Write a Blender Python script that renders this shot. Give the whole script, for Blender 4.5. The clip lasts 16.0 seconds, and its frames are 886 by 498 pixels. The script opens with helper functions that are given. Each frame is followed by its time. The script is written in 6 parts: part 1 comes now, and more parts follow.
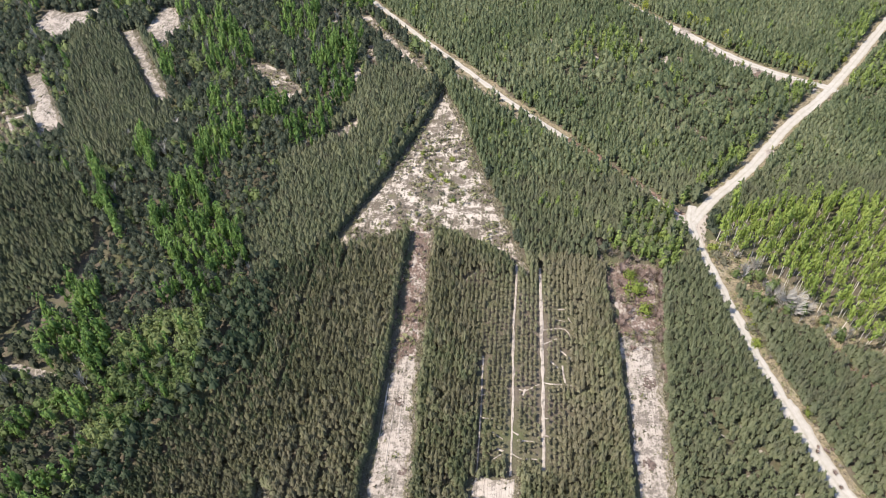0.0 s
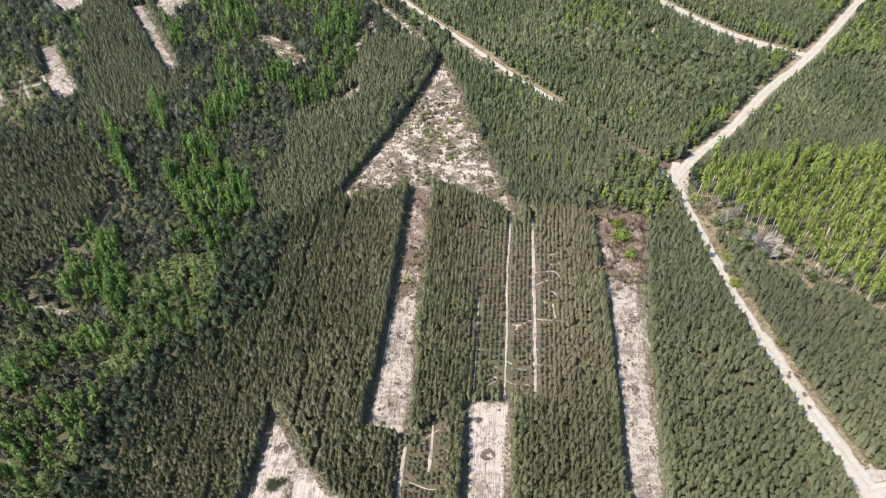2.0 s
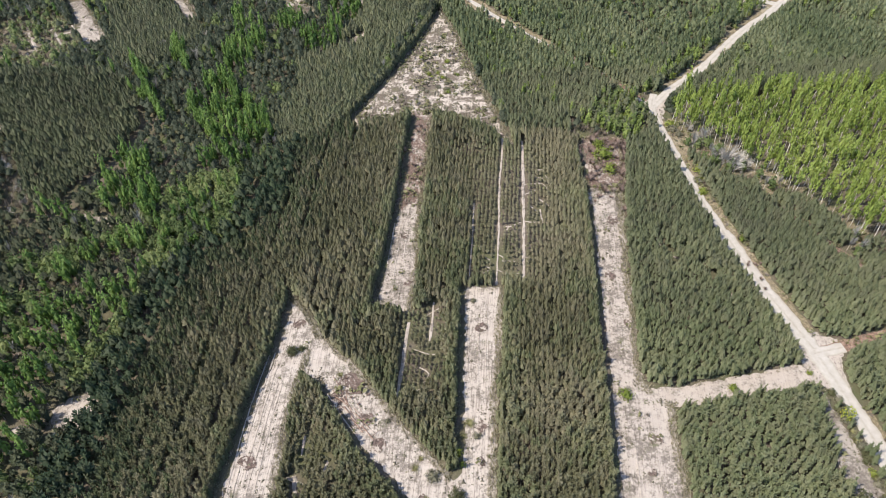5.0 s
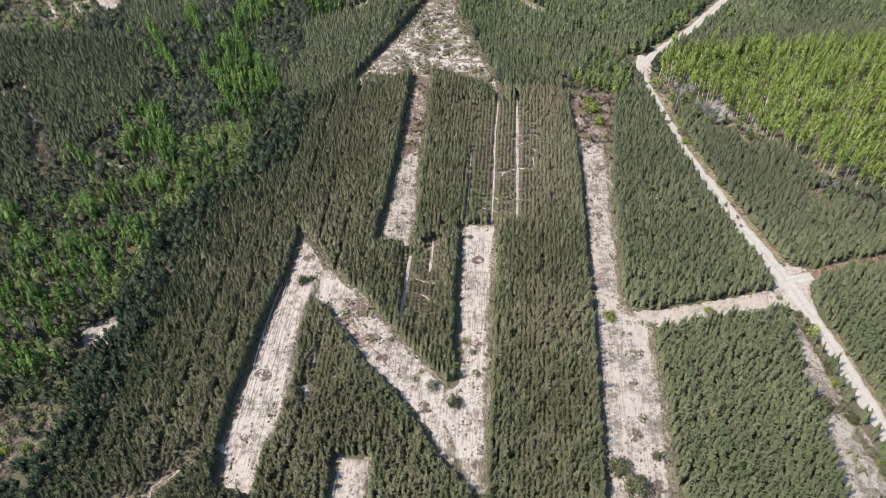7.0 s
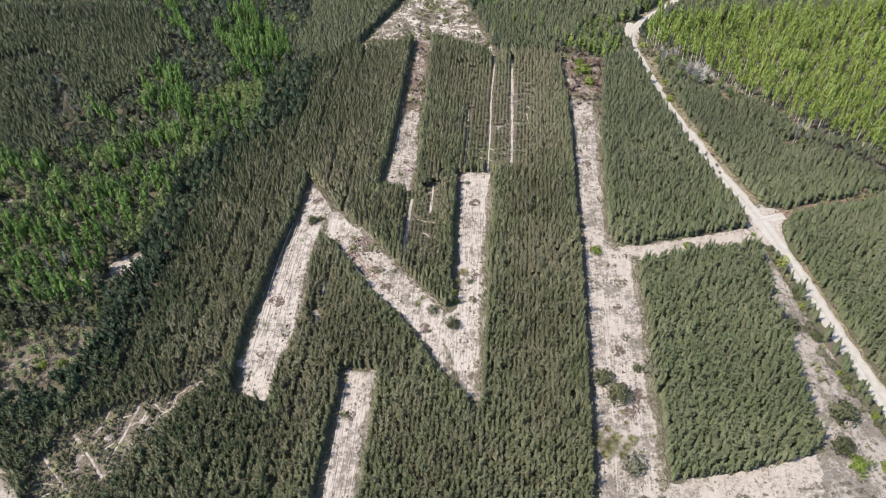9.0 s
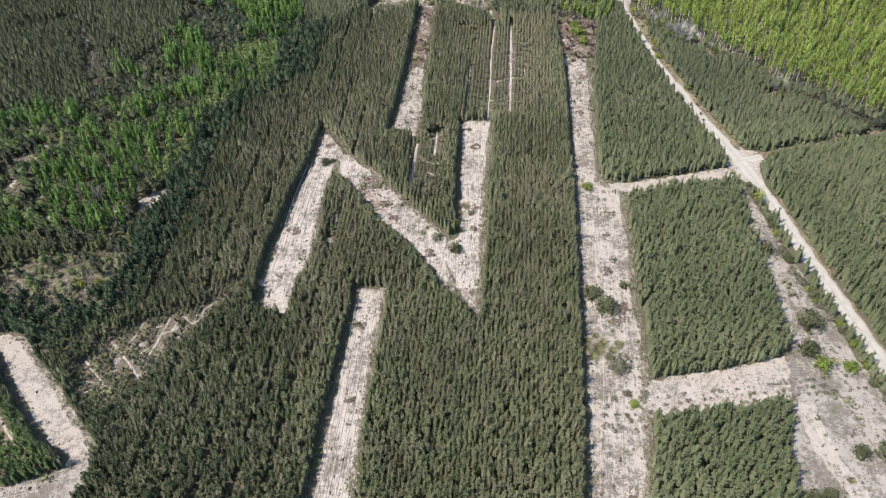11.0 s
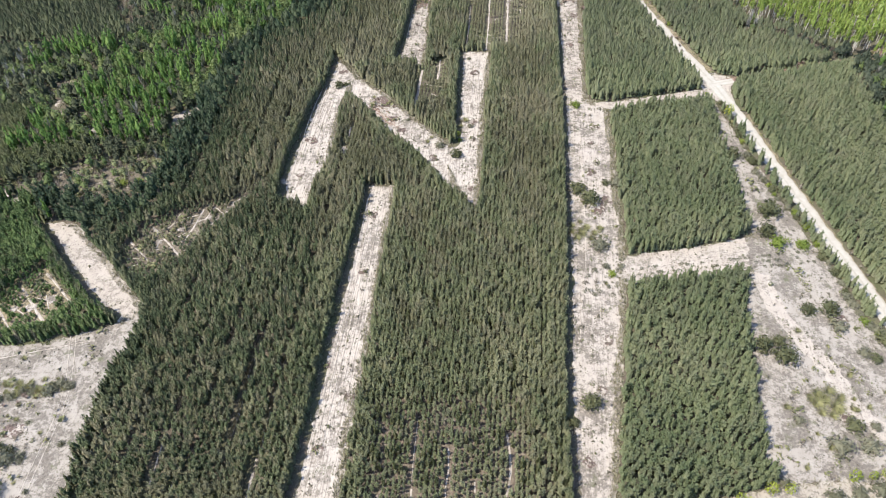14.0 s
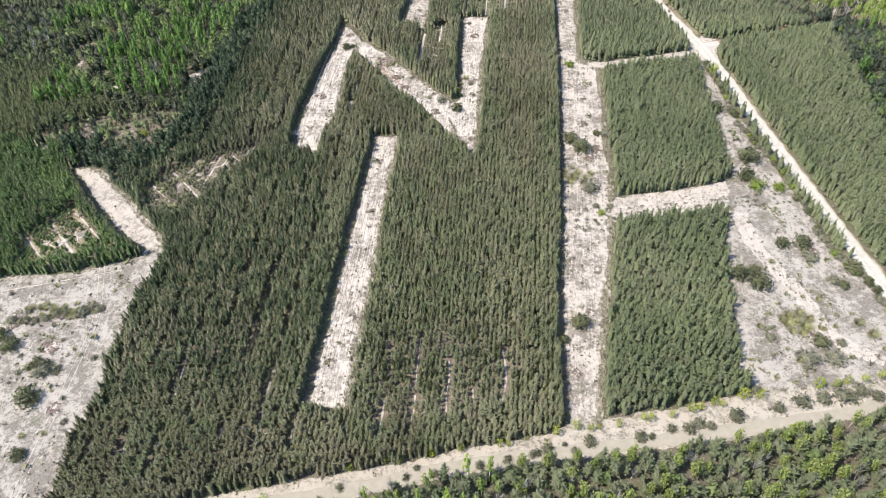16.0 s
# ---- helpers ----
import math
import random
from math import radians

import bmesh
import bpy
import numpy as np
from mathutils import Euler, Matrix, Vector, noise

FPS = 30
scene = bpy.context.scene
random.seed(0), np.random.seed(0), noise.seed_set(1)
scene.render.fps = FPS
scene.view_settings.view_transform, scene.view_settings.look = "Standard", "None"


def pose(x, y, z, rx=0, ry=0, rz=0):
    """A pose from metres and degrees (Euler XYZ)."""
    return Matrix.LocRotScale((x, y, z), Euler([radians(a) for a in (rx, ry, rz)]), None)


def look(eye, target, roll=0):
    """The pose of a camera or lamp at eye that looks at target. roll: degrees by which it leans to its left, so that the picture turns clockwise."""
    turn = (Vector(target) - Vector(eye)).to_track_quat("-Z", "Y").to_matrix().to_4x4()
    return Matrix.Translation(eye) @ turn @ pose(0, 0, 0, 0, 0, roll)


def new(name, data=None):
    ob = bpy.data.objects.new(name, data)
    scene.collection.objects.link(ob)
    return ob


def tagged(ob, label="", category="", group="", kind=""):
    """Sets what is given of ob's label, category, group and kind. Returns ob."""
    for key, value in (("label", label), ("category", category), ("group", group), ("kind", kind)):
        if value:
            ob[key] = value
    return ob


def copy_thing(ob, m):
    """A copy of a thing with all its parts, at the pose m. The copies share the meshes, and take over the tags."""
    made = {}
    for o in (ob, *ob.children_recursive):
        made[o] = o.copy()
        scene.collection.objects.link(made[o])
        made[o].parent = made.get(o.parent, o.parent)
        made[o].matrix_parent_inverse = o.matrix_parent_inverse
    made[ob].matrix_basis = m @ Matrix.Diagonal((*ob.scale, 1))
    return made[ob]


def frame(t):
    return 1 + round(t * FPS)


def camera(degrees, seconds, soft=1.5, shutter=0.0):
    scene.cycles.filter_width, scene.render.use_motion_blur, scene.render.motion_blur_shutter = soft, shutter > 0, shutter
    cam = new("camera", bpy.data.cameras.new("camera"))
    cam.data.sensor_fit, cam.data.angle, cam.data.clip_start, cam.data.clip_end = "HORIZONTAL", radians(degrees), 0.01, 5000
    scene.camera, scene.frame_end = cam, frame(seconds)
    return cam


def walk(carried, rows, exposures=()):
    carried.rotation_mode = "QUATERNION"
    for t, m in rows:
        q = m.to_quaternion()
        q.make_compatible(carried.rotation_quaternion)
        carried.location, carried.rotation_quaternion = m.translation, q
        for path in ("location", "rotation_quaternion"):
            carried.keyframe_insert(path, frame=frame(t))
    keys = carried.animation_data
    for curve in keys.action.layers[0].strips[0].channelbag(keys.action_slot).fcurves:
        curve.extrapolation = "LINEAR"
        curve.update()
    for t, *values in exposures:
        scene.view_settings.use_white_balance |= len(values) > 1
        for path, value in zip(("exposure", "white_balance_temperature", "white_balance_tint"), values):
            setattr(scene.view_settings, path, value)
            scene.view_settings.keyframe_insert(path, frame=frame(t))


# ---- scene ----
cam = camera(62.3, 16.0, 0.95)
METRES, EYE, TILT, LEAN, TURN = 209.6, 172.6, 0.0, 0.0, 0.0
ROWS = [
    (0.0, 0.0, 0.0, 0.0, -1.19, -47.25, 1.1),
    (0.5, -0.0007, -0.0204, -0.0002, -1.29, -47.27, 1.08),
    (1.0, -0.0016, -0.0451, -0.0004, -1.36, -47.28, 1.07),
    (1.5, -0.0025, -0.0727, -0.0005, -1.42, -47.3, 1.09),
    (2.0, -0.0034, -0.1017, -0.0009, -1.48, -47.32, 1.09),
    (2.5, -0.0045, -0.132, -0.0015, -1.54, -47.31, 1.1),
    (3.0, -0.0047, -0.1628, -0.0038, -1.57, -47.28, 1.15),
    (3.5, -0.0056, -0.1948, -0.0053, -1.61, -47.28, 1.15),
    (4.0, -0.0067, -0.2266, -0.0067, -1.64, -47.23, 1.16),
    (6.5, -0.0084, -0.3791, -0.0068, -1.69, -47.44, 1.25),
    (7.0, -0.0086, -0.409, -0.0058, -1.65, -47.49, 1.26),
    (7.5, -0.0097, -0.4397, -0.004, -1.66, -47.51, 1.25),
    (8.0, -0.0096, -0.4705, -0.0044, -1.64, -47.49, 1.26),
    (8.5, -0.0104, -0.5019, -0.0041, -1.63, -47.49, 1.25),
    (9.0, -0.0105, -0.5335, -0.0054, -1.62, -47.45, 1.28),
    (11.5, -0.0169, -0.7095, -0.0104, -1.45, -47.28, 1.44),
    (12.0, -0.0177, -0.7436, -0.0116, -1.42, -47.31, 1.45),
    (12.5, -0.0188, -0.7778, -0.0129, -1.38, -47.35, 1.46),
    (13.0, -0.0199, -0.8122, -0.0136, -1.35, -47.41, 1.45),
    (13.5, -0.0209, -0.8464, -0.014, -1.32, -47.45, 1.43),
    (14.0, -0.0217, -0.8798, -0.0157, -1.29, -47.48, 1.42),
    (14.5, -0.0228, -0.9116, -0.0168, -1.27, -47.53, 1.39),
    (15.0, -0.0236, -0.9423, -0.0178, -1.23, -47.58, 1.39),
    (15.5, -0.0245, -0.9703, -0.0175, -1.2, -47.63, 1.4),
    (16.0, -0.0253, -0.9991, -0.0162, -1.17, -47.68, 1.38),
]
walk(cam, [(t, pose(0, 0, EYE, TILT, LEAN, TURN) @ pose(METRES * x, METRES * y, METRES * z, 90 + pitch, roll, yaw)) for t, x, y, z, yaw, pitch, roll in ROWS],
     [(0.0, 1.62, 6700, 11.5), (3.0, 1.55, 6700, 11.5), (7.0, 1.42, 6550, 11), (9.0, 1.43, 6530, 11), (12.0, 1.45, 6450, 9), (14.5, 1.77, 6420, 8.5), (16.0, 1.80, 6420, 8.5)])

# ---- light: high spring sun from the west, clear sky ----
SUN_ELEV, SUN_FROM = 57.0, (-0.96, -0.28)
sun = new("sun", bpy.data.lights.new("sun", "SUN"))
sun.data.energy, sun.data.angle, sun.data.color = 2.9, radians(0.6), (1.0, 0.925, 0.80)
ce, se = math.cos(radians(SUN_ELEV)), math.sin(radians(SUN_ELEV))
sun.matrix_world = look((SUN_FROM[0] * ce * 300, SUN_FROM[1] * ce * 300, se * 300), (0, 0, 0))
world = bpy.data.worlds.new("sky")
scene.world = world
world.use_nodes = True
wn = world.node_tree
sky = wn.nodes.new("ShaderNodeTexSky")
sky.sky_type, sky.sun_disc = "NISHITA", False
sky.sun_elevation, sky.sun_rotation = radians(SUN_ELEV), math.atan2(SUN_FROM[0], SUN_FROM[1])
bg = wn.nodes["Background"]
wn.links.new(sky.outputs["Color"], bg.inputs["Color"])
bg.inputs["Strength"].default_value = 0.122


# ---- materials ----
class Nodes:
    """A short way to wire node materials."""

    def __init__(self, name):
        self.m = bpy.data.materials.new(name)
        self.m.use_nodes = True
        self.t = self.m.node_tree
        self.b = self.t.nodes["Principled BSDF"]
        self.out = self.t.nodes["Material Output"]

    def add(self, kind, **inputs):
        n = self.t.nodes.new(kind)
        for key, v in inputs.items():
            self.put(n.inputs[key], v)
        return n

    def put(self, socket, v):
        if isinstance(v, bpy.types.NodeSocket):
            self.t.links.new(v, socket)
        else:
            socket.default_value = v

    def math(self, op, a, b=0.5):
        n = self.t.nodes.new("ShaderNodeMath")
        n.operation = op
        self.put(n.inputs[0], a)
        self.put(n.inputs[1], b)
        if op == "MULTIPLY_ADD":
            n.inputs[2].default_value = 0.5 * (1 - b)
        return n.outputs[0]

    def noise(self, vec, scale, detail=3.0, rough=0.55):
        n = self.add("ShaderNodeTexNoise", Vector=vec, Scale=scale, Detail=detail, Roughness=rough)
        return n.outputs["Fac"]

    def ramp(self, fac, lo, hi):
        n = self.add("ShaderNodeMapRange", Value=fac)
        n.inputs["From Min"].default_value, n.inputs["From Max"].default_value = lo, hi
        return n.outputs["Result"]

    def mix(self, fac, a, b):
        n = self.t.nodes.new("ShaderNodeMix")
        n.data_type = "RGBA"
        self.put(n.inputs[0], fac)
        for s, v in ((n.inputs[6], a), (n.inputs[7], b)):
            self.put(s, (*v, 1.0) if isinstance(v, tuple) and len(v) == 3 else v)
        return n.outputs[2]

    def attribute(self, name):
        n = self.t.nodes.new("ShaderNodeAttribute")
        n.attribute_name = name
        return n.outputs["Fac"]

    def coords(self, turn=0.0, scale=(1, 1, 1)):
        tc = self.t.nodes.new("ShaderNodeTexCoord")
        if not turn and scale == (1, 1, 1):
            return tc.outputs["Object"]
        first = self.add("ShaderNodeMapping", Vector=tc.outputs["Object"])
        first.inputs["Rotation"].default_value = (0, 0, radians(turn))
        return self.add("ShaderNodeMapping", Vector=first.outputs[0], Scale=scale).outputs[0]

    def bump(self, height, strength=0.5, distance=0.1):
        n = self.add("ShaderNodeBump", Height=height, Strength=strength, Distance=distance)
        self.put(self.b.inputs["Normal"], n.outputs[0])

    def finish(self, colour, rough=0.8, spec=0.2):
        self.put(self.b.inputs["Base Color"], colour)
        self.put(self.b.inputs["Roughness"], rough)
        self.b.inputs["Specular IOR Level"].default_value = spec
        return self.m


ROW_TURN = 6.6      # the planted rows lean this much from the y axis, clockwise


def foliage(name, dark, mid, light, see_through=0.25, grain=4.5, single=False, soft=0.0):
    """Leaves or needles: hue goes by the plant's own tone, with finer mottling on top."""
    n = Nodes(name)
    if single:
        tone = n.t.nodes.new("ShaderNodeObjectInfo").outputs["Random"]
    else:
        tone = n.attribute("tone")
    v = n.coords()
    g = n.noise(v, grain, 2.0)
    f = n.math("ADD", tone, n.math("MULTIPLY", n.math("SUBTRACT", g, 0.5), 1.3))
    c = n.mix(n.ramp(f, 0.0, 0.55), dark, mid)
    c = n.mix(n.ramp(f, 0.5, 1.05), c, light)
    if soft:
        # drier, grey-brown patches where the trees are starved
        patch = n.ramp(n.noise(v, 0.16, 4.0, 0.65), 0.46, 0.70)
        c = n.mix(n.math("MULTIPLY", patch, 0.38), c, tuple(mid[0] * k for k in (1.05, 0.93, 0.74)))
    n.finish(c, 0.65, 0.25)
    tr = n.add("ShaderNodeBsdfTranslucent", Color=c)
    if soft:
        # a spray of needles scatters light like a rounded tuft, not like one flat facet
        nn = n.t.nodes.new("ShaderNodeMix")
        nn.data_type = "VECTOR"
        n.put(nn.inputs[0], soft)
        n.put(nn.inputs[4], n.t.nodes.new("ShaderNodeNewGeometry").outputs["Normal"])
        nn.inputs[5].default_value = (0.0, 0.0, 1.0)
        unit = n.t.nodes.new("ShaderNodeVectorMath")
        unit.operation = "NORMALIZE"
        n.put(unit.inputs[0], nn.outputs[1])
        n.put(n.b.inputs["Normal"], unit.outputs[0])
        n.put(tr.inputs["Normal"], unit.outputs[0])
    mx = n.add("ShaderNodeMixShader", Fac=see_through)
    n.t.links.new(n.b.outputs[0], mx.inputs[1])
    n.t.links.new(tr.outputs[0], mx.inputs[2])
    n.t.links.new(mx.outputs[0], n.out.inputs["Surface"])
    return n.m


def bark(name, a, b, scale=3.0):
    n = Nodes(name)
    v = n.coords(0, (1, 1, 0.4))
    c = n.mix(n.ramp(n.noise(v, scale, 4.0), 0.35, 0.65), a, b)
    n.bump(n.noise(v, scale * 4), 0.4, 0.03)
    return n.finish(c, 0.85, 0.2)


SAND_PALE, SAND_WARM = (0.322, 0.288, 0.257), (0.275, 0.241, 0.210)


def sandy(name, cover, litter=(0.062, 0.053, 0.045), green=(0.055, 0.062, 0.03), furrow=0.5, rough_amp=1.1, patch_size=0.10, patch_amp=1.25, veil=0.95, pale=SAND_PALE, warm=SAND_WARM):
    """Loose pale sand with old plough furrows, patches of dry litter (cover 0 to 1) and a little moss."""
    n = Nodes(name)
    v = n.coords()
    rows = n.coords(ROW_TURN, (1.0, 0.10, 1.0))
    base = n.mix(n.ramp(n.noise(v, 0.35, 5.0), 0.3, 0.7), pale, warm)
    base = n.mix(n.math("MULTIPLY", n.ramp(n.noise(v, 2.0, 5.0, 0.7), 0.48, 0.75), 0.38), base, (0.195, 0.172, 0.15))
    streak = n.noise(rows, 1.1, 3.0, 0.6)
    patch = n.noise(v, patch_size, 6.0, 0.68)
    f = n.math("ADD", n.math("ADD", n.math("MULTIPLY", n.math("SUBTRACT", patch, 0.5), patch_amp), 0.5 * 1.25), n.math("MULTIPLY", n.math("SUBTRACT", streak, 0.5), furrow))
    fine, mid = n.noise(v, 1.7, 5.0, 0.72), n.noise(v, 0.6, 4.0, 0.62)
    f = n.math("ADD", f, n.math("MULTIPLY", n.math("SUBTRACT", fine, 0.5), rough_amp))
    f = n.math("ADD", f, n.math("MULTIPLY", n.math("SUBTRACT", mid, 0.5), 1.0))
    edge = 0.66 - 0.30 * cover
    lit = n.ramp(f, edge, edge + 0.20)
    dry = n.mix(n.ramp(n.noise(v, 1.3, 5.0, 0.75), 0.36, 0.62), tuple(0.55 * k for k in litter), tuple(2.1 * k for k in litter))
    dash = n.math("MULTIPLY", n.ramp(n.noise(n.coords(ROW_TURN, (1.0, 0.06, 1.0)), 2.1, 3.0, 0.6), 0.49, 0.60), n.ramp(n.math("ADD", patch, n.math("MULTIPLY", mid, 0.6)), 0.58, 0.80))
    base = n.mix(n.math("MULTIPLY", dash, min(1.0, 1.8 * furrow)), base, (0.135, 0.115, 0.10))
    c = n.mix(n.math("MULTIPLY", lit, veil), base, dry)
    moss = n.ramp(n.noise(v, 0.23, 5.0, 0.7), 0.56, 0.70)
    c = n.mix(n.math("MULTIPLY", n.math("MULTIPLY", moss, lit), 0.8), c, n.mix(n.ramp(fine, 0.4, 0.6), green, tuple(1.7 * k for k in green)))
    n.bump(n.math("ADD", streak, n.math("MULTIPLY", n.noise(v, 3.0, 5.0), 0.8)), 0.4, 0.2)
    return n.finish(c, 0.92, 0.1)


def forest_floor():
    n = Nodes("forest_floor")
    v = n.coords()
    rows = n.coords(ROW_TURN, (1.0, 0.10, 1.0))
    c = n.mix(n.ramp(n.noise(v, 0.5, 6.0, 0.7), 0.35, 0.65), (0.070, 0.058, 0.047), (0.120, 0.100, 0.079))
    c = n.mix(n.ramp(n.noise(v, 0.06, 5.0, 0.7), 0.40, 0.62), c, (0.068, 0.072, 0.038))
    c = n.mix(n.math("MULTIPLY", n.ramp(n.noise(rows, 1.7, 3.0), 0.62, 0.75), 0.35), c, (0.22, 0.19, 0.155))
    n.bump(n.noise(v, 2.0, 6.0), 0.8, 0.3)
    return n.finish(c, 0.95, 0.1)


def road_sand(name="road_sand", k=1.0, tint=(1.0, 1.0, 1.0)):
    """Packed pale sand; the wheel ruts are paler than the crown and the verges."""
    n = Nodes(name)
    v = n.coords()
    a = n.attribute("across")
    c = n.mix(n.ramp(n.noise(v, 0.5, 5.0), 0.3, 0.7), tuple(k * a * b for a, b in zip((0.335, 0.316, 0.288), tint)), tuple(k * a * b for a, b in zip((0.275, 0.257, 0.230), tint)))
    rut = n.math("ABSOLUTE", n.math("SUBTRACT", n.math("ABSOLUTE", a, 0.0), 0.45), 0.0)
    wob = n.math("MULTIPLY", n.math("SUBTRACT", n.noise(v, 0.8, 5.0, 0.7), 0.5), 0.9)
    dull = n.ramp(n.math("ADD", rut, wob), 0.22, 0.55)
    c = n.mix(n.math("MULTIPLY", dull, 0.6), c, (0.21, 0.187, 0.15))
    n.bump(n.noise(v, 2.5, 5.0), 0.5, 0.15)
    return n.finish(c, 0.9, 0.12)


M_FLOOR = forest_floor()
M_SAND = sandy("pale_sand", 0.36, furrow=0.26, rough_amp=0.95, veil=0.74)
M_SAND_CLEAN = sandy("clean_sand", 0.12, furrow=0.12, patch_amp=0.9, veil=0.62)
M_SAND_VERGE = sandy("verge_sand", 0.2, furrow=0.08, patch_amp=1.0, veil=0.66, pale=(0.285, 0.255, 0.218), warm=(0.245, 0.214, 0.178))
M_SAND_BRIGHT = sandy("bright_sand", 0.24, furrow=0.36, rough_amp=0.85, veil=0.72, pale=(0.352, 0.318, 0.286), warm=(0.305, 0.270, 0.238))
M_SAND_FIELD = sandy("field_sand", 0.48, furrow=0.10, patch_amp=1.6, rough_amp=0.9, veil=0.72, pale=(0.262, 0.238, 0.214), warm=(0.222, 0.198, 0.174))
M_SAND_WEEDY = sandy("weedy_sand", 0.60, (0.052, 0.042, 0.032), (0.072, 0.075, 0.032), 0.12, 0.9, 0.17, 2.0, 0.88, (0.37, 0.330, 0.290), (0.315, 0.276, 0.237))
M_SAND_RED = sandy("littered_sand", 0.82, (0.07, 0.048, 0.040), (0.07, 0.065, 0.032), 0.3)
M_MEADOW = sandy("dry_meadow", 1.2, (0.068, 0.057, 0.042), (0.075, 0.084, 0.036), 0.15)
M_VERGE = sandy("dry_verge", 1.0, (0.105, 0.087, 0.058), (0.09, 0.098, 0.042), 0.2, pale=(0.25, 0.222, 0.168), warm=(0.215, 0.186, 0.135))
M_LANE = sandy("brown_lane", 1.1, (0.105, 0.070, 0.055), (0.075, 0.075, 0.036), 0.2, pale=(0.25, 0.20, 0.165), warm=(0.21, 0.165, 0.135))
M_ROWS = sandy("row_soil", 1.1, (0.072, 0.058, 0.046), (0.07, 0.072, 0.036), 0.2, pale=(0.19, 0.165, 0.135), warm=(0.16, 0.135, 0.108))
M_SLASH = sandy("slash_litter", 0.86, (0.058, 0.042, 0.037), (0.05, 0.05, 0.03), 0.5, 1.7, 0.3, 1.6)
M_ROAD = road_sand()
M_TRACK = road_sand("track_sand", 0.70, (1.0, 0.95, 0.865))
M_PINE = foliage("pine_needles", (0.109, 0.114, 0.061), (0.166, 0.164, 0.097), (0.231, 0.217, 0.141), 0.5, soft=0.5)
M_PINE_GREEN = foliage("green_pine_needles", (0.107, 0.129, 0.066), (0.166, 0.181, 0.098), (0.235, 0.234, 0.142), 0.5, soft=0.5)
M_PINE_BLUE = foliage("blue_green_needles", (0.104, 0.134, 0.069), (0.161, 0.187, 0.099), (0.225, 0.243, 0.141), 0.5, soft=0.5)
M_PINE_DARK = foliage("dark_needles", (0.047, 0.061, 0.042), (0.071, 0.088, 0.059), (0.100, 0.117, 0.079), 0.5)
M_BIRCH = foliage("birch_leaves", (0.162, 0.218, 0.048), (0.221, 0.281, 0.068), (0.288, 0.342, 0.099), 0.45)
M_ASPEN = foliage("fresh_leaves", (0.072, 0.131, 0.032), (0.112, 0.186, 0.046), (0.164, 0.242, 0.069), 0.45)
M_WILLOW = foliage("willow_leaves", (0.080, 0.116, 0.042), (0.124, 0.164, 0.061), (0.182, 0.216, 0.088), 0.45)
M_MEADOW_LEAF = foliage("pale_sapling_leaves", (0.125, 0.150, 0.070), (0.175, 0.200, 0.098), (0.225, 0.245, 0.130), 0.4)
M_PINE_BLOCK = foliage("block_needles", (0.054, 0.070, 0.037), (0.086, 0.105, 0.055), (0.124, 0.140, 0.076), 0.5, soft=0.5)
M_PINE_RICH = foliage("rich_green_needles", (0.062, 0.106, 0.035), (0.096, 0.150, 0.050), (0.139, 0.198, 0.071), 0.5, soft=0.5)
M_PINE_DEEP = foliage("deep_green_needles", (0.029, 0.050, 0.028), (0.048, 0.073, 0.039), (0.074, 0.099, 0.051), 0.45, soft=0.2)
M_PINE_DUSK = foliage("dusky_needles", (0.057, 0.078, 0.038), (0.087, 0.111, 0.055), (0.124, 0.147, 0.076), 0.5, soft=0.5)
M_PINE_OLIVE = foliage("olive_needles", (0.074, 0.092, 0.041), (0.113, 0.133, 0.058), (0.158, 0.174, 0.080), 0.5, soft=0.5)
M_PINE_SHADY = foliage("shady_needles", (0.043, 0.059, 0.033), (0.068, 0.084, 0.047), (0.100, 0.113, 0.062), 0.5, soft=0.5)
M_YOUNG_BIRCH = foliage("young_birch_leaves", (0.125, 0.172, 0.046), (0.170, 0.225, 0.062), (0.232, 0.288, 0.092), 0.45)
M_PINE_MID = foliage("mid_green_needles", (0.095, 0.117, 0.066), (0.143, 0.165, 0.092), (0.202, 0.218, 0.125), 0.5, soft=0.5)
M_PINE_FAR = foliage("far_needles", (0.099, 0.129, 0.068), (0.151, 0.180, 0.097), (0.214, 0.235, 0.138), 0.5)
M_SCRUB = foliage("dry_twigs", (0.08, 0.066, 0.052), (0.125, 0.104, 0.084), (0.17, 0.145, 0.118), 0.1)
M_GREY = foliage("bare_branches", (0.17, 0.16, 0.145), (0.24, 0.23, 0.21), (0.32, 0.305, 0.28), 0.1)
M_TUFT = foliage("heath_tufts", (0.085, 0.077, 0.060), (0.125, 0.115, 0.088), (0.15, 0.15, 0.10), 0.2)
M_FRINGE = foliage("dry_fringe_grass", (0.15, 0.14, 0.088), (0.205, 0.188, 0.128), (0.255, 0.235, 0.165), 0.2)
M_BARK_PINE = bark("pine_bark", (0.16, 0.095, 0.06), (0.25, 0.16, 0.10))
M_BARK_BIRCH = bark("birch_bark", (0.55, 0.53, 0.49), (0.36, 0.335, 0.30))
M_BARK_GREY = bark("grey_bark", (0.20, 0.18, 0.15), (0.32, 0.29, 0.25))

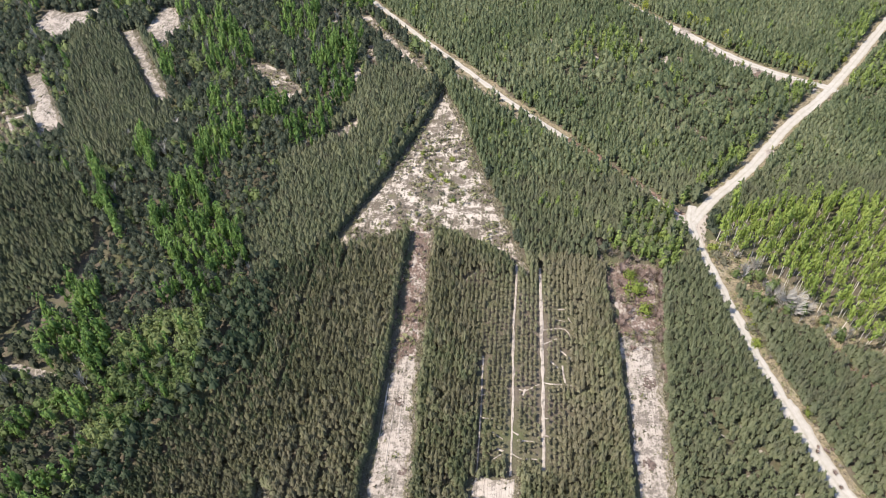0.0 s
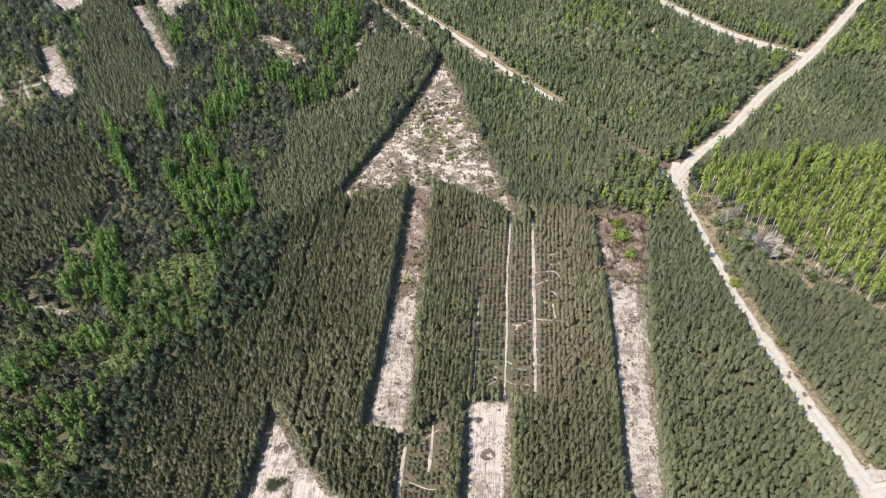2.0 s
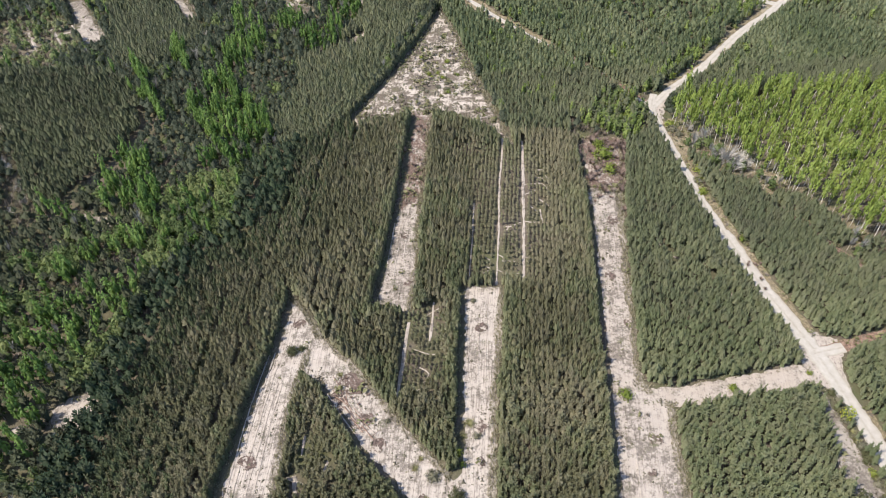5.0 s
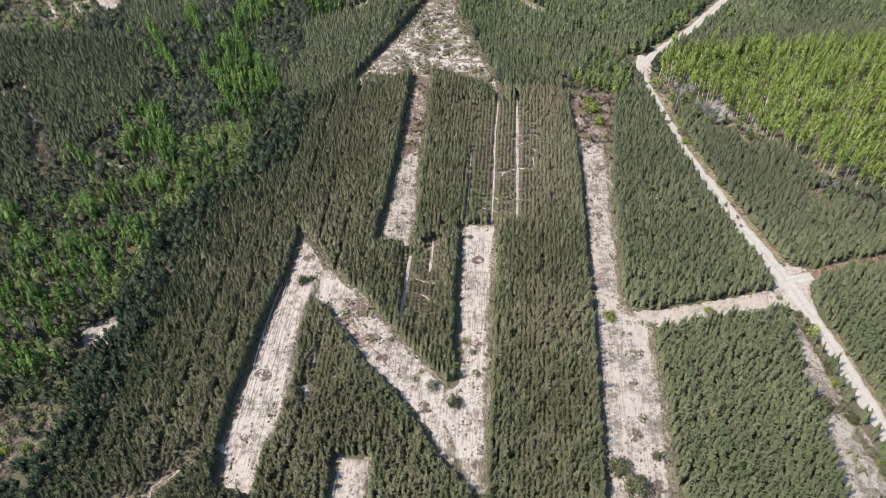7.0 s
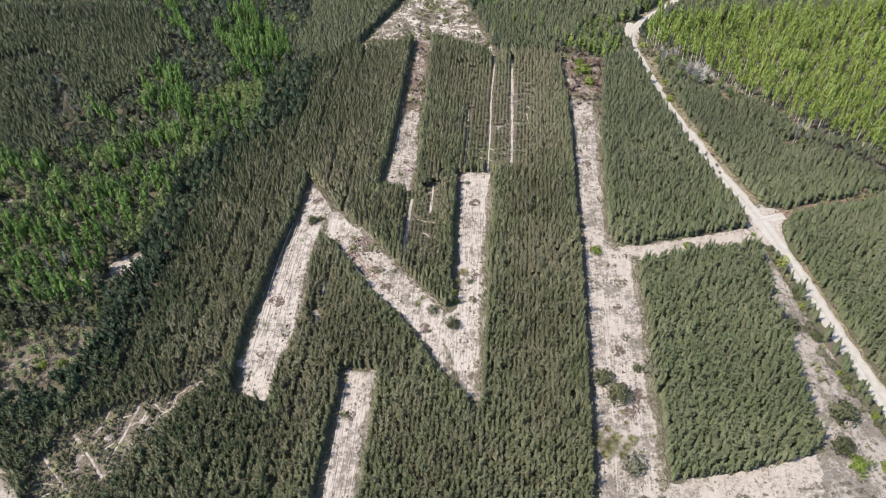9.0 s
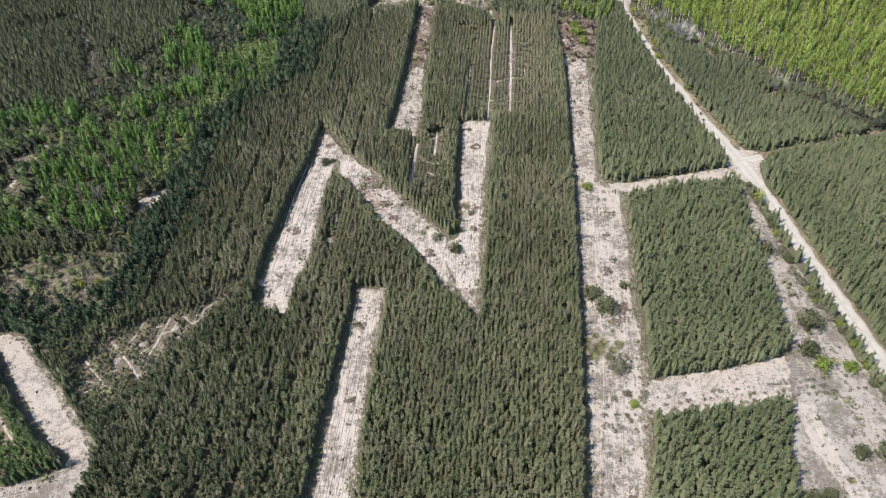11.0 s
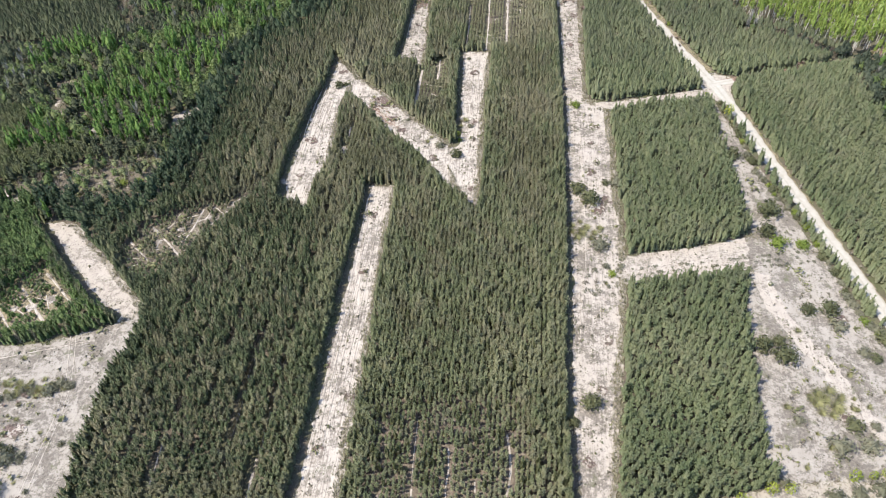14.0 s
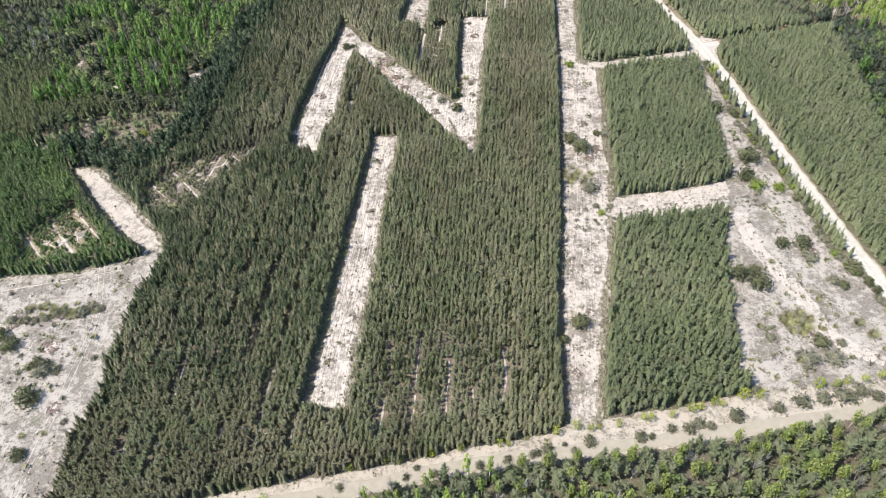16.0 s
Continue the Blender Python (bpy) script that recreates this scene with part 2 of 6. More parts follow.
# ---- the plan, metres ----
SLASH = [(-51.7, 27, 2.6), (-53.5, 8, 1.6), (-27.4, 48.5, 4.4), (-30, 43.5, 3.4), (-23.5, 38, 3.2), (-19, 31, 2.4), (-43.8, 69.5, 2.2), (-8, 15.3, 2.4), (-31.5, -81, 1.7), (-37.5, -71, 1.3), (-28, -13, 1.8), (-38, -96, 1.4), (-30, -38, 1.3),
         (49, -10, 2.4), (46, -14, 2.0), (29, -102, 1.9), (46, 4, 1.8), (52, 29, 2.0), (49, 20, 1.4), (40, -66, 1.8), (36, -82, 1.5), (52, 66, 1.6), (50, 84, 1.8), (55, 108, 2.2), (10, 66, 1.8), (8, 34, 2.2), (7, 24, 1.6),
         (96, -92, 2.4), (106, -62, 2.6), (88, -74, 1.8), (-118, -88, 3.0), (-132, -78, 3.4), (-110, -108, 2.2), (-13, 104, 1.6), (-12, 84, 1.5), (5, -2, 1.3)]
CLEARINGS = [
    ("sand_arrowhead", M_SAND_WEEDY, [(2, 248), (9, 227), (14, 201), (20, 176), (26.5, 150), (25.5, 146.5), (17.5, 156), (9, 161.5), (-0.5, 166.5), (-9, 167), (-14, 166), (-23, 163), (-31, 160), (-36.5, 162), (-27.5, 180), (-18.5, 197), (-12.5, 210), (-5, 227)]),
    ("sand_strip_west", M_SAND, [(-6.5, 124), (-8.2, 100), (-9, 84), (-11.2, 71.6), (-23, 75.2), (-20.7, 88), (-18, 106), (-16, 122)]),
    ("weedy_strip_west", M_SAND_RED, [(-10, 171), (-2, 171), (-6.2, 126), (-7.5, 116), (-12, 119), (-16.2, 114), (-15.5, 124), (-13, 148)]),
    ("sand_strip_middle", M_SAND_BRIGHT, [(4, 82), (17.2, 81), (14.8, 59.5), (12.8, 47), (11.6, 35), (9.6, 15.7), (8.1, 0.4), (6.8, -12.5), (4.5, -13.5), (-3, 5), (-9, 22), (-1.3, 21.4), (0.4, 23), (0.9, 31.7), (1.4, 43.3), (2.2, 55.8), (3.4, 72)]),
    ("sand_letter_left_arm", M_SAND_BRIGHT, [(-47.5, 82), (-40, 73.5), (-38, 66), (-40.5, 52), (-42.2, 44), (-43, 33), (-43.6, 22), (-44.8, 13), (-46.2, 7.5), (-48, 4.5), (-48.6, -2), (-49.3, -9.5), (-59.8, -5.5), (-60.4, 5), (-59.2, 18.5), (-57.2, 28), (-55.4, 39), (-53.6, 48.5), (-51, 57), (-49.2, 66.5)]),
    ("sand_letter_diagonal", M_SAND_BRIGHT, [(-46, 80), (-39.2, 71.8), (-35.9, 64.8), (-30.8, 59.2), (-26, 55.1), (-20.2, 46.1), (-15.7, 39.9), (-10.4, 32.8), (-6.2, 28.1), (-1.3, 21.4), (0, 0), (3, -9), (-0.5, -5.6), (-4.9, 0), (-8.7, 7.8), (-12.7, 13.8), (-16, 19.1), (-21, 24.6), (-24.5, 28), (-28.3, 36), (-33, 43.3), (-36.1, 48.3), (-39.8, 50.5)]),
    ("sand_strip_leg", M_SAND_BRIGHT, [(-31.4, 1.5), (-20.2, 1), (-20.7, -5), (-21.9, -12.5), (-23.6, -25), (-24.1, -35), (-27.3, -66.5), (-30.7, -95), (-32.2, -112), (-44.8, -109.5), (-41.9, -88), (-39, -63), (-34.1, -25), (-31.3, -5)]),
    ("littered_strip_east", M_SAND_RED, [(50, 152), (67, 150), (63, 126), (58, 114), (48, 116)]),
    ("sand_strip_east", M_SAND, [(49, 124), (61, 122), (58.5, 104), (56.3, 87), (54, 66), (52.6, 56), (51.8, 47), (54, 42), (59, 39), (57.3, 31), (56.6, 16), (54.2, -1), (52.7, -18), (51.2, -32), (48.5, -48), (40.5, -83), (33, -118), (23, -119), (26, -83), (31, -47), (37, 3), (41.3, 42), (45.6, 90)]),
    ("sand_lane_upper", M_SAND_CLEAN, [(50, 44), (61, 44), (98, 50), (100, 43.5), (61, 38), (50, 37)]),
    ("sand_lane_lower", M_SAND_CLEAN, [(46, -35), (70, -32.5), (93, -28), (90, -42), (49, -46), (46, -46)]),
    ("sand_field_east", M_SAND_FIELD, [(90, -28), (98, -26), (110, -36), (114, -60), (120, -74), (124, -90), (112, -108), (74, -109.5), (73, -102), (76, -85), (82, -56), (87, -42)]),
    ("sand_sliver_east", M_SAND_FIELD, [(98.5, 44), (103, 14), (106, -10), (109, -30), (110, -36), (92, -29), (93.5, -8), (95, 19)]),
    ("sand_verge_south", M_SAND_VERGE, [(-75, -136), (-56, -132), (-39, -129.5), (-18, -126.5), (-3, -123.2), (7, -121.8), (18, -119.8), (24, -117), (53, -113.5), (74, -109.5), (112, -107.5), (134, -104), (134, -109.5), (110, -115.5), (81, -121), (59, -123.5), (37, -126), (9, -128.3), (-11, -131.2), (-28, -134.8), (-59, -139.3), (-90, -143)]),
    ("sand_patch_north", M_SAND_WEEDY, [(-37, 305), (-31, 306), (-15, 279), (-5, 263), (1, 251), (-3, 252), (-11, 262), (-21, 278)]),
    ("sand_strip_far_west", M_SAND, [(-143, 298), (-135, 299), (-105, 242), (-111, 239)]),
    ("sand_patch_far_west", M_SAND, [(-131, 297), (-128, 318), (-122, 318), (-113, 296), (-120, 284)]),
    ("sand_strip_outer_west", M_SAND, [(-174, 264), (-166, 268), (-143, 228), (-150, 220)]),
    ("brown_clearing", M_MEADOW, [(-200, 246), (-170, 250), (-153, 224), (-160, 206), (-200, 206)]),
    ("sand_patch_west", M_SAND, [(-190, 161), (-181.6, 164), (-166.6, 170.5), (-162.5, 165), (-171.5, 161.5), (-178.5, 159.5), (-190, 157)]),
    ("sand_patch_corner", M_SAND, [(-183, 306), (-181, 320), (-171, 315), (-157, 320), (-155, 309), (-164, 302), (-165, 289), (-175, 294)]),
    ("sand_hollow", M_SAND_WEEDY, [(-81, 263), (-74, 270), (-64, 262), (-55, 249), (-56, 239), (-70, 239), (-67, 254)]),
    ("sand_pocket", M_SAND_WEEDY, [(-43, 217), (-31, 230), (-31, 220), (-37, 213)]),
    ("sand_scar", M_SAND, [(-126, 120), (-120, 119.5), (-109, 116), (-109, 113), (-119, 115.5)]),
    ("sand_pit", M_SAND, [(-107, 44), (-99, 50), (-95, 46), (-97, 38), (-104, 36)]),
    ("sand_strip_southwest", M_SAND_CLEAN, [(-138.3, -11.6), (-129.6, -22.2), (-123.1, -30.8), (-115.6, -40.4), (-109.2, -47.0), (-102.6, -51.4), (-98.7, -54.7), (-93.3, -48.9), (-99.4, -42.4), (-106.1, -34.3), (-111.7, -27.2), (-119.6, -19.8), (-125.8, -12.2)]),
    ("sand_field_southwest", M_SAND_FIELD, [(-152.5, -62.9), (-138.4, -61.2), (-123.7, -60.6), (-110.6, -57.7), (-101.8, -54.6), (-98.8, -52.3), (-93.9, -50.1), (-94.8, -65.1), (-97.4, -68.3), (-97.6, -79.8), (-98.7, -87.7), (-99.4, -93.4), (-99.5, -105.8), (-100.2, -110.8), (-102.9, -117.2), (-101.7, -126.4), (-104.0, -150.0), (-170.0, -150.0), (-170.0, -66.0)]),
    ("dry_meadow", M_MEADOW, [(-158, 8), (-147, 10), (-139, 15), (-130, 18.5), (-122, 19.3), (-112, 19.8), (-101, 15.5), (-101.5, 9), (-108, 2), (-117, -2.5), (-126, -1.5), (-135.5, 0), (-143, 1), (-158, 3)]),
    ("sand_crossing", M_SAND_CLEAN, [(96, 62), (103, 61), (109, 57.5), (109, 53), (107, 47), (105, 38), (100, 42), (97, 49)]),
    ("sand_patch_far_track", M_SAND, [(101, 289), (106, 285), (121, 266), (135, 254), (150, 243), (148, 239), (141, 241), (136, 242), (131, 246), (122, 252), (117, 259), (113, 262), (108, 272), (102, 280)]),
    ("sand_edge_north", M_SAND, [(3, 264), (8, 257), (25, 234), (36, 219), (34, 217), (23, 232), (6, 255)]),
    ("sand_path", M_SAND_CLEAN, [(87, -42), (92, -44), (92.5, -57), (95.5, -67), (100, -77), (102, -89), (106, -95), (113, -100), (111, -103), (102, -98), (97, -90), (95.5, -79), (91, -68), (87.5, -57)]),
    ("sand_junction", M_SAND_CLEAN, [(75.6, 170.6), (87.5, 174.5), (87.7, 170.5), (83.7, 159.1), (81.0, 150.6), (80.6, 156.2), (79.5, 161.8)]),
    ("grassy_slope", M_VERGE, [(86, 160), (92, 157), (97, 149), (94, 138), (101, 128), (114, 120), (127, 108), (122, 107), (108, 117), (97, 124), (90, 131), (84.5, 143), (84, 152)]),
    ("grassy_slope", M_VERGE, [(90, 150), (97, 147), (104, 143.5), (111, 132), (123, 118), (131, 106), (137, 95), (133, 92), (126, 104), (118, 114.5), (107, 125), (98, 136), (92, 144)]),
    ("young_rows_ground", M_MEADOW, [(-107, -25), (-100.7, -15.5), (-90.6, -7.5), (-77, -4.5), (-70.7, 4), (-64, 10), (-62.5, 5), (-69.5, -4), (-77, -15), (-84, -21.5), (-86, -29), (-94, -35)]),
    ("young_rows_ground", M_VERGE, [(-142, -46), (-131, -30), (-115, -46), (-118, -54), (-138, -59)]),
    ("young_rows_ground", M_ROWS, [(-25, -82), (13, -82), (17, -110), (0, -115), (-29, -117)]),
    ("brush_spot", M_SAND_RED, [(124, 250), (131, 253), (133, 248), (126, 246)]),
]


def blob(cx, cy, r, seed):
    """An uneven small patch."""
    g = random.Random(seed)
    return [(cx + r * g.uniform(0.5, 1.3) * math.cos(0.785 * i), cy + r * g.uniform(0.5, 1.3) * math.sin(0.785 * i)) for i in range(8)]


for i, (x, y, r) in enumerate(((-154, 67, 4.0), (-150, 64.5, 3.6), (-150, 74, 3.2), (-145.5, 74, 3.2), (-157.5, 62, 3.2), (-149.5, 48, 3.4), (-141.5, 44.5, 3.2), (-135, 35.5, 2.4), (-153, 55, 2.6), (-155, 4, 3.0), (-150, -1, 2.6), (-172, 12, 3.0),
                               (78, 252, 3.5), (112, 226, 2.6), (123, 208, 2.2), (38, 262, 2.4), (-20, 232, 2.0), (-26, 262, 2.6), (-31, 275, 2.4), (-110, 236, 2.0), (-140, 250, 3.0), (-133, 262, 2.2))):
    CLEARINGS.append(("sand_patch_small", M_SAND_WEEDY, blob(x, y, r, i)))
# heaps of brown brush and needle litter on the strips
for i, (x, y, r) in enumerate(SLASH):
    CLEARINGS.append(("slash_heap", M_SLASH, blob(x, y, r, 40 + i)))
for i, (x, y, r) in enumerate(((75, 93, 1.3), (78, 86, 1.2), (84, 74, 1.2), (71, 101, 1.1), (126, 34, 1.6), (132, 28, 1.4), (-128, -47, 1.8), (-123, -44, 1.6), (-133, -48, 1.4), (-96, -22, 1.5), (-90, -17, 1.4), (-82, -12, 1.2), (119, 201, 2.6), (97, 264, 3.0), (94, 216, 2.2), (186, 262, 3.0), (-161, 283, 3.2), (108, 284, 3.4), (100, 293, 3.0), (122, 257, 2.6), (125.5, 253, 2.4), (134.5, 244.5, 2.4), (-162, 283, 2.6), (-114, 38, 1.8), (-135, 36.5, 1.6), (-29, 279, 1.8), (-27, 270, 1.8), (-33, 262, 2.0), (-46, 301, 2.2), (-41, 298, 2.0), (-101, 255, 1.8), (-115, 317, 2.0))):
    CLEARINGS.append(("sand_patch_small", M_SAND, blob(x, y, r, 80 + i)))
# small glades in the far woods, longer towards the south
for i, (x, y, r) in enumerate(((93, 263, 2.4), (100, 263, 2.4), (87, 279, 2.4), (96, 212, 2.6), (88, 217, 2.0), (-29, 277, 2.0), (-27, 268, 2.0), (-33, 260, 2.2), (-101, 253, 2.0), (66, 268, 1.8), (48, 282, 1.8))):
    CLEARINGS.append(("sand_patch_small", M_SAND_WEEDY, [(x + (px - x) * 0.9, y - 2.5 + (py - y) * 1.9) for px, py in blob(x, y, r, 120 + i)]))
ROADS = [
    ("road_main", 3.7, [(245, 340), (197, 287), (155, 240), (130, 217), (109, 194), (92, 179), (82, 168)]),
    ("road_east_narrow", 3.0, [(84, 176), (81.5, 167), (82, 156), (84.5, 134), (87, 114), (89, 104), (91, 94)]),
    ("road_east", 5.0, [(89.5, 101), (91, 94), (95, 76), (101, 56), (105, 35), (109, 8), (113.5, -22), (118, -48), (123, -78), (132, -120), (140, -170)]),
    ("track_far", 3.2, [(155, 240), (139, 250), (124, 263), (110, 281), (82, 316), (61, 347)]),
    ("track_far_east", 2.6, [(155, 239), (163, 234), (172, 228), (200, 214)]),
    ("track_north", 2.3, [(-59, 363), (-31, 321), (-7, 286), (11, 261), (28, 237), (47, 213)]),
    ("track_overgrown", 1.1, [(46, 212), (57, 199), (71, 182), (80, 170)]),
    ("track_crossing", 3.4, [(101, 53), (106, 54), (110, 54.8)]),
    ("track_south", 3.6, [(-110, -144), (-59, -137), (-28, -132.5), (-11, -129), (9, -126), (37, -123.5), (59, -121), (81, -118.5), (97, -116.5), (110, -113), (133, -108)]),
]
# brown verges and overgrown lanes beside and between the woods: width and line
VERGES = [
    ("verge", 5.5, [(82, 168), (82.5, 156), (85.5, 134), (88.5, 114), (92.5, 94), (97, 76), (102.5, 57)]),
    ("verge", 5.0, [(106.5, 35), (110, 8), (114, -22), (118.5, -48), (123.5, -78), (132, -120)]),
    ("verge", 7.0, [(-60, 362), (-32, 320), (-8, 285), (11, 261), (28, 237), (47, 213)]),
    ("verge", 7.5, [(155, 240), (139, 249), (124, 262), (110, 280), (82, 315)]),
    ("verge", 8.0, [(197, 287), (155, 240), (130, 217), (109, 194), (92, 179)]),
    ("overgrown_lane", 3.2, [(47, 213), (58, 200), (71, 183), (80, 171)]),
    ("overgrown_lane", 4.0, [(104, 54), (122, 58), (140, 61), (158, 65), (180, 74)]),
    ("overgrown_lane", 3.0, [(104, 128), (112, 108), (122, 92), (134, 72), (140, 62)]),
    ("grassy_margin", 9.0, [(88, 158), (91, 148), (101, 135), (112, 118), (124, 104), (134, 92)]),
    ("overgrown_lane", 2.2, [(-184, 266), (-174, 272), (-167, 277), (-154, 285), (-146, 299), (-140, 306)]),
]
# where the planted pines are smaller: outline, share of the full height
YOUNG = [
    ([(1, 152), (44, 150), (40, 116), (33, 80), (4, 81), (5, 120)], 0.42),
    ([(-109, -25), (-100.7, -13), (-90.6, -6), (-77, -3), (-70.7, 4.8), (-63.5, 11), (-62, 5), (-68.5, -4.5), (-76, -16.5), (-82.5, -25), (-85, -33), (-96, -41), (-104, -36)], 0.39),
    ([(-142, -46), (-130, -28), (-113, -46), (-118, -55), (-138, -60)], 0.3),
    ([(-44, 40), (-31, 40), (-28, 24), (-33, 13), (-42, 13)], 0.45),
    ([(-16, 70), (-1, 78), (0, 50), (-15, 42)], 0.38),
    ([(-26, -80), (14, -80), (18, -110), (0, -116), (-30, -119)], 0.55),
    ([(-110, -140), (30, -122), (26, -90), (-20, -92), (-70, -78), (-100, -92)], 0.80),
]
# bare sandy rows in the plantation: ends and width
BARE_ROWS = [
    ((20, 129), (15.2, 82), 0.62), ((30, 150), (23.5, 82), 0.82), ((10.5, 118), (6.8, 83), 0.42), ((23, 152), (20, 129), 0.6),
    ((-4, 76), (-5.5, 62), 0.7), ((-11.5, 69), (-14.5, 44), 0.9),
    ((-99.5, -15.5), (-88.6, -27.9), 0.7), ((-105.3, -21.7), (-96.3, -31.5), 0.65), ((-84.6, -7.7), (-87.8, -21.7), 0.6), ((-75.6, -5.0), (-72.9, -3.0), 0.4), ((-94.0, -15.7), (-91.9, -9.0), 0.35), ((-94.3, -18.9), (-92.7, -16.5), 0.5), ((-87.6, -14.3), (-84.2, -13.1), 0.4), ((-71.4, -3.0), (-68.1, 0.8), 0.4),
    ((-128, -34), (-120.8, -41.4), 0.6),
    ((-172, 240), (-163, 226), 1.1), ((-164, 243), (-158, 232), 1.0), ((-182, 238), (-172, 222), 1.2), ((-170, 234), (-161, 238), 1.0),
]


# narrow worn scrapes: width, then lines
SCRAPES_NORTH = [
    (0.37, [(19.5, 106.8), (21.3, 106.3), (24.2, 107.8), (25.3, 108.0)]), (0.56, [(20.4, 104.8), (21.3, 106.7)]), (0.50, [(32.3, 133.5), (35.7, 133.8)]), (0.43, [(36.1, 130.6), (37.1, 127.9)]),
    (0.31, [(28.2, 126.4), (34.7, 126.5), (35.9, 123.1)]), (0.37, [(26.5, 108.7), (28.4, 108.2), (33.0, 107.7), (34.5, 107.3)]), (0.56, [(32.3, 114.0), (32.2, 110.8), (32.3, 108.1)]),
    (0.37, [(9.0, 105.3), (11.1, 105.6)]), (0.31, [(9.0, 98.5), (11.8, 98.0)]), (0.31, [(11.3, 94.3), (14.1, 92.1)]), (0.50, [(16.5, 94.4), (18.2, 93.1)]), (0.31, [(17.7, 91.6), (22.3, 91.2)]),
]
SCRAPES_YOUNG = [
    (0.37, [(15.9, 88.1), (17.9, 86.6), (20.1, 86.4), (22.9, 86.0)]), (0.31, [(24.6, 98.0), (26.4, 97.6)]), (0.37, [(24.4, 93.0), (26.6, 92.2)]), (0.43, [(12.4, 89.4), (14.1, 88.6)]), (0.31, [(10.8, 86.4), (13.2, 87.8)]),
    (0.37, [(32.2, 119.3), (35.6, 115.4)]), (0.50, [(29.3, 115.6), (31.3, 112.7)]), (0.37, [(27.9, 121.4), (31.9, 123.2)]), (0.31, [(31.1, 130.4), (35.1, 129.2)]), (0.37, [(6.0, 145.4), (10.5, 149.8)]),
    (0.37, [(-1.4, 79.4), (3.5, 78.5)]), (0.31, [(-10.3, 59.5), (-5.7, 57.5), (-3.5, 57.4)]), (0.37, [(-8.5, 53.2), (-5.8, 51.1), (-8.6, 46.2), (-10.4, 45.8)]), (0.31, [(-6.4, 71.0), (-2.5, 73.7)]),
]
SCRAPES_LETTER = [
    (0.6, [(-38.1, 33.6), (-38.5, 28.0)]), (0.9, [(-31.3, 27.1), (-32.3, 23.4), (-30.3, 24.4)]), (1.1, [(-39.8, 22.7), (-39.0, 17.5)]), (0.7, [(-41.7, 22.2), (-36.7, 20.1)]),
    (0.8, [(68.7, 94.0), (69.7, 89.2), (70.1, 86.1)]), (0.5, [(67.6, 98.9), (68.7, 94.0)]), (0.5, [(70.2, 91.7), (73.1, 89.6)]), (0.5, [(79.0, 87.1), (79.9, 79.5)]), (0.4, [(71.7, 79.9), (75.0, 80.3)]),
]
SCRAPES_SOUTH = [
    (0.43, [(-78.1, -90.6), (-78.3, -97.1), (-78.8, -105.0)]), (0.65, [(-79.3, -115.8), (-79.7, -121.3), (-79.6, -125.1)]), (0.65, [(-88.0, -114.7), (-88.2, -119.5), (-88.3, -122.6)]), (0.36, [(-91.2, -120.9), (-88.1, -120.7)]),
    (0.36, [(-96.7, -118.4), (-97.2, -123.8)]), (0.65, [(-53.3, -98.0), (-54.3, -107.6), (-54.5, -115.9), (-55.4, -119.8), (-56.0, -125.1)]), (0.36, [(-54.3, -117.5), (-51.2, -116.8)]), (0.43, [(-46.1, -115.8), (-46.1, -120.4)]),
    (0.50, [(-22.8, -108.7), (-23.3, -114.5), (-24.1, -120.0)]), (0.50, [(-14.6, -107.3), (-14.9, -111.5), (-15.6, -114.8)]), (0.43, [(-5.4, -97.0), (-5.5, -102.4), (-6.4, -107.6), (-6.5, -112.6)]),
]
SCRAPES_SOUTHEAST = [
    (0.58, [(9.6, -93.8), (9.8, -101.2), (8.8, -108.1), (8.0, -110.1)]), (0.50, [(0.8, -106.1), (0.7, -108.8)]), (0.50, [(-60.5, -114.9), (-57.5, -115.4)]), (0.58, [(-33.4, -116.6), (-32.5, -115.3)]), (0.43, [(-5.5, -89.0), (-3.4, -89.5)]),
    (0.50, [(-64.9, -118.7), (-63.5, -114.8)]), (0.29, [(-73.1, -103.5), (-73.4, -112.8)]), (0.29, [(-50.0, -79.8), (-51.5, -87.7)]), (0.29, [(-13.1, -89.2), (-13.9, -96.7), (-14.6, -105.6)]),
]
SCRAPES_CORNER = [
    (0.38, [(-94.6, -16.1), (-93.1, -14.1), (-89.8, -11.5), (-85.7, -10.3)]),
    (0.34, [(-80.9, -15.4), (-78.9, -12.0), (-77.5, -10.0), (-75.3, -8.7), (-74.9, -5.1)]),
    (0.28, [(-83.2, -13.2), (-81.0, -7.0), (-78.6, -9.2), (-77.0, -10.0)]),
    (0.45, [(-68.5, 0.1), (-67.6, 1.1)]),
    (0.4, [(-66.0, -0.7), (-65.7, 2.8), (-65.0, 6.8)]),
    (0.3, [(-70.5, -4.6), (-69.5, -3.5)]),
    (0.4, [(-90.4, -20.1), (-88.4, -18.4)]),
    (0.4, [(-97.4, -26.5), (-95.2, -25.1)]),
    (0.3, [(-105.1, -29.0), (-102.4, -28.8), (-99.7, -29.2)]),
    (0.4, [(-103.2, -32.8), (-100.4, -31.2)]),
    (0.3, [(-85.2, -13.1), (-82.0, -11.9)]),
    (0.3, [(-95.9, -22.7), (-96.4, -25.5)]),
]
SCRAPES_ROWS = [
    (0.55, [(-57.1, -61.3), (-59.2, -71.3), (-59.8, -83.5), (-60.7, -90.4), (-61.3, -95.2)]), (0.55, [(-47.4, -54.0), (-49.3, -64.5), (-50.9, -75.8), (-52.2, -87.6), (-52.8, -97.2), (-53.4, -101.8)]),
]
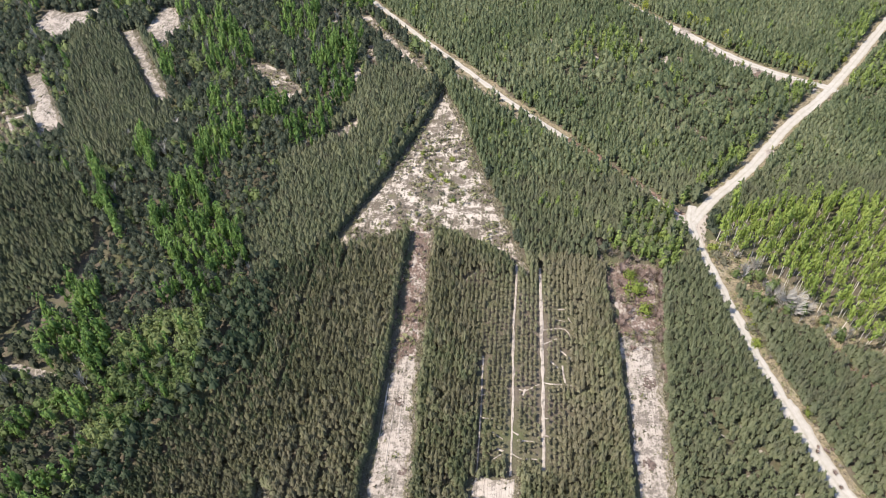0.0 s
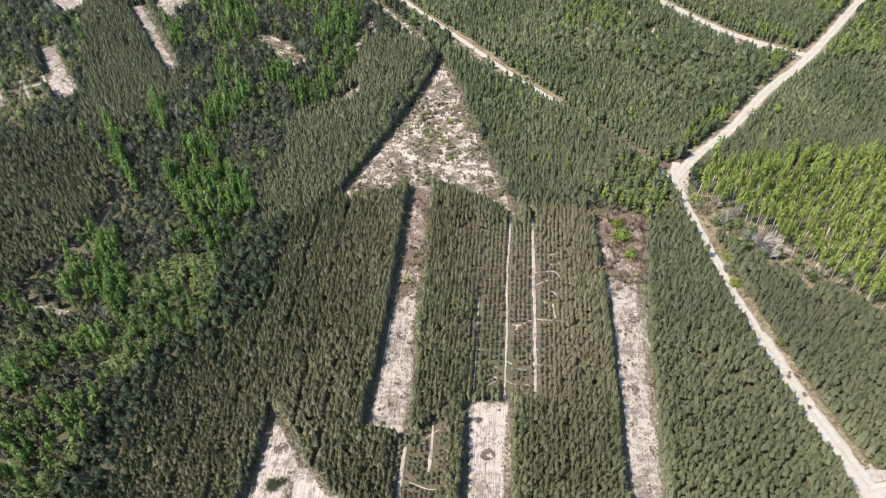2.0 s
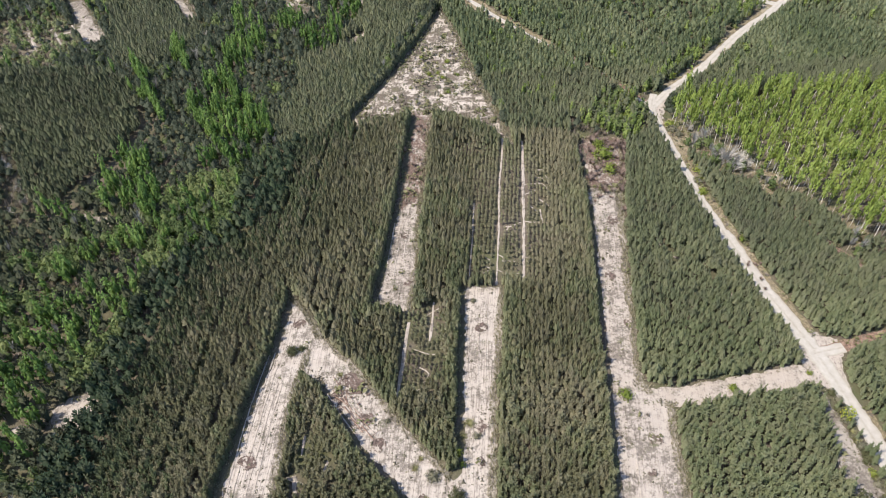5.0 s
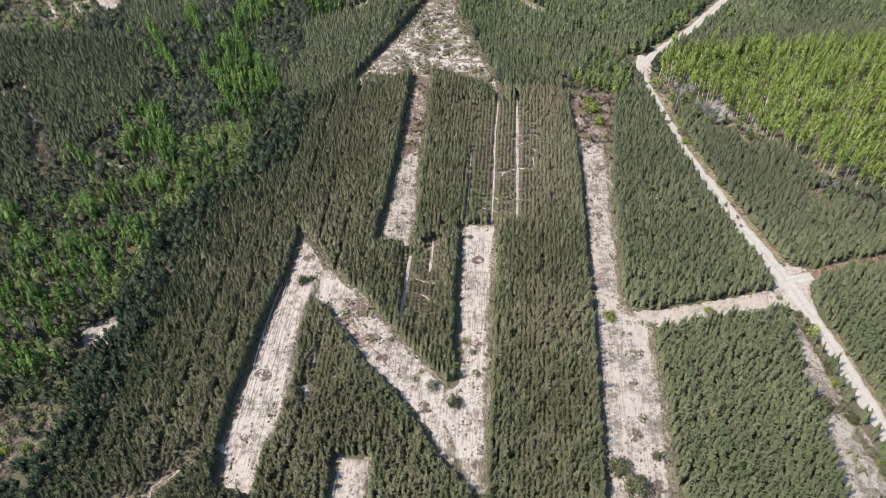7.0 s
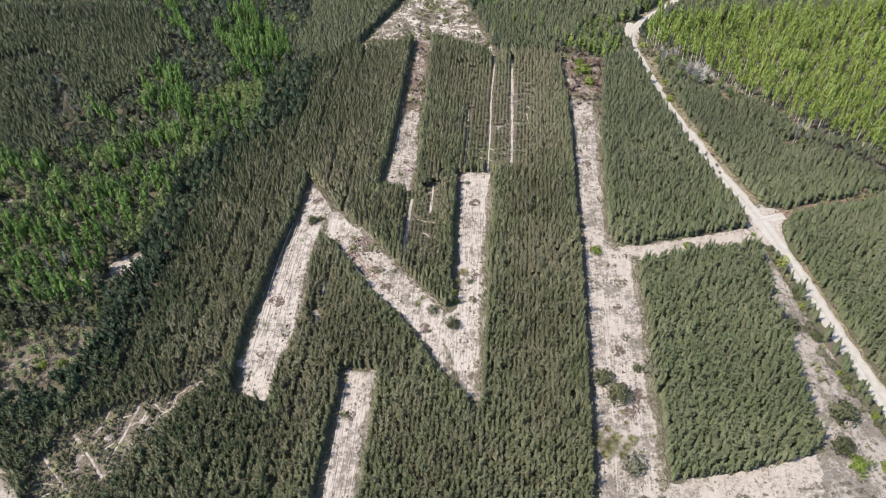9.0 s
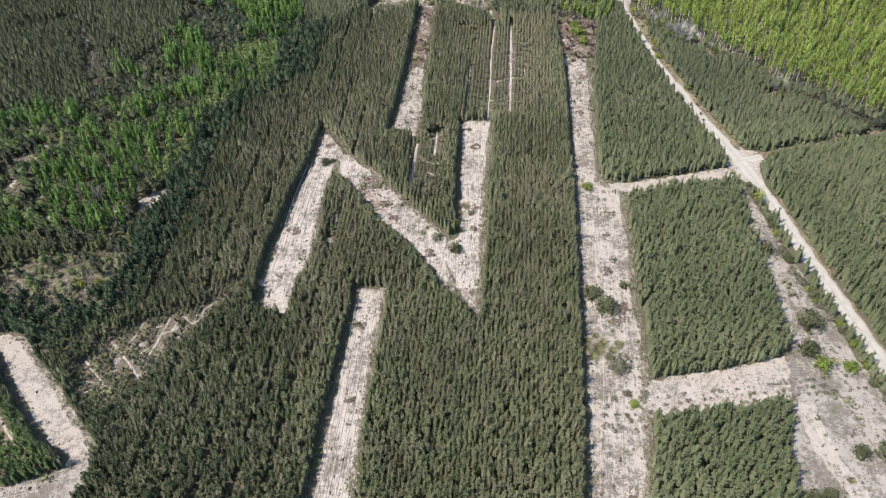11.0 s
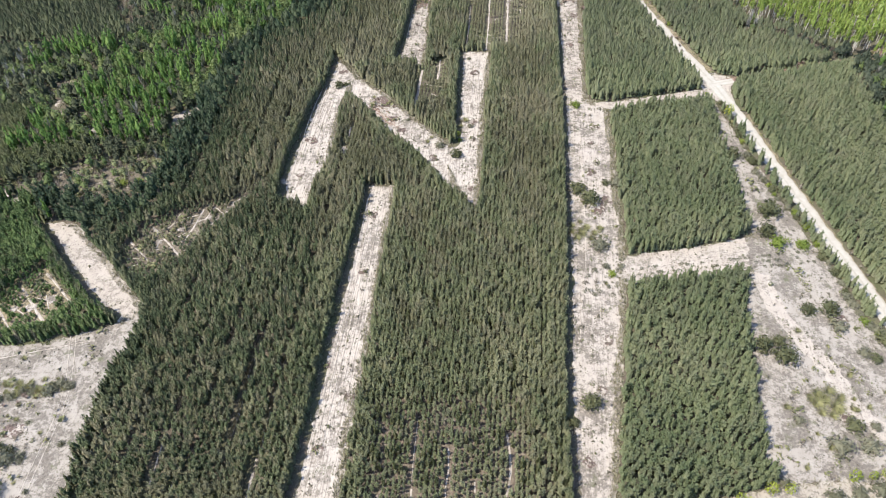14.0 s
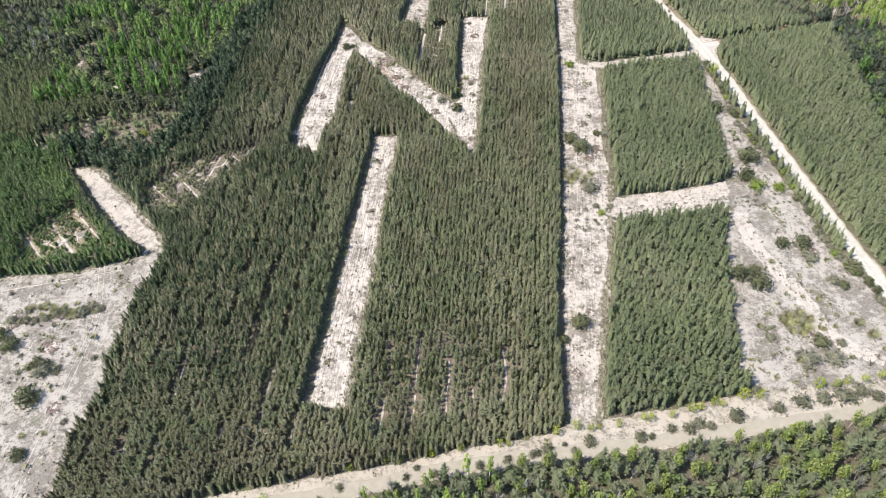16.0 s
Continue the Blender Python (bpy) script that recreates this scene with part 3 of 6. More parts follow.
SCRAPES_WEST = [
    (0.6, [(-141.5, -43.1), (-132.0, -54.5)]), (0.8, [(-133.5, -39.6), (-122.8, -52.5)]), (0.7, [(-120.8, -41.4), (-116.0, -46.7)]), (0.4, [(-133.1, -47.2), (-129.1, -49.8)]), (0.4, [(-134.5, -44.6), (-130.2, -41.0)]),
    (0.4, [(-127.5, -43.7), (-121.5, -45.2)]), (0.4, [(-125.1, -42.5), (-122.2, -48.9)]),
]
SCRAPES = SCRAPES_NORTH + SCRAPES_YOUNG + SCRAPES_LETTER + SCRAPES_SOUTH + SCRAPES_SOUTHEAST + SCRAPES_CORNER + SCRAPES_ROWS + SCRAPES_WEST


# ---- plan arithmetic ----
def inside(poly, p):
    """Which of the points p (n, 2) lie in the polygon."""
    q = np.asarray(poly, float)
    res = np.zeros(len(p), bool)
    for (x0, y0), (x1, y1) in zip(q, np.roll(q, -1, 0)):
        if y0 == y1:
            continue
        cut = (y0 > p[:, 1]) != (y1 > p[:, 1])
        res ^= cut & (p[:, 0] < (x1 - x0) * (p[:, 1] - y0) / (y1 - y0) + x0)
    return res


def off_line(line, p, closed=False):
    """Distance of the points from a broken line."""
    q = np.asarray(line, float)
    best = np.full(len(p), 1e9)
    last = np.roll(q, -1, 0) if closed else q[1:]
    for a, b in zip(q, last):
        d = b - a
        s = np.clip(((p - a) @ d) / max(d @ d, 1e-9), 0, 1)
        best = np.minimum(best, np.hypot(*(p - a - s[:, None] * d).T))
    return best


def rng_noise(p, size, seed=0.0):
    """Smooth noise 0..1 over the plan."""
    return np.array([noise.noise(Vector((x / size, y / size, seed))) for x, y in p]) * 0.6 + 0.5


def open_ground(p, margin):
    """Points closer than margin to sand, tracks and bare rows (where no tree stands)."""
    res = np.zeros(len(p), bool)
    for name, _, poly in CLEARINGS:
        if name in ("dry_meadow", "grassy_slope", "young_rows_ground", "brown_clearing"):
            continue
        q = np.asarray(poly)
        near = np.all((p > q.min(0) - 3) & (p < q.max(0) + 3), 1)
        i = np.nonzero(near)[0]
        if len(i):
            pi = p[i]
            res[i] |= inside(poly, pi) | (off_line(poly, pi, True) < margin)
    for _, width, line in ROADS:
        res |= off_line(line, p) < width / 2 + margin + 0.8
    for name, width, line in VERGES:
        if name != "grassy_margin":
            res |= off_line(line, p) < width / 2 + margin - 0.4
    for a, b, width in BARE_ROWS:
        res |= off_line([a, b], p) < width / 2 + 0.65
    for width, line in SCRAPES:
        res |= off_line(line, p) < width / 2 + (0.25 if width == 0.55 else 0.5)
    return res


# ---- ground, clearings and tracks ----
def sheet(name, verts, faces, material, kind="structure", label="", category="ground"):
    me = bpy.data.meshes.new(name)
    me.from_pydata(verts, [], faces)
    me.materials.append(material)
    return tagged(new(name, me), label, category, "", kind)


N_G, STEP = 75, 10.0
gv, gf = [], []
edges = [-2500.0] + [-370 + STEP * i for i in range(N_G)] + [2500.0]
for j, y in enumerate(edges):
    for i, x in enumerate(edges):
        gv.append((x, y + 90 if abs(y) < 2000 else y, 0.0))
w_ = len(edges)
for j in range(w_ - 1):
    for i in range(w_ - 1):
        gf.append((j * w_ + i, j * w_ + i + 1, (j + 1) * w_ + i + 1, (j + 1) * w_ + i))
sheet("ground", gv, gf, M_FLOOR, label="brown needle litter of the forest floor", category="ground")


def ragged(poly, step=0.8, amp=0.85, seed=0.0):
    """The outline of a clearing, resampled, with an uneven edge."""
    res = []
    q = [Vector((x, y)) for x, y in poly]
    for a, b in zip(q, q[1:] + q[:1]):
        n = max(1, int((b - a).length / step))
        side = Vector((b.y - a.y, a.x - b.x)).normalized()
        for i in range(n):
            p = a.lerp(b, i / n)
            d = noise.noise(Vector((p.x / 2.2, p.y / 2.2, seed))) + 0.7 * noise.noise(Vector((p.x / 0.7, p.y / 0.7, seed + 5)))
            res.append(p + side * d * amp)
    return res


def shade_inset(poly, pts, depth):
    """Where trees stand on the western side, needle litter replaces the sand's outer metres; its dark colour deepens
    the shade band.
    """
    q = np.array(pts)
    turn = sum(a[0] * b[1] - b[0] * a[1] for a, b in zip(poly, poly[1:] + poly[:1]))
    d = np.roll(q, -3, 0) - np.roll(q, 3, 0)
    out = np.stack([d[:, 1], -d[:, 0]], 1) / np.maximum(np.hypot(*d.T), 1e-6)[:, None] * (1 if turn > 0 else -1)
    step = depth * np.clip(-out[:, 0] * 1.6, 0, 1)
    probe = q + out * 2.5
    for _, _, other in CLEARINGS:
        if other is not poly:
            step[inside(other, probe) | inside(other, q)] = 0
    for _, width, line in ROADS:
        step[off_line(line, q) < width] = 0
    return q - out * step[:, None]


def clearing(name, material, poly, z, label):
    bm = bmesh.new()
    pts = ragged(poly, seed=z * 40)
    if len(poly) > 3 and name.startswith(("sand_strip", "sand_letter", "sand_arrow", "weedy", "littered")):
        # western edges bare the dark floor, painting the pines' shadow band deeper
        pts = shade_inset(poly, pts, 2.0)
    vs = [bm.verts.new((p[0], p[1], z)) for p in pts]
    es = [bm.edges.new((a, b)) for a, b in zip(vs, vs[1:] + vs[:1])]
    bmesh.ops.triangle_fill(bm, use_beauty=True, use_dissolve=False, edges=es, normal=(0, 0, 1))
    bmesh.ops.recalc_face_normals(bm, faces=bm.faces)
    me = bpy.data.meshes.new(name)
    bm.to_mesh(me)
    bm.free()
    me.materials.append(material)
    return tagged(new(name, me), label, "sand clearing", "", "structure")


CLEAR_LABEL = {"bright_sand": "bright pale sand strip with furrows and scattered litter", "pale_sand": "pale sand clearing with old furrows and dry litter", "field_sand": "open pale sand with patches of litter and weeds", "clean_sand": "bare pale sand lane between the pine blocks", "verge_sand": "pale sand verge beside the southern track",
               "weedy_sand": "pale sand clearing overgrown with weeds and litter", "littered_sand": "reddish litter over sand, with dry brush",
               "slash_litter": "brown brush and needle litter heaped on sand", "dry_meadow": "dry grass meadow with scattered scrub", "row_soil": "brown sandy soil between small young pines", "dry_verge": "dry tan grass and weeds on sandy ground"}
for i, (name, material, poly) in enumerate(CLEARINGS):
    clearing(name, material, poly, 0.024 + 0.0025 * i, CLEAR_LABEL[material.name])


def smooth_line(line, step=1.5):
    q = [Vector(p) for p in line]
    q = [q[0] * 2 - q[1]] + q + [q[-1] * 2 - q[-2]]
    res = []
    for a, b, c, d in zip(q, q[1:], q[2:], q[3:]):
        n = max(2, int((c - b).length / step))
        for i in range(n):
            s = i / n
            res.append(0.5 * ((2 * b) + (c - a) * s + (2 * a - 5 * b + 4 * c - d) * s * s + (3 * b - a - 3 * c + d) * s ** 3))
    return res + [q[-2]]


def ribbon(name, line, width, z, material, label, category, ruts=0.07, wobble=0.6):
    """A track along a line, with two shallow ruts and uneven borders."""
    pts = smooth_line(line)
    across = [-1.0, -0.72, -0.45, -0.2, 0.0, 0.2, 0.45, 0.72, 1.0]
    verts, faces, att = [], [], []
    for i, p in enumerate(pts):
        d = (pts[min(i + 1, len(pts) - 1)] - pts[max(i - 1, 0)]).normalized()
        s = Vector((d.y, -d.x))
        for a in across:
            k = width / 2 * (1 + wobble * noise.noise(Vector((p.x / 3, p.y / 3, 3.0 + math.copysign(2, a)))))
            q = p + s * a * k
            dip = ruts * math.exp(-((abs(a) - 0.45) / 0.18) ** 2)
            verts.append((q.x, q.y, z + ruts - dip - (0.07 + ruts if abs(a) == 1 else 0)))
            att.append(a)
    n = len(across)
    for i in range(len(pts) - 1):
        for j in range(n - 1):
            faces.append((i * n + j, i * n + j + 1, (i + 1) * n + j + 1, (i + 1) * n + j))
    ob = sheet(name, verts, faces, material, label=label, category=category)
    a = ob.data.attributes.new("across", "FLOAT", "POINT")
    a.data.foreach_set("value", att)
    for poly in ob.data.polygons:
        poly.use_smooth = True
    return ob


for i, (name, width, line) in enumerate(VERGES):
    ribbon(name, line, width, 0.09 + 0.002 * i, M_LANE if name == "overgrown_lane" else M_VERGE, "brown dry grass and litter between road and woods", "verge", 0.0, 0.5)
for i, (name, width, line) in enumerate(ROADS):
    ribbon(name, line, width, 0.16 + 0.006 * i, M_TRACK if name == "track_south" else M_ROAD, "sandy dirt road with worn wheel ruts", "dirt road", wobble=0.35)
for a, b, width in BARE_ROWS:
    ribbon("bare_row", [a, ((a[0] + b[0]) / 2 + 0.2, (a[1] + b[1]) / 2), b], width * 1.1, 0.16, M_SAND_CLEAN, "bare sandy planting row between young pines", "sand row", 0.05, 0.9)
for width, line in SCRAPES:
    ribbon("bare_row", line, width, 0.17, M_SAND_CLEAN, "narrow worn sandy scrape between pines", "sand row", 0.04, 0.9)


# ---- plant shapes: arrays of vertices, triangles and material slots, one metre high and one metre in radius ----
def shape_join(*pieces):
    v, f, m, k = [], [], [], 0
    for pv, pf, pm in pieces:
        v.append(np.asarray(pv, float))
        f.append(np.asarray(pf, int) + k)
        m.append(np.full(len(pf), pm))
        k += len(pv)
    return np.concatenate(v), np.concatenate(f), np.concatenate(m)


def stem(r, top, slot=1, lean=(0, 0), sides=3):
    ring = [(r * math.cos(2 * math.pi * i / sides), r * math.sin(2 * math.pi * i / sides), -0.01) for i in range(sides)]
    return ring + [(lean[0], lean[1], top)], [(i, (i + 1) % sides, sides) for i in range(sides)], slot


def conifer(rnd, arms, rings, tip=0.15, lift=0.05, trunk=0.035):
    """Whorls of pointed boughs, each a star of ridges and gaps rising to the stem. rings: height and radius of each whorl."""
    pieces = [stem(trunk, 0.6)]
    for w, (z, r) in enumerate(rings):
        n = max(3, arms - w // 2)
        a0 = rnd.uniform(0, 6.28)
        ring = []
        cx, cy = rnd.uniform(-0.1, 0.1), rnd.uniform(-0.1, 0.1)
        for i in range(2 * n):
            a = a0 + math.pi * i / n + rnd.uniform(-0.2, 0.2)
            rr = r * (rnd.uniform(0.8, 1.25) if i % 2 == 0 else rnd.uniform(0.4, 0.62))
            zz = z + rnd.uniform(-0.04, 0.04) + (lift if i % 2 == 0 else -0.02)
            ring.append((cx + rr * math.cos(a), cy + rr * math.sin(a), zz))
        top = (cx + rnd.uniform(-0.08, 0.08), cy + rnd.uniform(-0.08, 0.08), min(1.0, z + tip))
        pieces.append((ring + [top], [(i, (i + 1) % (2 * n), 2 * n) for i in range(2 * n)], 0))
    return shape_join(*pieces)


def pine(rnd, shoots, skirt=4, arms=5, shoot=0.29, ring=0.48, tip=0.34, drop=0.46, rise=(0.12, 0.26), spread=0.20):
    """A pine: a low skirt of boughs, a broad whorl that rises to the top, and many upright needle shoots over it."""
    v, f, m = conifer(rnd, arms, ((ring, 1.0),), tip, 0.04)
    pieces = [(v, f[m == 0], 0)]
    if skirt:
        low, lf, lm = conifer(rnd, skirt, ((0.08, 0.95), (0.34, 1.05)), 0.36, 0.03, 0.02)
        pieces += [stem(0.05, 0.6), (low, lf[lm == 0], 0)]
    tv, tf = [], []
    for i in range(shoots):
        a = 2.4 * i + rnd.uniform(-0.4, 0.4)
        s = ((i + 0.5) / shoots) ** 0.6
        r = s * rnd.uniform(0.75, 1.05)
        z = 0.88 - drop * s + rnd.uniform(-0.05, 0.05)
        k = len(tv)
        w, h = shoot * rnd.uniform(0.5, 0.8), rnd.uniform(*rise)
        b = a + rnd.uniform(-0.9, 0.9) + 1.57
        out = spread * s + rnd.uniform(-0.08, 0.12)
        c_, s_ = math.cos(a), math.sin(a)
        tv += [(r * c_ - w * math.cos(b), r * s_ - w * math.sin(b), z), (r * c_ + w * math.cos(b), r * s_ + w * math.sin(b), z + rnd.uniform(-0.03, 0.03)),
               ((r + out) * c_, (r + out) * s_, min(1.02, z + h))]
        tf.append((k, k + 1, k + 2))
    pieces.append((tv, tf, 0))
    return shape_join(*pieces)


def brush_pine(rnd, whorls, skirt=0, w=0.15, core=0.72):
    """A pine seen close: whorls of separate needle-clad boughs that turn up at the tips, round a dark core. whorls: height, radius, boughs."""
    v, f, m = conifer(rnd, 5, ((0.40, core),), 0.46, 0.04)
    pieces = [(v, f[m == 0], 0)]
    if skirt:
        low, lf, lm = conifer(rnd, skirt, ((0.06, 0.85), (0.26, 0.95)), 0.3, 0.03, 0.02)
        pieces += [stem(0.05, 0.6), (low, lf[lm == 0], 0)]
    tv, tf = [], []
    for z, r, n in whorls:
        a0 = rnd.uniform(0, 6.28)
        for i in range(n):
            a = a0 + 6.283 * i / n + rnd.uniform(-0.25, 0.25)
            r1, up = r * rnd.uniform(0.75, 1.15), rnd.uniform(0.04, 0.15)
            zz = z + rnd.uniform(-0.05, 0.05)
            c_, s_ = math.cos(a), math.sin(a)
            wide = w * rnd.uniform(0.7, 1.3)
            tilt = rnd.uniform(-0.05, 0.05)
            k, rm = len(tv), 0.55 * r1
            tv += [(0.1 * c_, 0.1 * s_, zz), (rm * c_ - wide * s_, rm * s_ + wide * c_, zz + 0.35 * up + tilt), (rm * c_ + wide * s_, rm * s_ - wide * c_, zz + 0.35 * up - tilt), (r1 * c_, r1 * s_, min(1.0, zz + up))]
            tf += [(k, k + 2, k + 1), (k + 1, k + 2, k + 3)]
    for i in range(3):
        a, k = 2.1 * i + rnd.uniform(-0.4, 0.4), len(tv)
        tv += [(0.12 * math.cos(a + 1.5), 0.12 * math.sin(a + 1.5), 0.78), (0.12 * math.cos(a - 1.5), 0.12 * math.sin(a - 1.5), 0.80), (0.14 * math.cos(a), 0.14 * math.sin(a), rnd.uniform(0.95, 1.05))]
        tf.append((k, k + 1, k + 2))
    pieces.append((tv, tf, 0))
    return shape_join(*pieces)


def grass(rnd, blades=5):
    """A loose fan of thin dry blades."""
    tv, tf = [], []
    for i in range(blades):
        a = 6.283 * i / blades + rnd.uniform(-0.5, 0.5)
        r0, r1, w, k = rnd.uniform(0, 0.5), rnd.uniform(0.5, 1.2), rnd.uniform(0.10, 0.2), len(tv)
        c_, s_ = math.cos(a), math.sin(a)
        tv += [(r0 * c_ - w * s_, r0 * s_ + w * c_, 0), (r0 * c_ + w * s_, r0 * s_ - w * c_, 0.02), (r1 * c_, r1 * s_, rnd.uniform(0.35, 1.0))]
        tf.append((k, k + 1, k + 2))
    return shape_join((tv, tf, 0))


def leafy(rnd, leaves, size, low=0.3, narrow=1.0, trunk=0.03, trunk_top=0.92, limbs=4, flat=0.4, zsq=1.0, core=0.0):
    """A tapered trunk with limbs and a crown of leaf sprays, each a bent pair of triangles, uneven and with gaps."""
    pieces = [stem(trunk, trunk_top, 1, (rnd.uniform(-0.05, 0.05), rnd.uniform(-0.05, 0.05)))]
    hubs = []
    for i in range(limbs):
        a = 6.28 * i / limbs + rnd.uniform(-0.5, 0.5)
        z0 = rnd.uniform(low * 0.7, 0.6)
        z1 = min(0.95, z0 + rnd.uniform(0.15, 0.3))
        r = narrow * rnd.uniform(0.4, 0.75)
        tip = (r * math.cos(a), r * math.sin(a), z1)
        hubs.append(tip)
        pieces.append(([(0.02, 0, z0), (-0.02, 0, z0 + 0.03), tip], [(0, 1, 2)], 1))
    if core:
        for z, r in ((low + 0.10 * (1 - low), 0.8), (low + 0.42 * (1 - low), 0.9)):
            v, f, m = conifer(rnd, 4, ((z, r * narrow * core),), 0.42 * (1 - low), 0.05)
            pieces.append((v, f[m == 0], 0))
    lv, lf = [], []
    for i in range(leaves):
        if rnd.random() < 0.45 and hubs:
            h = rnd.choice(hubs)
            c = Vector((h[0] + rnd.gauss(0, 0.22), h[1] + rnd.gauss(0, 0.22), h[2] + rnd.gauss(0, 0.09)))
        else:
            u = rnd.uniform(0, 1)
            z = low + (1 - low) * u
            prof = math.sin(math.pi * min(1, 0.12 + 0.88 * u) ** zsq) ** 0.7 if u < 0.97 else 0.15
            a, r = rnd.uniform(0, 6.28), narrow * prof * rnd.uniform(0.3, 1.0) ** 0.5
            c = Vector((r * math.cos(a), r * math.sin(a), z))
        out = Vector((c.x, c.y, (c.z - 0.5) * 0.8)).normalized()
        n = (out + Vector((rnd.gauss(0, 1), rnd.gauss(0, 1), rnd.gauss(0.5, 0.8))) * 0.7).normalized()
        t = n.orthogonal().normalized()
        t = (t * math.cos(rnd.uniform(0, 6.28)) + n.cross(t) * math.sin(rnd.uniform(0, 6.28))).normalized()
        b = n.cross(t)
        s = size * rnd.uniform(0.6, 1.3)
        k = len(lv)
        for p in (c + t * s, c + b * s * 0.55 + n * s * 0.25, c - t * s * 0.9, c - b * s * 0.55 - n * s * 0.1):
            lv.append((p.x, p.y, c.z + (p.z - c.z) * flat))
        lf += [(k, k + 1, k + 2), (k, k + 2, k + 3)]
    pieces.append((lv, lf, 0))
    return shape_join(*pieces)


def twiggy(rnd, twigs, spread=0.8, low=0.1, w=0.07):
    """A leafless crown: many thin twigs that fan out from a forked stem."""
    pieces = [stem(0.05, 0.55)]
    tv, tf = [], []
    for i in range(twigs):
        a = rnd.uniform(0, 6.28)
        z0 = rnd.uniform(low, 0.6)
        r0, r1 = rnd.uniform(0, 0.25), rnd.uniform(0.4, 1.0) * spread
        z1 = min(1.0, z0 + rnd.uniform(0.25, 0.5))
        b = a + rnd.uniform(-0.6, 0.6)
        p0, p1 = (r0 * math.cos(a), r0 * math.sin(a), z0), (r1 * math.cos(b), r1 * math.sin(b), z1)
        k = len(tv)
        tv += [p0, (p0[0] - w * math.sin(a), p0[1] + w * math.cos(a), z0 + 0.04), p1]
        tf.append((k, k + 1, k + 2))
    pieces.append((tv, tf, 0))
    return shape_join(*pieces)


def tuft(rnd, blades=3):
    tv, tf = [], []
    for i in range(blades):
        a = 6.28 * i / blades + rnd.uniform(-0.4, 0.4)
        r = rnd.uniform(0.7, 1.2)
        k = len(tv)
        tv += [(0.35 * math.cos(a + 1.2), 0.35 * math.sin(a + 1.2), 0), (0.35 * math.cos(a - 1.2), 0.35 * math.sin(a - 1.2), 0.05),
               (r * math.cos(a), r * math.sin(a), rnd.uniform(0.1, 0.5)), (0.1 * math.cos(a), 0.1 * math.sin(a), 1.0)]
        tf += [(k, k + 3, k + 2), (k + 1, k + 2, k + 3)]
    return shape_join((tv, tf, 0))


rnd = random.Random(11)
SHAPES = {
    "pine": [pine(rnd, 16, 0, 5, 0.27, 0.46, 0.36, 0.50, (0.15, 0.30), 0.15) for _ in range(14)],
    "pine_edge": [pine(rnd, 18, 5) for _ in range(8)],
    "far_pine": [pine(rnd, 9, 0, 5, 0.32, 0.46, 0.36, 0.50, (0.15, 0.30), 0.15) for _ in range(8)],
    "far_pine_edge": [pine(rnd, 12, 4, 5, 0.36) for _ in range(6)],
    "old_pine_edge": [pine(rnd, 22, 5, 6, 0.30, 0.50, 0.32, 0.48) for _ in range(8)],
    "old_pine": [pine(rnd, 15, 0, 6, 0.30, 0.50, 0.32, 0.48) for _ in range(10)],
    "birch": [leafy(rnd, 50, 0.32, 0.42, 0.85, 0.085, 0.95, 5, 0.2, 0.9, 0.6) for _ in range(8)],
    "aspen": [leafy(rnd, 44, 0.33, 0.14, 0.85, 0.07, 0.95, 4, 0.25, 0.8, 0.78) for _ in range(7)],
    "willow": [leafy(rnd, 44, 0.215, 0.08, 1.0, 0.05, 0.8, 5, 0.45, 1.0, 0.88) for _ in range(6)],
    "scrub": [twiggy(rnd, 34, 1.0) for _ in range(5)],
    "grey": [twiggy(rnd, 44, 0.8, 0.25) for _ in range(5)],
    "low_weed": [leafy(rnd, 11, 0.46, 0.04, 1.0, 0.05, 0.6, 2, 0.7, 1.0) for _ in range(6)],
    "low_scrub": [twiggy(rnd, 16, 1.0, 0.05, 0.13) for _ in range(5)],
    "tuft": [tuft(rnd) for _ in range(6)],
    "grass": [grass(rnd) for _ in range(8)],
    "near_pine": [brush_pine(rnd, ((0.50, 1.0, 6), (0.68, 0.92, 5), (0.84, 0.62, 4)), 0, 0.21, 0.85) for _ in range(14)],
    "near_pine_edge": [brush_pine(rnd, ((0.3, 1.0, 7), (0.5, 0.95, 7), (0.68, 0.75, 6), (0.84, 0.42, 4)), 4) for _ in range(8)],
    "big_pine": [brush_pine(rnd, ((0.28, 0.95, 7), (0.46, 1.05, 8), (0.64, 0.85, 7), (0.82, 0.48, 5)), 0, 0.16) for _ in range(8)],
    "big_pine_edge": [brush_pine(rnd, ((0.18, 0.95, 7), (0.36, 1.05, 8), (0.54, 0.98, 8), (0.7, 0.75, 7), (0.84, 0.42, 5)), 3, 0.15) for _ in range(6)],
}


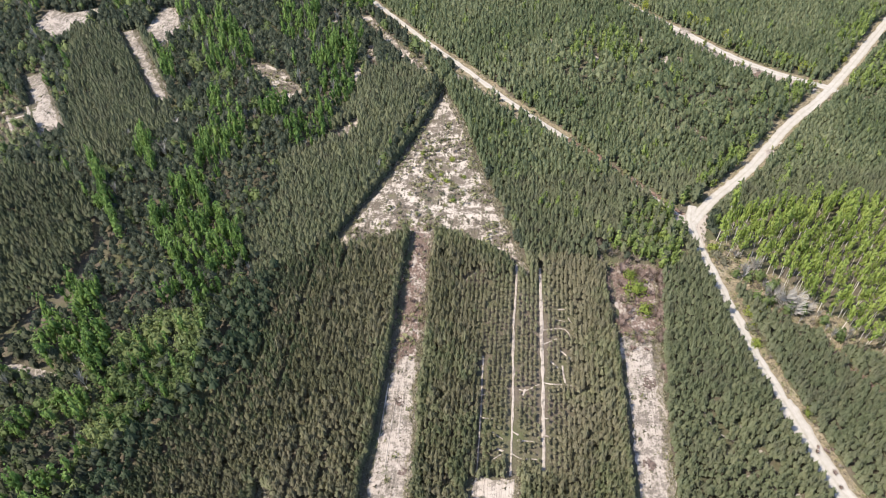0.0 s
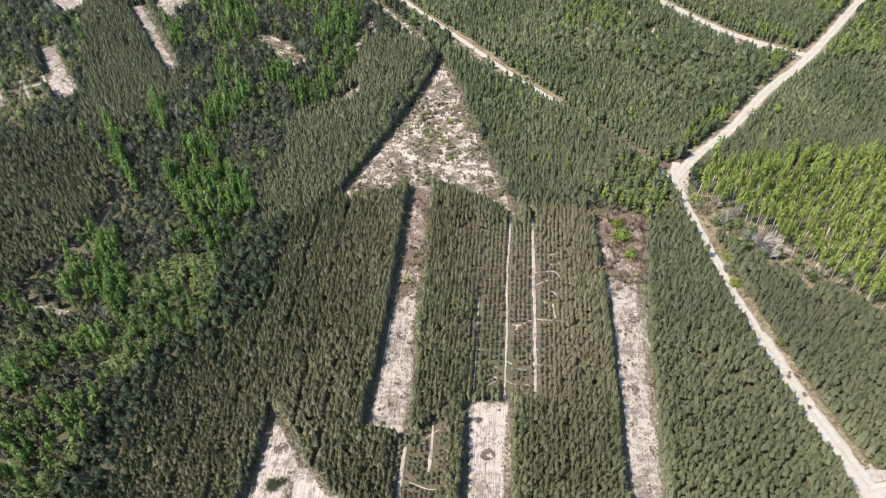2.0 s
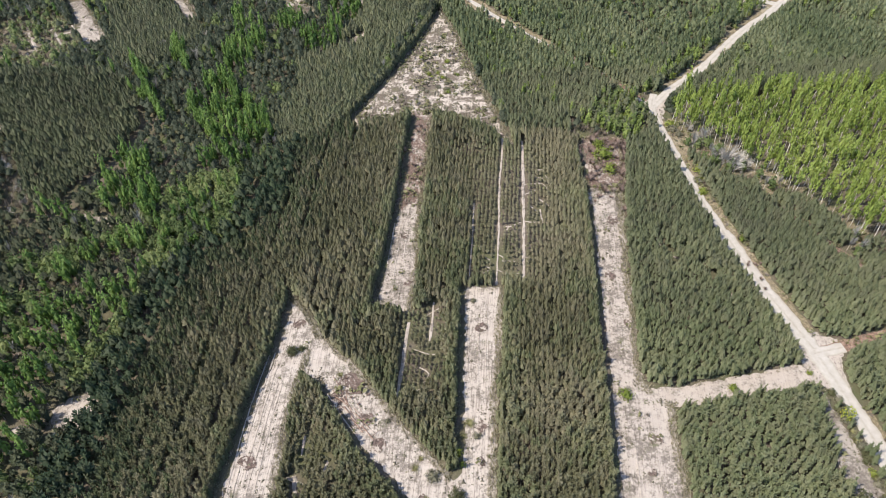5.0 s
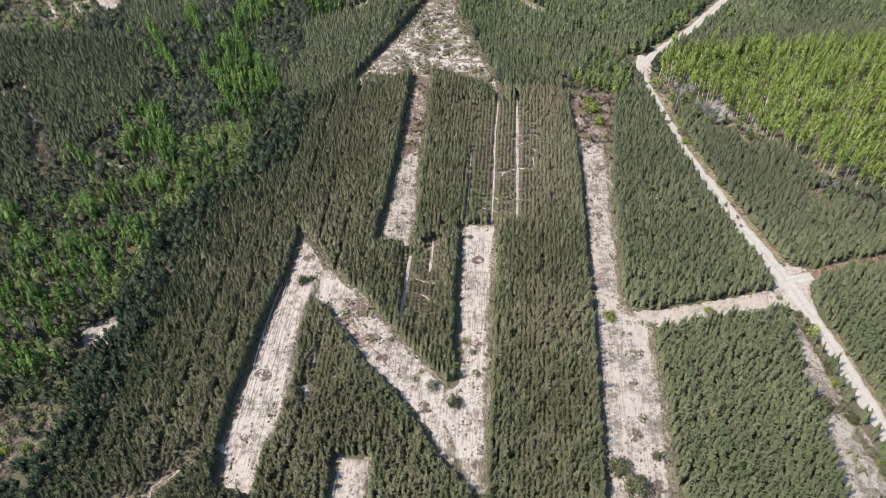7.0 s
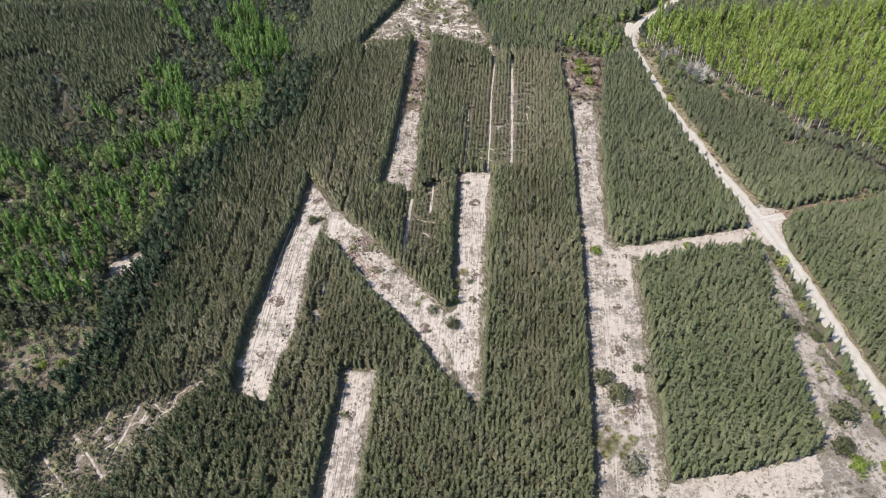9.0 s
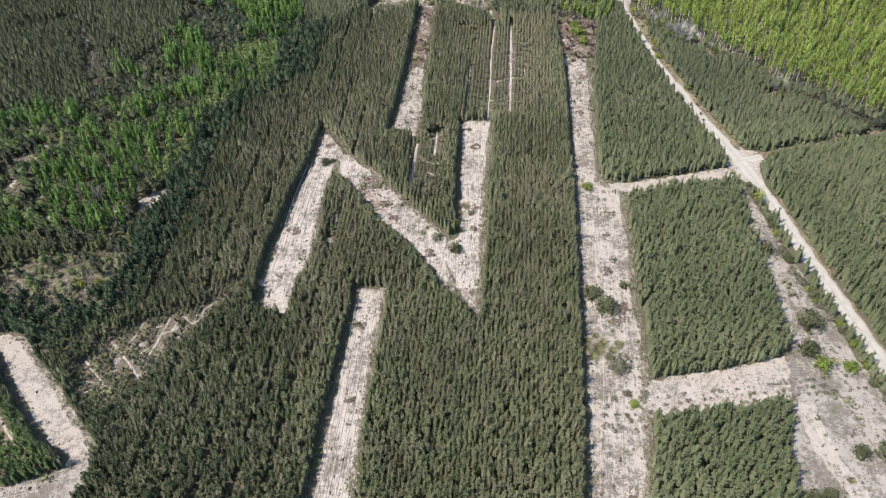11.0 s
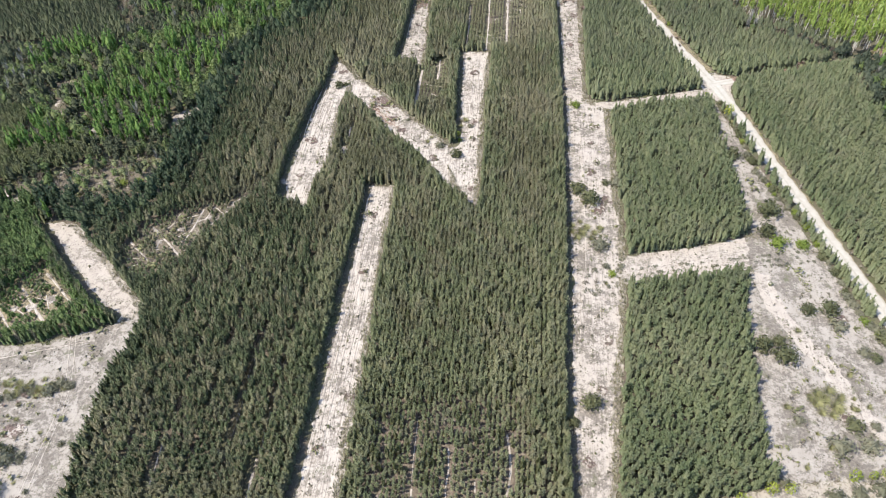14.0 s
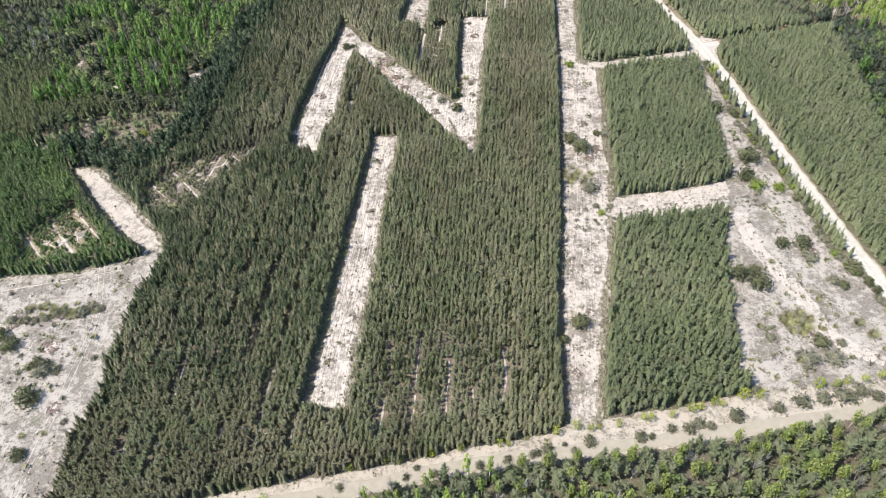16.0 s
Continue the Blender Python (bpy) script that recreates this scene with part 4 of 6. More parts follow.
def plant_mesh(name, shapes, x, y, height, radius, tone, seed):
    """One mesh of many plants: every plant a turned and scaled copy of one of the shapes, with its own tone."""
    g = np.random.default_rng(seed)
    pick = g.integers(0, len(shapes), len(x))
    rot = g.uniform(0, 2 * np.pi, len(x))
    lean = g.normal(0, 0.05, (len(x), 2))
    vs, fs, ms, ts, k = [], [], [], [], 0
    for i, (v, f, m) in enumerate(shapes):
        idx = np.nonzero(pick == i)[0]
        if not len(idx):
            continue
        c, s = np.cos(rot[idx])[:, None], np.sin(rot[idx])[:, None]
        r, h = radius[idx][:, None], height[idx][:, None]
        zz = v[None, :, 2] * h
        px = (v[None, :, 0] * c - v[None, :, 1] * s) * r + x[idx][:, None] + zz * lean[idx, 0][:, None]
        py = (v[None, :, 0] * s + v[None, :, 1] * c) * r + y[idx][:, None] + zz * lean[idx, 1][:, None]
        vs.append(np.stack([px, py, zz], 2).reshape(-1, 3))
        fs.append((f[None] + (np.arange(len(idx)) * len(v))[:, None, None] + k).reshape(-1, 3))
        ms.append(np.tile(m, len(idx)))
        ts.append(np.repeat(tone[idx], len(v)))
        k += len(idx) * len(v)
    vs, fs, ms, ts = np.concatenate(vs), np.concatenate(fs), np.concatenate(ms), np.concatenate(ts)
    me = bpy.data.meshes.new(name)
    me.vertices.add(len(vs))
    me.vertices.foreach_set("co", vs.astype(np.float32).ravel())
    me.loops.add(len(fs) * 3)
    me.loops.foreach_set("vertex_index", fs.astype(np.int32).ravel())
    me.polygons.add(len(fs))
    me.polygons.foreach_set("loop_start", np.arange(0, len(fs) * 3, 3, dtype=np.int32))
    me.polygons.foreach_set("material_index", ms.astype(np.int32))
    me.update(calc_edges=True)
    a = me.attributes.new("tone", "FLOAT", "POINT")
    a.data.foreach_set("value", ts.astype(np.float32))
    return me


def stuff(name, kind, x, y, height, radius, tone, mats, label, category, seed=1):
    me = plant_mesh(name, SHAPES[kind], x, y, height, radius, tone, seed)
    for m in mats:
        me.materials.append(m)
    return tagged(new(name, me), label, category, "", "stuff")


def lattice(x0, x1, y0, y1, dx, dy, jitter, seed, turn=ROW_TURN):
    """Planting spots in rows that lean with the plantation."""
    g = np.random.default_rng(seed)
    cx, cy = (x0 + x1) / 2, (y0 + y1) / 2
    half = math.hypot(x1 - x0, y1 - y0) / 2
    a, b = np.meshgrid(np.arange(-half, half, dx), np.arange(-half, half, dy))
    a, b = a.ravel() + g.normal(0, jitter * dx, a.size), b.ravel() + g.uniform(-0.5, 0.5, a.size) * dy
    t = radians(turn)
    p = np.stack([cx + a * math.cos(t) + b * math.sin(t), cy - a * math.sin(t) + b * math.cos(t)], 1)
    return p[(p[:, 0] > x0) & (p[:, 0] < x1) & (p[:, 1] > y0) & (p[:, 1] < y1)]


# ---- which wood stands where: the first outline that holds a spot decides ----
# kinds: X open sandy thicket, Y big pines with some birches, Q brownish open pines, U dark pines with willows, A pines with young birches, N mid-green pines, P young rows, R broader blue-green pines, D dark pines, G fresh green aspens, W willows, S dry scrub, M mixed, B birches, K mixed wood with birches, E tall dark pines, T dry meadow, O grassy wood's edge, H pines and birches by the junction, Z open lane
WOODS = [
    ("Z", [(-117, 176), (-113, 164), (-118, 146), (-126, 134.5), (-132.5, 120.5), (-129, 118), (-121, 132.5), (-113.5, 145), (-109, 164), (-113.5, 176)]),
    ("S", [(-163, 163), (-157, 154), (-145.5, 133), (-135.5, 119.5), (-132, 113), (-139, 104), (-147, 117), (-156, 139)]),
    ("Z", [(-215, 101), (-154, 97), (-140, 97), (-139, 93), (-165, 93), (-215, 96)]),
    ("G", [(-165, 93), (-141, 93), (-138, 84), (-150, 80), (-165, 80)]),
    ("A", [(56, 264), (60, 284), (82, 282), (92, 268), (80, 256)]),
    ("A", [(92, 179), (105, 191), (124, 208), (116, 213), (100, 199), (86, 186)]),
    ("A", [(130, 219), (151, 238), (150, 247), (132, 234)]),
    ("A", [(158, 238), (179, 232), (200, 275), (176, 262)]),
    ("A", [(171, 263), (202, 294), (193, 297), (167, 269)]),
    ("A", [(120, 266), (150, 248), (153, 253), (122, 272), (96, 302), (90, 300)]),
    ("B", [(86, 155), (88, 165), (94, 168.5), (115, 172), (145, 172.5), (186, 174), (260, 176), (250, 40), (180, 52), (140, 90), (132, 94), (123, 110), (113, 121), (100, 141)]),
    ("R", [(89, 134), (100.7, 124), (114, 115.5), (126, 107.5), (128, 92), (101, 93.7), (88, 110)]),
    ("O", [(85, 160), (86, 154), (100, 142), (113, 122), (124, 111), (133, 95), (124, 84), (104, 106), (93, 130), (86, 146)]),
    ("S", [(112, 111), (126, 96), (146, 82), (160, 66), (157, 60), (132, 88), (109, 100)]),
    ("Y", [(50, 270), (74, 280), (96, 249), (123, 240), (144, 232), (132, 221), (107, 209), (90, 222), (72, 240), (51, 251)]),
    ("H", [(66, 178), (84, 181), (97, 198), (112, 202), (103, 186), (80, 168), (74, 150), (68, 146), (52, 158), (60, 170)]),
    ("S", [(48, 160), (69, 158), (69, 149), (48, 150)]),
    ("K", [(-140, -143), (-59, -139.5), (-28, -135), (9, -128.5), (59, -123.5), (97, -119), (145, -108), (270, -108), (270, -240), (-260, -240), (-260, -143)]),
    ("P", [(-36, 163), (-50, 152), (-55, 112), (-76, 96), (-86, 62), (-90, 20), (-98, -4), (-118, -22), (-128, -30), (-160, -30), (-160, -66), (-98, -62), (-106, -140), (30, -122), (52, 95), (50, 152), (27, 154), (14, 168), (-8, 172)]),
    ("D", [(-215, 206), (-158, 204), (-136, 203), (-126, 194), (-116, 177), (-111, 166), (-112, 154), (-122, 137), (-133, 119), (-142, 96), (-154, 96), (-215, 101)]),
    ("X", [(-164, 80), (-140, 80), (-138, 62), (-145, 56), (-143, 44), (-134, 40), (-134, 29), (-148, 35), (-161, 52)]),
    ("D", [(-164, 300), (-128, 300), (-101, 227), (-120, 200), (-134, 206)]),
    ("G", [(-94, 193), (-85, 194), (-76, 176), (-64, 163), (-60, 154), (-66, 144), (-72, 135), (-81, 149), (-92, 169), (-92, 185)]),
    ("G", [(-91, 217), (-85, 220), (-76, 230), (-71, 210), (-76, 204), (-76, 196), (-86, 198)]),
    ("G", [(-59, 226), (-42, 228), (-39, 217), (-48, 210), (-55, 213)]),
    ("G", [(-54, 281), (-43, 290), (-34, 284), (-32, 245), (-39, 245), (-40, 227), (-46, 227), (-46, 253), (-51, 259)]),
    ("G", [(-70, 308), (-52, 310), (-52, 286), (-65, 282), (-68, 293)]),
    ("G", [(-107, 305), (-98, 305), (-82, 289), (-79, 265), (-88, 263), (-97, 272)]),
    ("G", [(-91, 242), (-84, 243), (-78, 228), (-83, 223)]),
    ("G", [(-117, 127), (-114, 144), (-103, 145), (-94, 122), (-95, 115), (-106, 114), (-113, 118)]),
    ("G", [(-124, 73), (-106, 81), (-96, 88), (-91, 81), (-96, 74), (-100, 66), (-110, 60), (-116, 60)]),
    ("G", [(-134, 58), (-122, 60), (-113, 54), (-108, 54), (-102, 40), (-110, 36), (-112, 26), (-127, 28)]),
    ("W", [(-130, 100), (-121, 98), (-114, 104), (-106, 99), (-112, 91), (-124, 89), (-138, 96)]),
    ("W", [(-96, 114), (-93, 125), (-80, 134), (-74, 126), (-78, 113), (-87, 96), (-94, 94)]),
    ("W", [(-100, 70), (-92, 78), (-92, 72), (-96, 61), (-99, 51), (-109, 56), (-119, 56), (-120, 63), (-106, 65)]),
    ("W", [(-139, 83), (-129, 85), (-117, 85), (-118, 75), (-124, 61), (-130, 53), (-137, 73)]),
    ("Q", [(-78, 211), (-58, 211), (-56, 186), (-62, 166), (-74, 186)]),
    ("Q", [(-110, 178), (-97, 178), (-85, 155), (-84, 133), (-96, 127), (-104, 146), (-108.5, 156)]),
    ("S", [(-130, 93), (-117, 94), (-116, 86), (-128, 86)]),
    ("G", [(-160, 66), (-124, 76), (-100, 64), (-111, 53), (-118, 30), (-160, 22)]),
    ("T", [(-158, 8), (-147, 10), (-139, 15), (-130, 18.5), (-122, 19.3), (-112, 19.8), (-101, 15.5), (-101.5, 9), (-108, 2), (-117, -2.5), (-126, -1.5), (-135.5, 0), (-143, 1), (-158, 3)]),
    ("T", [(-200, 246), (-170, 250), (-153, 224), (-160, 206), (-200, 206)]),
    ("E", [(-99, 40), (-95, 67), (-87, 91), (-69, 111), (-68, 140), (-50, 152), (-40, 160), (-50, 152), (-55, 112), (-76, 96), (-86, 62), (-90, 20), (-98, -4), (-118, -22), (-128, -12), (-138, -9), (-143, 1), (-135.5, 0), (-126, -1.5), (-117, -2.5), (-108, 2), (-101.5, 9), (-101, 15.5), (-102, 24)]),
    ("U", [(-97, 114), (-66, 136), (-62, 118), (-84, 96), (-100, 80), (-92, 96)]),
    ("D", [(-215, 55), (-155, 50), (-127, 19), (-102, 24), (-112, 19.8), (-139, 15), (-158, 8), (-158, 4.5), (-143, 3), (-138, -9), (-118, -22), (-128, -30), (-215, -30)]),
    ("N", [(-74, 195), (-50, 210), (-34, 238), (-30, 262), (-6, 262), (-2, 250), (-36, 163), (-54, 136), (-64, 168)]),
    ("R", [(-10, 280), (2, 250), (28, 150), (50, 150), (48, 118), (41, 40), (30, -60), (23, -122), (140, -122), (160, 90), (120, 110), (86, 150), (80, 168), (40, 216)]),
    ("R", [(-40, 335), (10, 262), (50, 212), (82, 172), (110, 196), (155, 242), (200, 290), (240, 340)]),
    ("R", [(84, 172), (110, 192), (156, 237), (260, 330), (260, 176), (186, 174), (145, 172.5), (115, 172), (94, 168.5)]),
]


# single files of tall aspens along old field borders
ASPEN_ROWS = [[(-125, 207), (-121, 198), (-115, 186), (-109, 175), (-105, 167)], [(-111, 220), (-106, 209), (-100, 197)], [(-96, 177), (-91, 167), (-86, 160), (-81, 150), (-75, 142), (-72, 136)],
              [(-86, 193), (-80, 182), (-76, 173)], [(-74, 176), (-70, 168), (-65, 160), (-62, 155)], [(-112, 146), (-104, 130), (-97, 114)]]


# rounded willows in lines along the wet ground
WILLOW_ROWS = [[(-70, 138), (-72, 129), (-72, 118), (-73, 107)], [(-133, 95), (-127, 95), (-121, 96), (-115, 101), (-109, 104)], [(-99, 55), (-97, 64), (-95, 71), (-91, 80)], [(-92, 123), (-86, 126), (-80, 132)], [(-93, 122), (-88, 127), (-84, 133), (-76, 134), (-69, 135)], [(-138, 76), (-132, 79), (-126, 82)]]


# the stretch that the flight looks down on; outside it plainer trees carry the woods on
HEART = [(-220, 340), (217, 317), (213, 200), (203, 85), (106, -150), (-126, -143), (-220, 108)]


def wood_of(p):
    res = np.full(len(p), "M")
    free = np.ones(len(p), bool)
    for kind, poly in WOODS:
        hit = free & inside(poly, p)
        res[hit] = kind
        free &= ~hit
    return res


def grow(name, kind, p, h, r, tone, mats, label, category, seed, tall=1.0):
    """h, r: mean height and radius. Conifers at the edge of a wood keep their low boughs and show their trunks."""
    if not len(p):
        return
    g = np.random.default_rng(seed)
    vigour = np.clip(g.normal(1, 0.12 if kind == "pine" else 0.17, len(p)) + 0.2 * (rng_noise(p, 3.0, seed + 0.5) - 0.5), 0.55, 1.45)
    hh, rr = tall * vigour * g.normal(h, 0.08 * h, len(p)), vigour * r * np.clip(g.normal(1, 0.1, len(p)), 0.5, 1.6)
    tt = np.clip(tone + g.normal(0, 0.16, len(p)), 0, 1)
    if kind in ("pine", "old_pine") and (p[:, 1] < 45).any() and (p[:, 1] >= 45).any():
        near = p[:, 1] < 45
    else:
        near = np.full(len(p), kind == "pine" and bool((p[:, 1] < 45).all()))
    if kind.endswith("pine"):
        rim = open_ground(p, 2.4)
        close = {"pine": "near_pine", "old_pine": "big_pine"}.get(kind, kind)
        for sel, k, n in ((~rim & ~near, kind, name), (rim & ~near, kind + "_edge", name + "_edge"), (~rim & near, close, name + "_near"), (rim & near, close + "_edge", name + "_near_edge")):
            if sel.any():
                stuff(n, k, p[sel, 0], p[sel, 1], hh[sel], rr[sel], tt[sel], mats, label, category, seed)
    else:
        stuff(name, kind, p[:, 0], p[:, 1], hh, rr, tt, mats, label, category, seed)


WEST_BLOCK = [(-215, 8), (-158, 4), (-143, 1), (-138, -9), (-115, -38), (-100, -56), (-150, -68), (-215, -70)]
BOUNDS = (-260, 270, -240, 360)
# young plantation
p = lattice(-165, 60, -150, 180, 1.28, 0.86, 0.09, 21)
p = p[(wood_of(p) == "P")]
p = p[~open_ground(p, 0.3)]
for a, b, width in BARE_ROWS:
    if a[0] < -60:
        p = p[off_line([(a[0], a[1] - 0.9), (b[0], b[1] - 0.9)], p) > 1.0]
n1, n2 = rng_noise(p, 26, 1.0), rng_noise(p, 5, 2.0)
lane = p[:, 0] * math.cos(radians(ROW_TURN)) - p[:, 1] * math.sin(radians(ROW_TURN))
thin = np.random.default_rng(15).uniform(0, 1, len(p))
lane = (p[:, 0] < -30) & (np.abs((lane + 36.4) % 8.4 - 4.2) < 0.60) & (n2 * 0.5 + n1 * 0.5 > 0.38) & (thin < 0.85) | (p[:, 0] > -30) & (np.abs((lane + 6.25) % 7.9 - 3.95) < 0.6) & (thin < np.where(p[:, 1] < -40, 0.32, 0.2))
keep = ~lane & (np.random.default_rng(5).uniform(0, 1, len(p)) > 0.05 + 0.25 * np.clip(n1 - 0.55, 0, 1))
p, n1, n2 = p[keep], n1[keep], n2[keep]
PLANT_TONE = np.clip(0.40 - 0.22 * np.clip((-50 - p[:, 0]) / 20, 0, 1) * (p[:, 1] > -15) + 0.15 * (p[:, 0] > 5) + 0.22 * inside(YOUNG[0][0], p) + 1.1 * (n1 - 0.5) + 0.8 * (n2 - 0.5), 0, 1)
single = inside([(-30, -108), (24, -108), (34, -30), (-22, -30)], p)
single &= np.random.default_rng(8).uniform(0, 1, len(p)) < 300 / max(single.sum(), 1)
SINGLE_PINES = p[single]
p, PLANT_TONE = p[~single], PLANT_TONE[~single]
tall = np.ones(len(p))
for poly, share in YOUNG:
    hit = inside(poly, p) & (tall == 1)
    tall[hit] = 1 - (1 - share) * np.clip(off_line(poly, p[hit], True) / (2.0 if share < 0.4 else 4.0 if share == 0.55 else 7.0), 0, 1)
# by the sand and in the south the needles are greener, in the crowded middle olive-brown
shore = np.full(len(p), 99.0)
for name, _, poly in CLEARINGS:
    if name.startswith(("sand_strip", "sand_letter", "sand_arrow")):
        shore = np.minimum(shore, off_line(poly, p, True))
lush = np.clip(1.1 - shore / 9, 0, 1) + 1.6 * (rng_noise(p, 11, 12.0) - 0.5) + np.clip((-10 - p[:, 1]) / 50, -0.3, 0.55) + np.clip((p[:, 0] + 20) / 60, -0.35, 0.3)
lush = lush > np.random.default_rng(12).normal(0.42, 0.22, len(p))
tall *= 1 + 0.04 * np.clip(1 - shore / 8, 0, 1)
# towards the tall dark pines in the west the planted ones darken too
dusky = off_line([(-40, 160), (-50, 152), (-55, 112), (-76, 96), (-86, 62), (-90, 20), (-98, -4), (-118, -22)], p)
dim = inside([(-104, -40), (-62, 4), (-46, -14), (-40, -66), (-47, -104), (-104, -108)], p) * (0.45 + 0.5 * (rng_noise(p, 9, 15.0) - 0.3))
dusky = np.random.default_rng(14).uniform(0, 1, len(p)) < np.maximum(0.9 * np.exp(-(dusky / np.where(p[:, 1] < 30, 16, 11)) ** 2), dim)
grow("dusky_pine_plantation", "pine", p[dusky], 5.2, 0.38 + 0.38 * tall[dusky], PLANT_TONE[dusky], [M_PINE_DUSK, M_BARK_PINE], "dark green young pines beside the tall wood", "young pines", 46, tall[dusky])
p, tall, lush, PLANT_TONE = p[~dusky], tall[~dusky], lush[~dusky], PLANT_TONE[~dusky]
rich = inside(WEST_BLOCK, p) & (np.random.default_rng(17).uniform(0, 1, len(p)) < 0.9)
grow("west_pine_rows", "pine", p[rich], 5.2, 0.50 + 0.30 * tall[rich], PLANT_TONE[rich], [M_PINE_RICH, M_BARK_PINE], "rows of rich green young pines beside the sand field", "young pines", 59, tall[rich])
p, tall, lush, PLANT_TONE = p[~rich], tall[~rich], lush[~rich], PLANT_TONE[~rich]
for sel, n_, m_, l_, seed in ((~lush, "pine_plantation", M_PINE, "rows of young olive-green pines on sandy soil", 31), (lush, "green_pine_plantation", M_PINE_GREEN, "rows of young green pines near the sand strips", 43)):
    grow(n_, "pine", p[sel], 5.1, 0.30 + 0.52 * tall[sel], PLANT_TONE[sel], [m_, M_BARK_PINE], l_, "young pines", seed, tall[sel])

# a close row of bushy pines along the borders west of the sand, green down to the ground
q = []
eg = np.random.default_rng(16)
for name, _, poly in CLEARINGS:
    if name.startswith(("sand_strip", "sand_letter", "weedy_strip", "sand_arrow")):
        pts = np.array([(v.x, v.y) for v in ragged(poly, 0.75, 0.0)])
        turn = sum(a[0] * b[1] - b[0] * a[1] for a, b in zip(poly, poly[1:] + poly[:1]))
        d = np.roll(pts, -1, 0) - np.roll(pts, 1, 0)
        out = np.stack([d[:, 1], -d[:, 0]], 1) / np.maximum(np.hypot(*d.T), 1e-6)[:, None] * (1 if turn > 0 else -1)
        west = out[:, 0] < -0.45
        q.append(pts[west] + out[west] * eg.uniform(0.35, 1.3, west.sum())[:, None])
q = np.concatenate(q)
q = q[~open_ground(q, 0.25)]
grow("border_pines", "pine", q, 5.0, 0.85, np.full(len(q), 0.42), [M_PINE_GREEN, M_BARK_PINE], "close row of bushy green pines beside the sand", "young pines", 51)

# broader pines
p = lattice(*BOUNDS, 1.32, 1.28, 0.16, 22)
p = p[inside(HEART, p)]
wood = wood_of(p)
bare = open_ground(p, 0.5)
q = p[((wood == "R") | (wood == "A") & (np.random.default_rng(4).uniform(0, 1, len(p)) < 0.40)) & ~bare]
t_ = 0.5 + 0.9 * (rng_noise(q, 30, 4.0) - 0.5)
far_off = q[:, 1] > 190
grow("far_pine_block", "far_pine", q[far_off], 5.4, 0.84, t_[far_off], [M_PINE_FAR, M_BARK_PINE], "dense block of blue-green pines by the far tracks", "pines", 47)
q, t_ = q[~far_off], t_[~far_off]
mid_off = q[:, 1] > 70
grow("road_pine_block", "pine", q[mid_off], 5.4, 0.88, t_[mid_off], [M_PINE_MID, M_BARK_PINE], "dense block of mid-green pines beside the sandy road", "pines", 62)
grow("pine_block", "pine", q[~mid_off], 5.4, 0.88, t_[~mid_off], [M_PINE_BLUE, M_BARK_PINE], "dense block of blue-green pines", "pines", 32)
q = p[(wood == "N") & ~bare]
grow("north_pine_block", "pine", q, 5.6, 0.88, 0.62 + 0.8 * (rng_noise(q, 30, 5.0) - 0.5), [M_PINE_MID, M_BARK_PINE], "dense mid-green pines beside the sand arrowhead", "pines", 48)
q = p[(wood == "D") & ~bare]
shady = inside([(-230, 205), (-128, 196), (-105, 170), (-110, 140), (-132, 118), (-138, 90), (-230, 90)], q)
grow("shady_pine_block", "far_pine", q[shady], 5.8, 0.90, 0.5 + 0.8 * (rng_noise(q[shady], 30, 5.0) - 0.5), [M_PINE_BLOCK, M_BARK_PINE], "dense deep green pines in old rows", "pines", 45)
q = q[~shady]
south = q[:, 1] < 90
rich = inside(WEST_BLOCK, q)
grow("west_pine_block", "pine", q[rich], 5.4, 0.86, 0.45 + 0.8 * (rng_noise(q[rich], 30, 5.0) - 0.5), [M_PINE_RICH, M_BARK_PINE], "dense rich green pines beside the sand strip", "pines", 60)
south &= ~rich
grow("olive_pine_block", "pine", q[south], 5.4, 0.86, 0.45 + 0.8 * (rng_noise(q[south], 30, 5.0) - 0.5), [M_PINE_OLIVE, M_BARK_PINE], "dense olive-green pines in old rows", "pines", 52)
q = q[~south & ~rich]
grow("dark_pine_block", "pine", q, 5.8, 0.86, 0.4 + 0.8 * (rng_noise(q, 30, 5.0) - 0.5), [M_PINE_MID, M_BARK_PINE], "dense dark pines in old rows", "pines", 33)

# loose woods
p = lattice(*BOUNDS, 2.05, 2.0, 0.3, 23, 0)
p = p[inside(HEART, p)]
wood = wood_of(p)
bare = open_ground(p, 0.5)
g0 = np.random.default_rng(77)
dice = g0.uniform(0, 1, len(p))
field = rng_noise(p, 18, 8.0)
ok = ~bare


def pick(*rules):
    res = np.zeros(len(p), bool)
    for kind, lo, hi in rules:
        res |= (wood == kind) & (dice >= lo) & (dice < hi)
    return p[res & ok]


open_wood = rng_noise(p, 13, 21.0)
green_spot = (wood == "M") & (field > 0.70) & ~inside([(-220, 245), (-118, 245), (-122, 200), (-220, 190)], p)
brown_spot = (wood == "M") & ~green_spot & (open_wood > 0.60)
mixed_green = ok & (green_spot & (dice < 0.72) | (wood == "M") & (dice > 0.985))
mixed_dark = ok & (wood == "M") & ~mixed_green & (dice < np.where(brown_spot, 0.40, 0.88))
mixed_rest = ok & (wood == "M") & ~mixed_green & ~mixed_dark
share = np.random.default_rng(78).uniform(0, 1, len(p))
q = pick(("E", 0, 0.9))
grow("dark_edge_pines", "old_pine", q, 7.0, 1.5, 0.4 + 0.8 * (rng_noise(q, 20, 6.5) - 0.5), [M_PINE_DEEP, M_BARK_PINE], "tall dark pines along the plantation's edge", "pines", 40)
q = pick(("K", 0, 0.62), ("H", 0.14, 0.62))
q2 = pick(("Y", 0, 0.62))
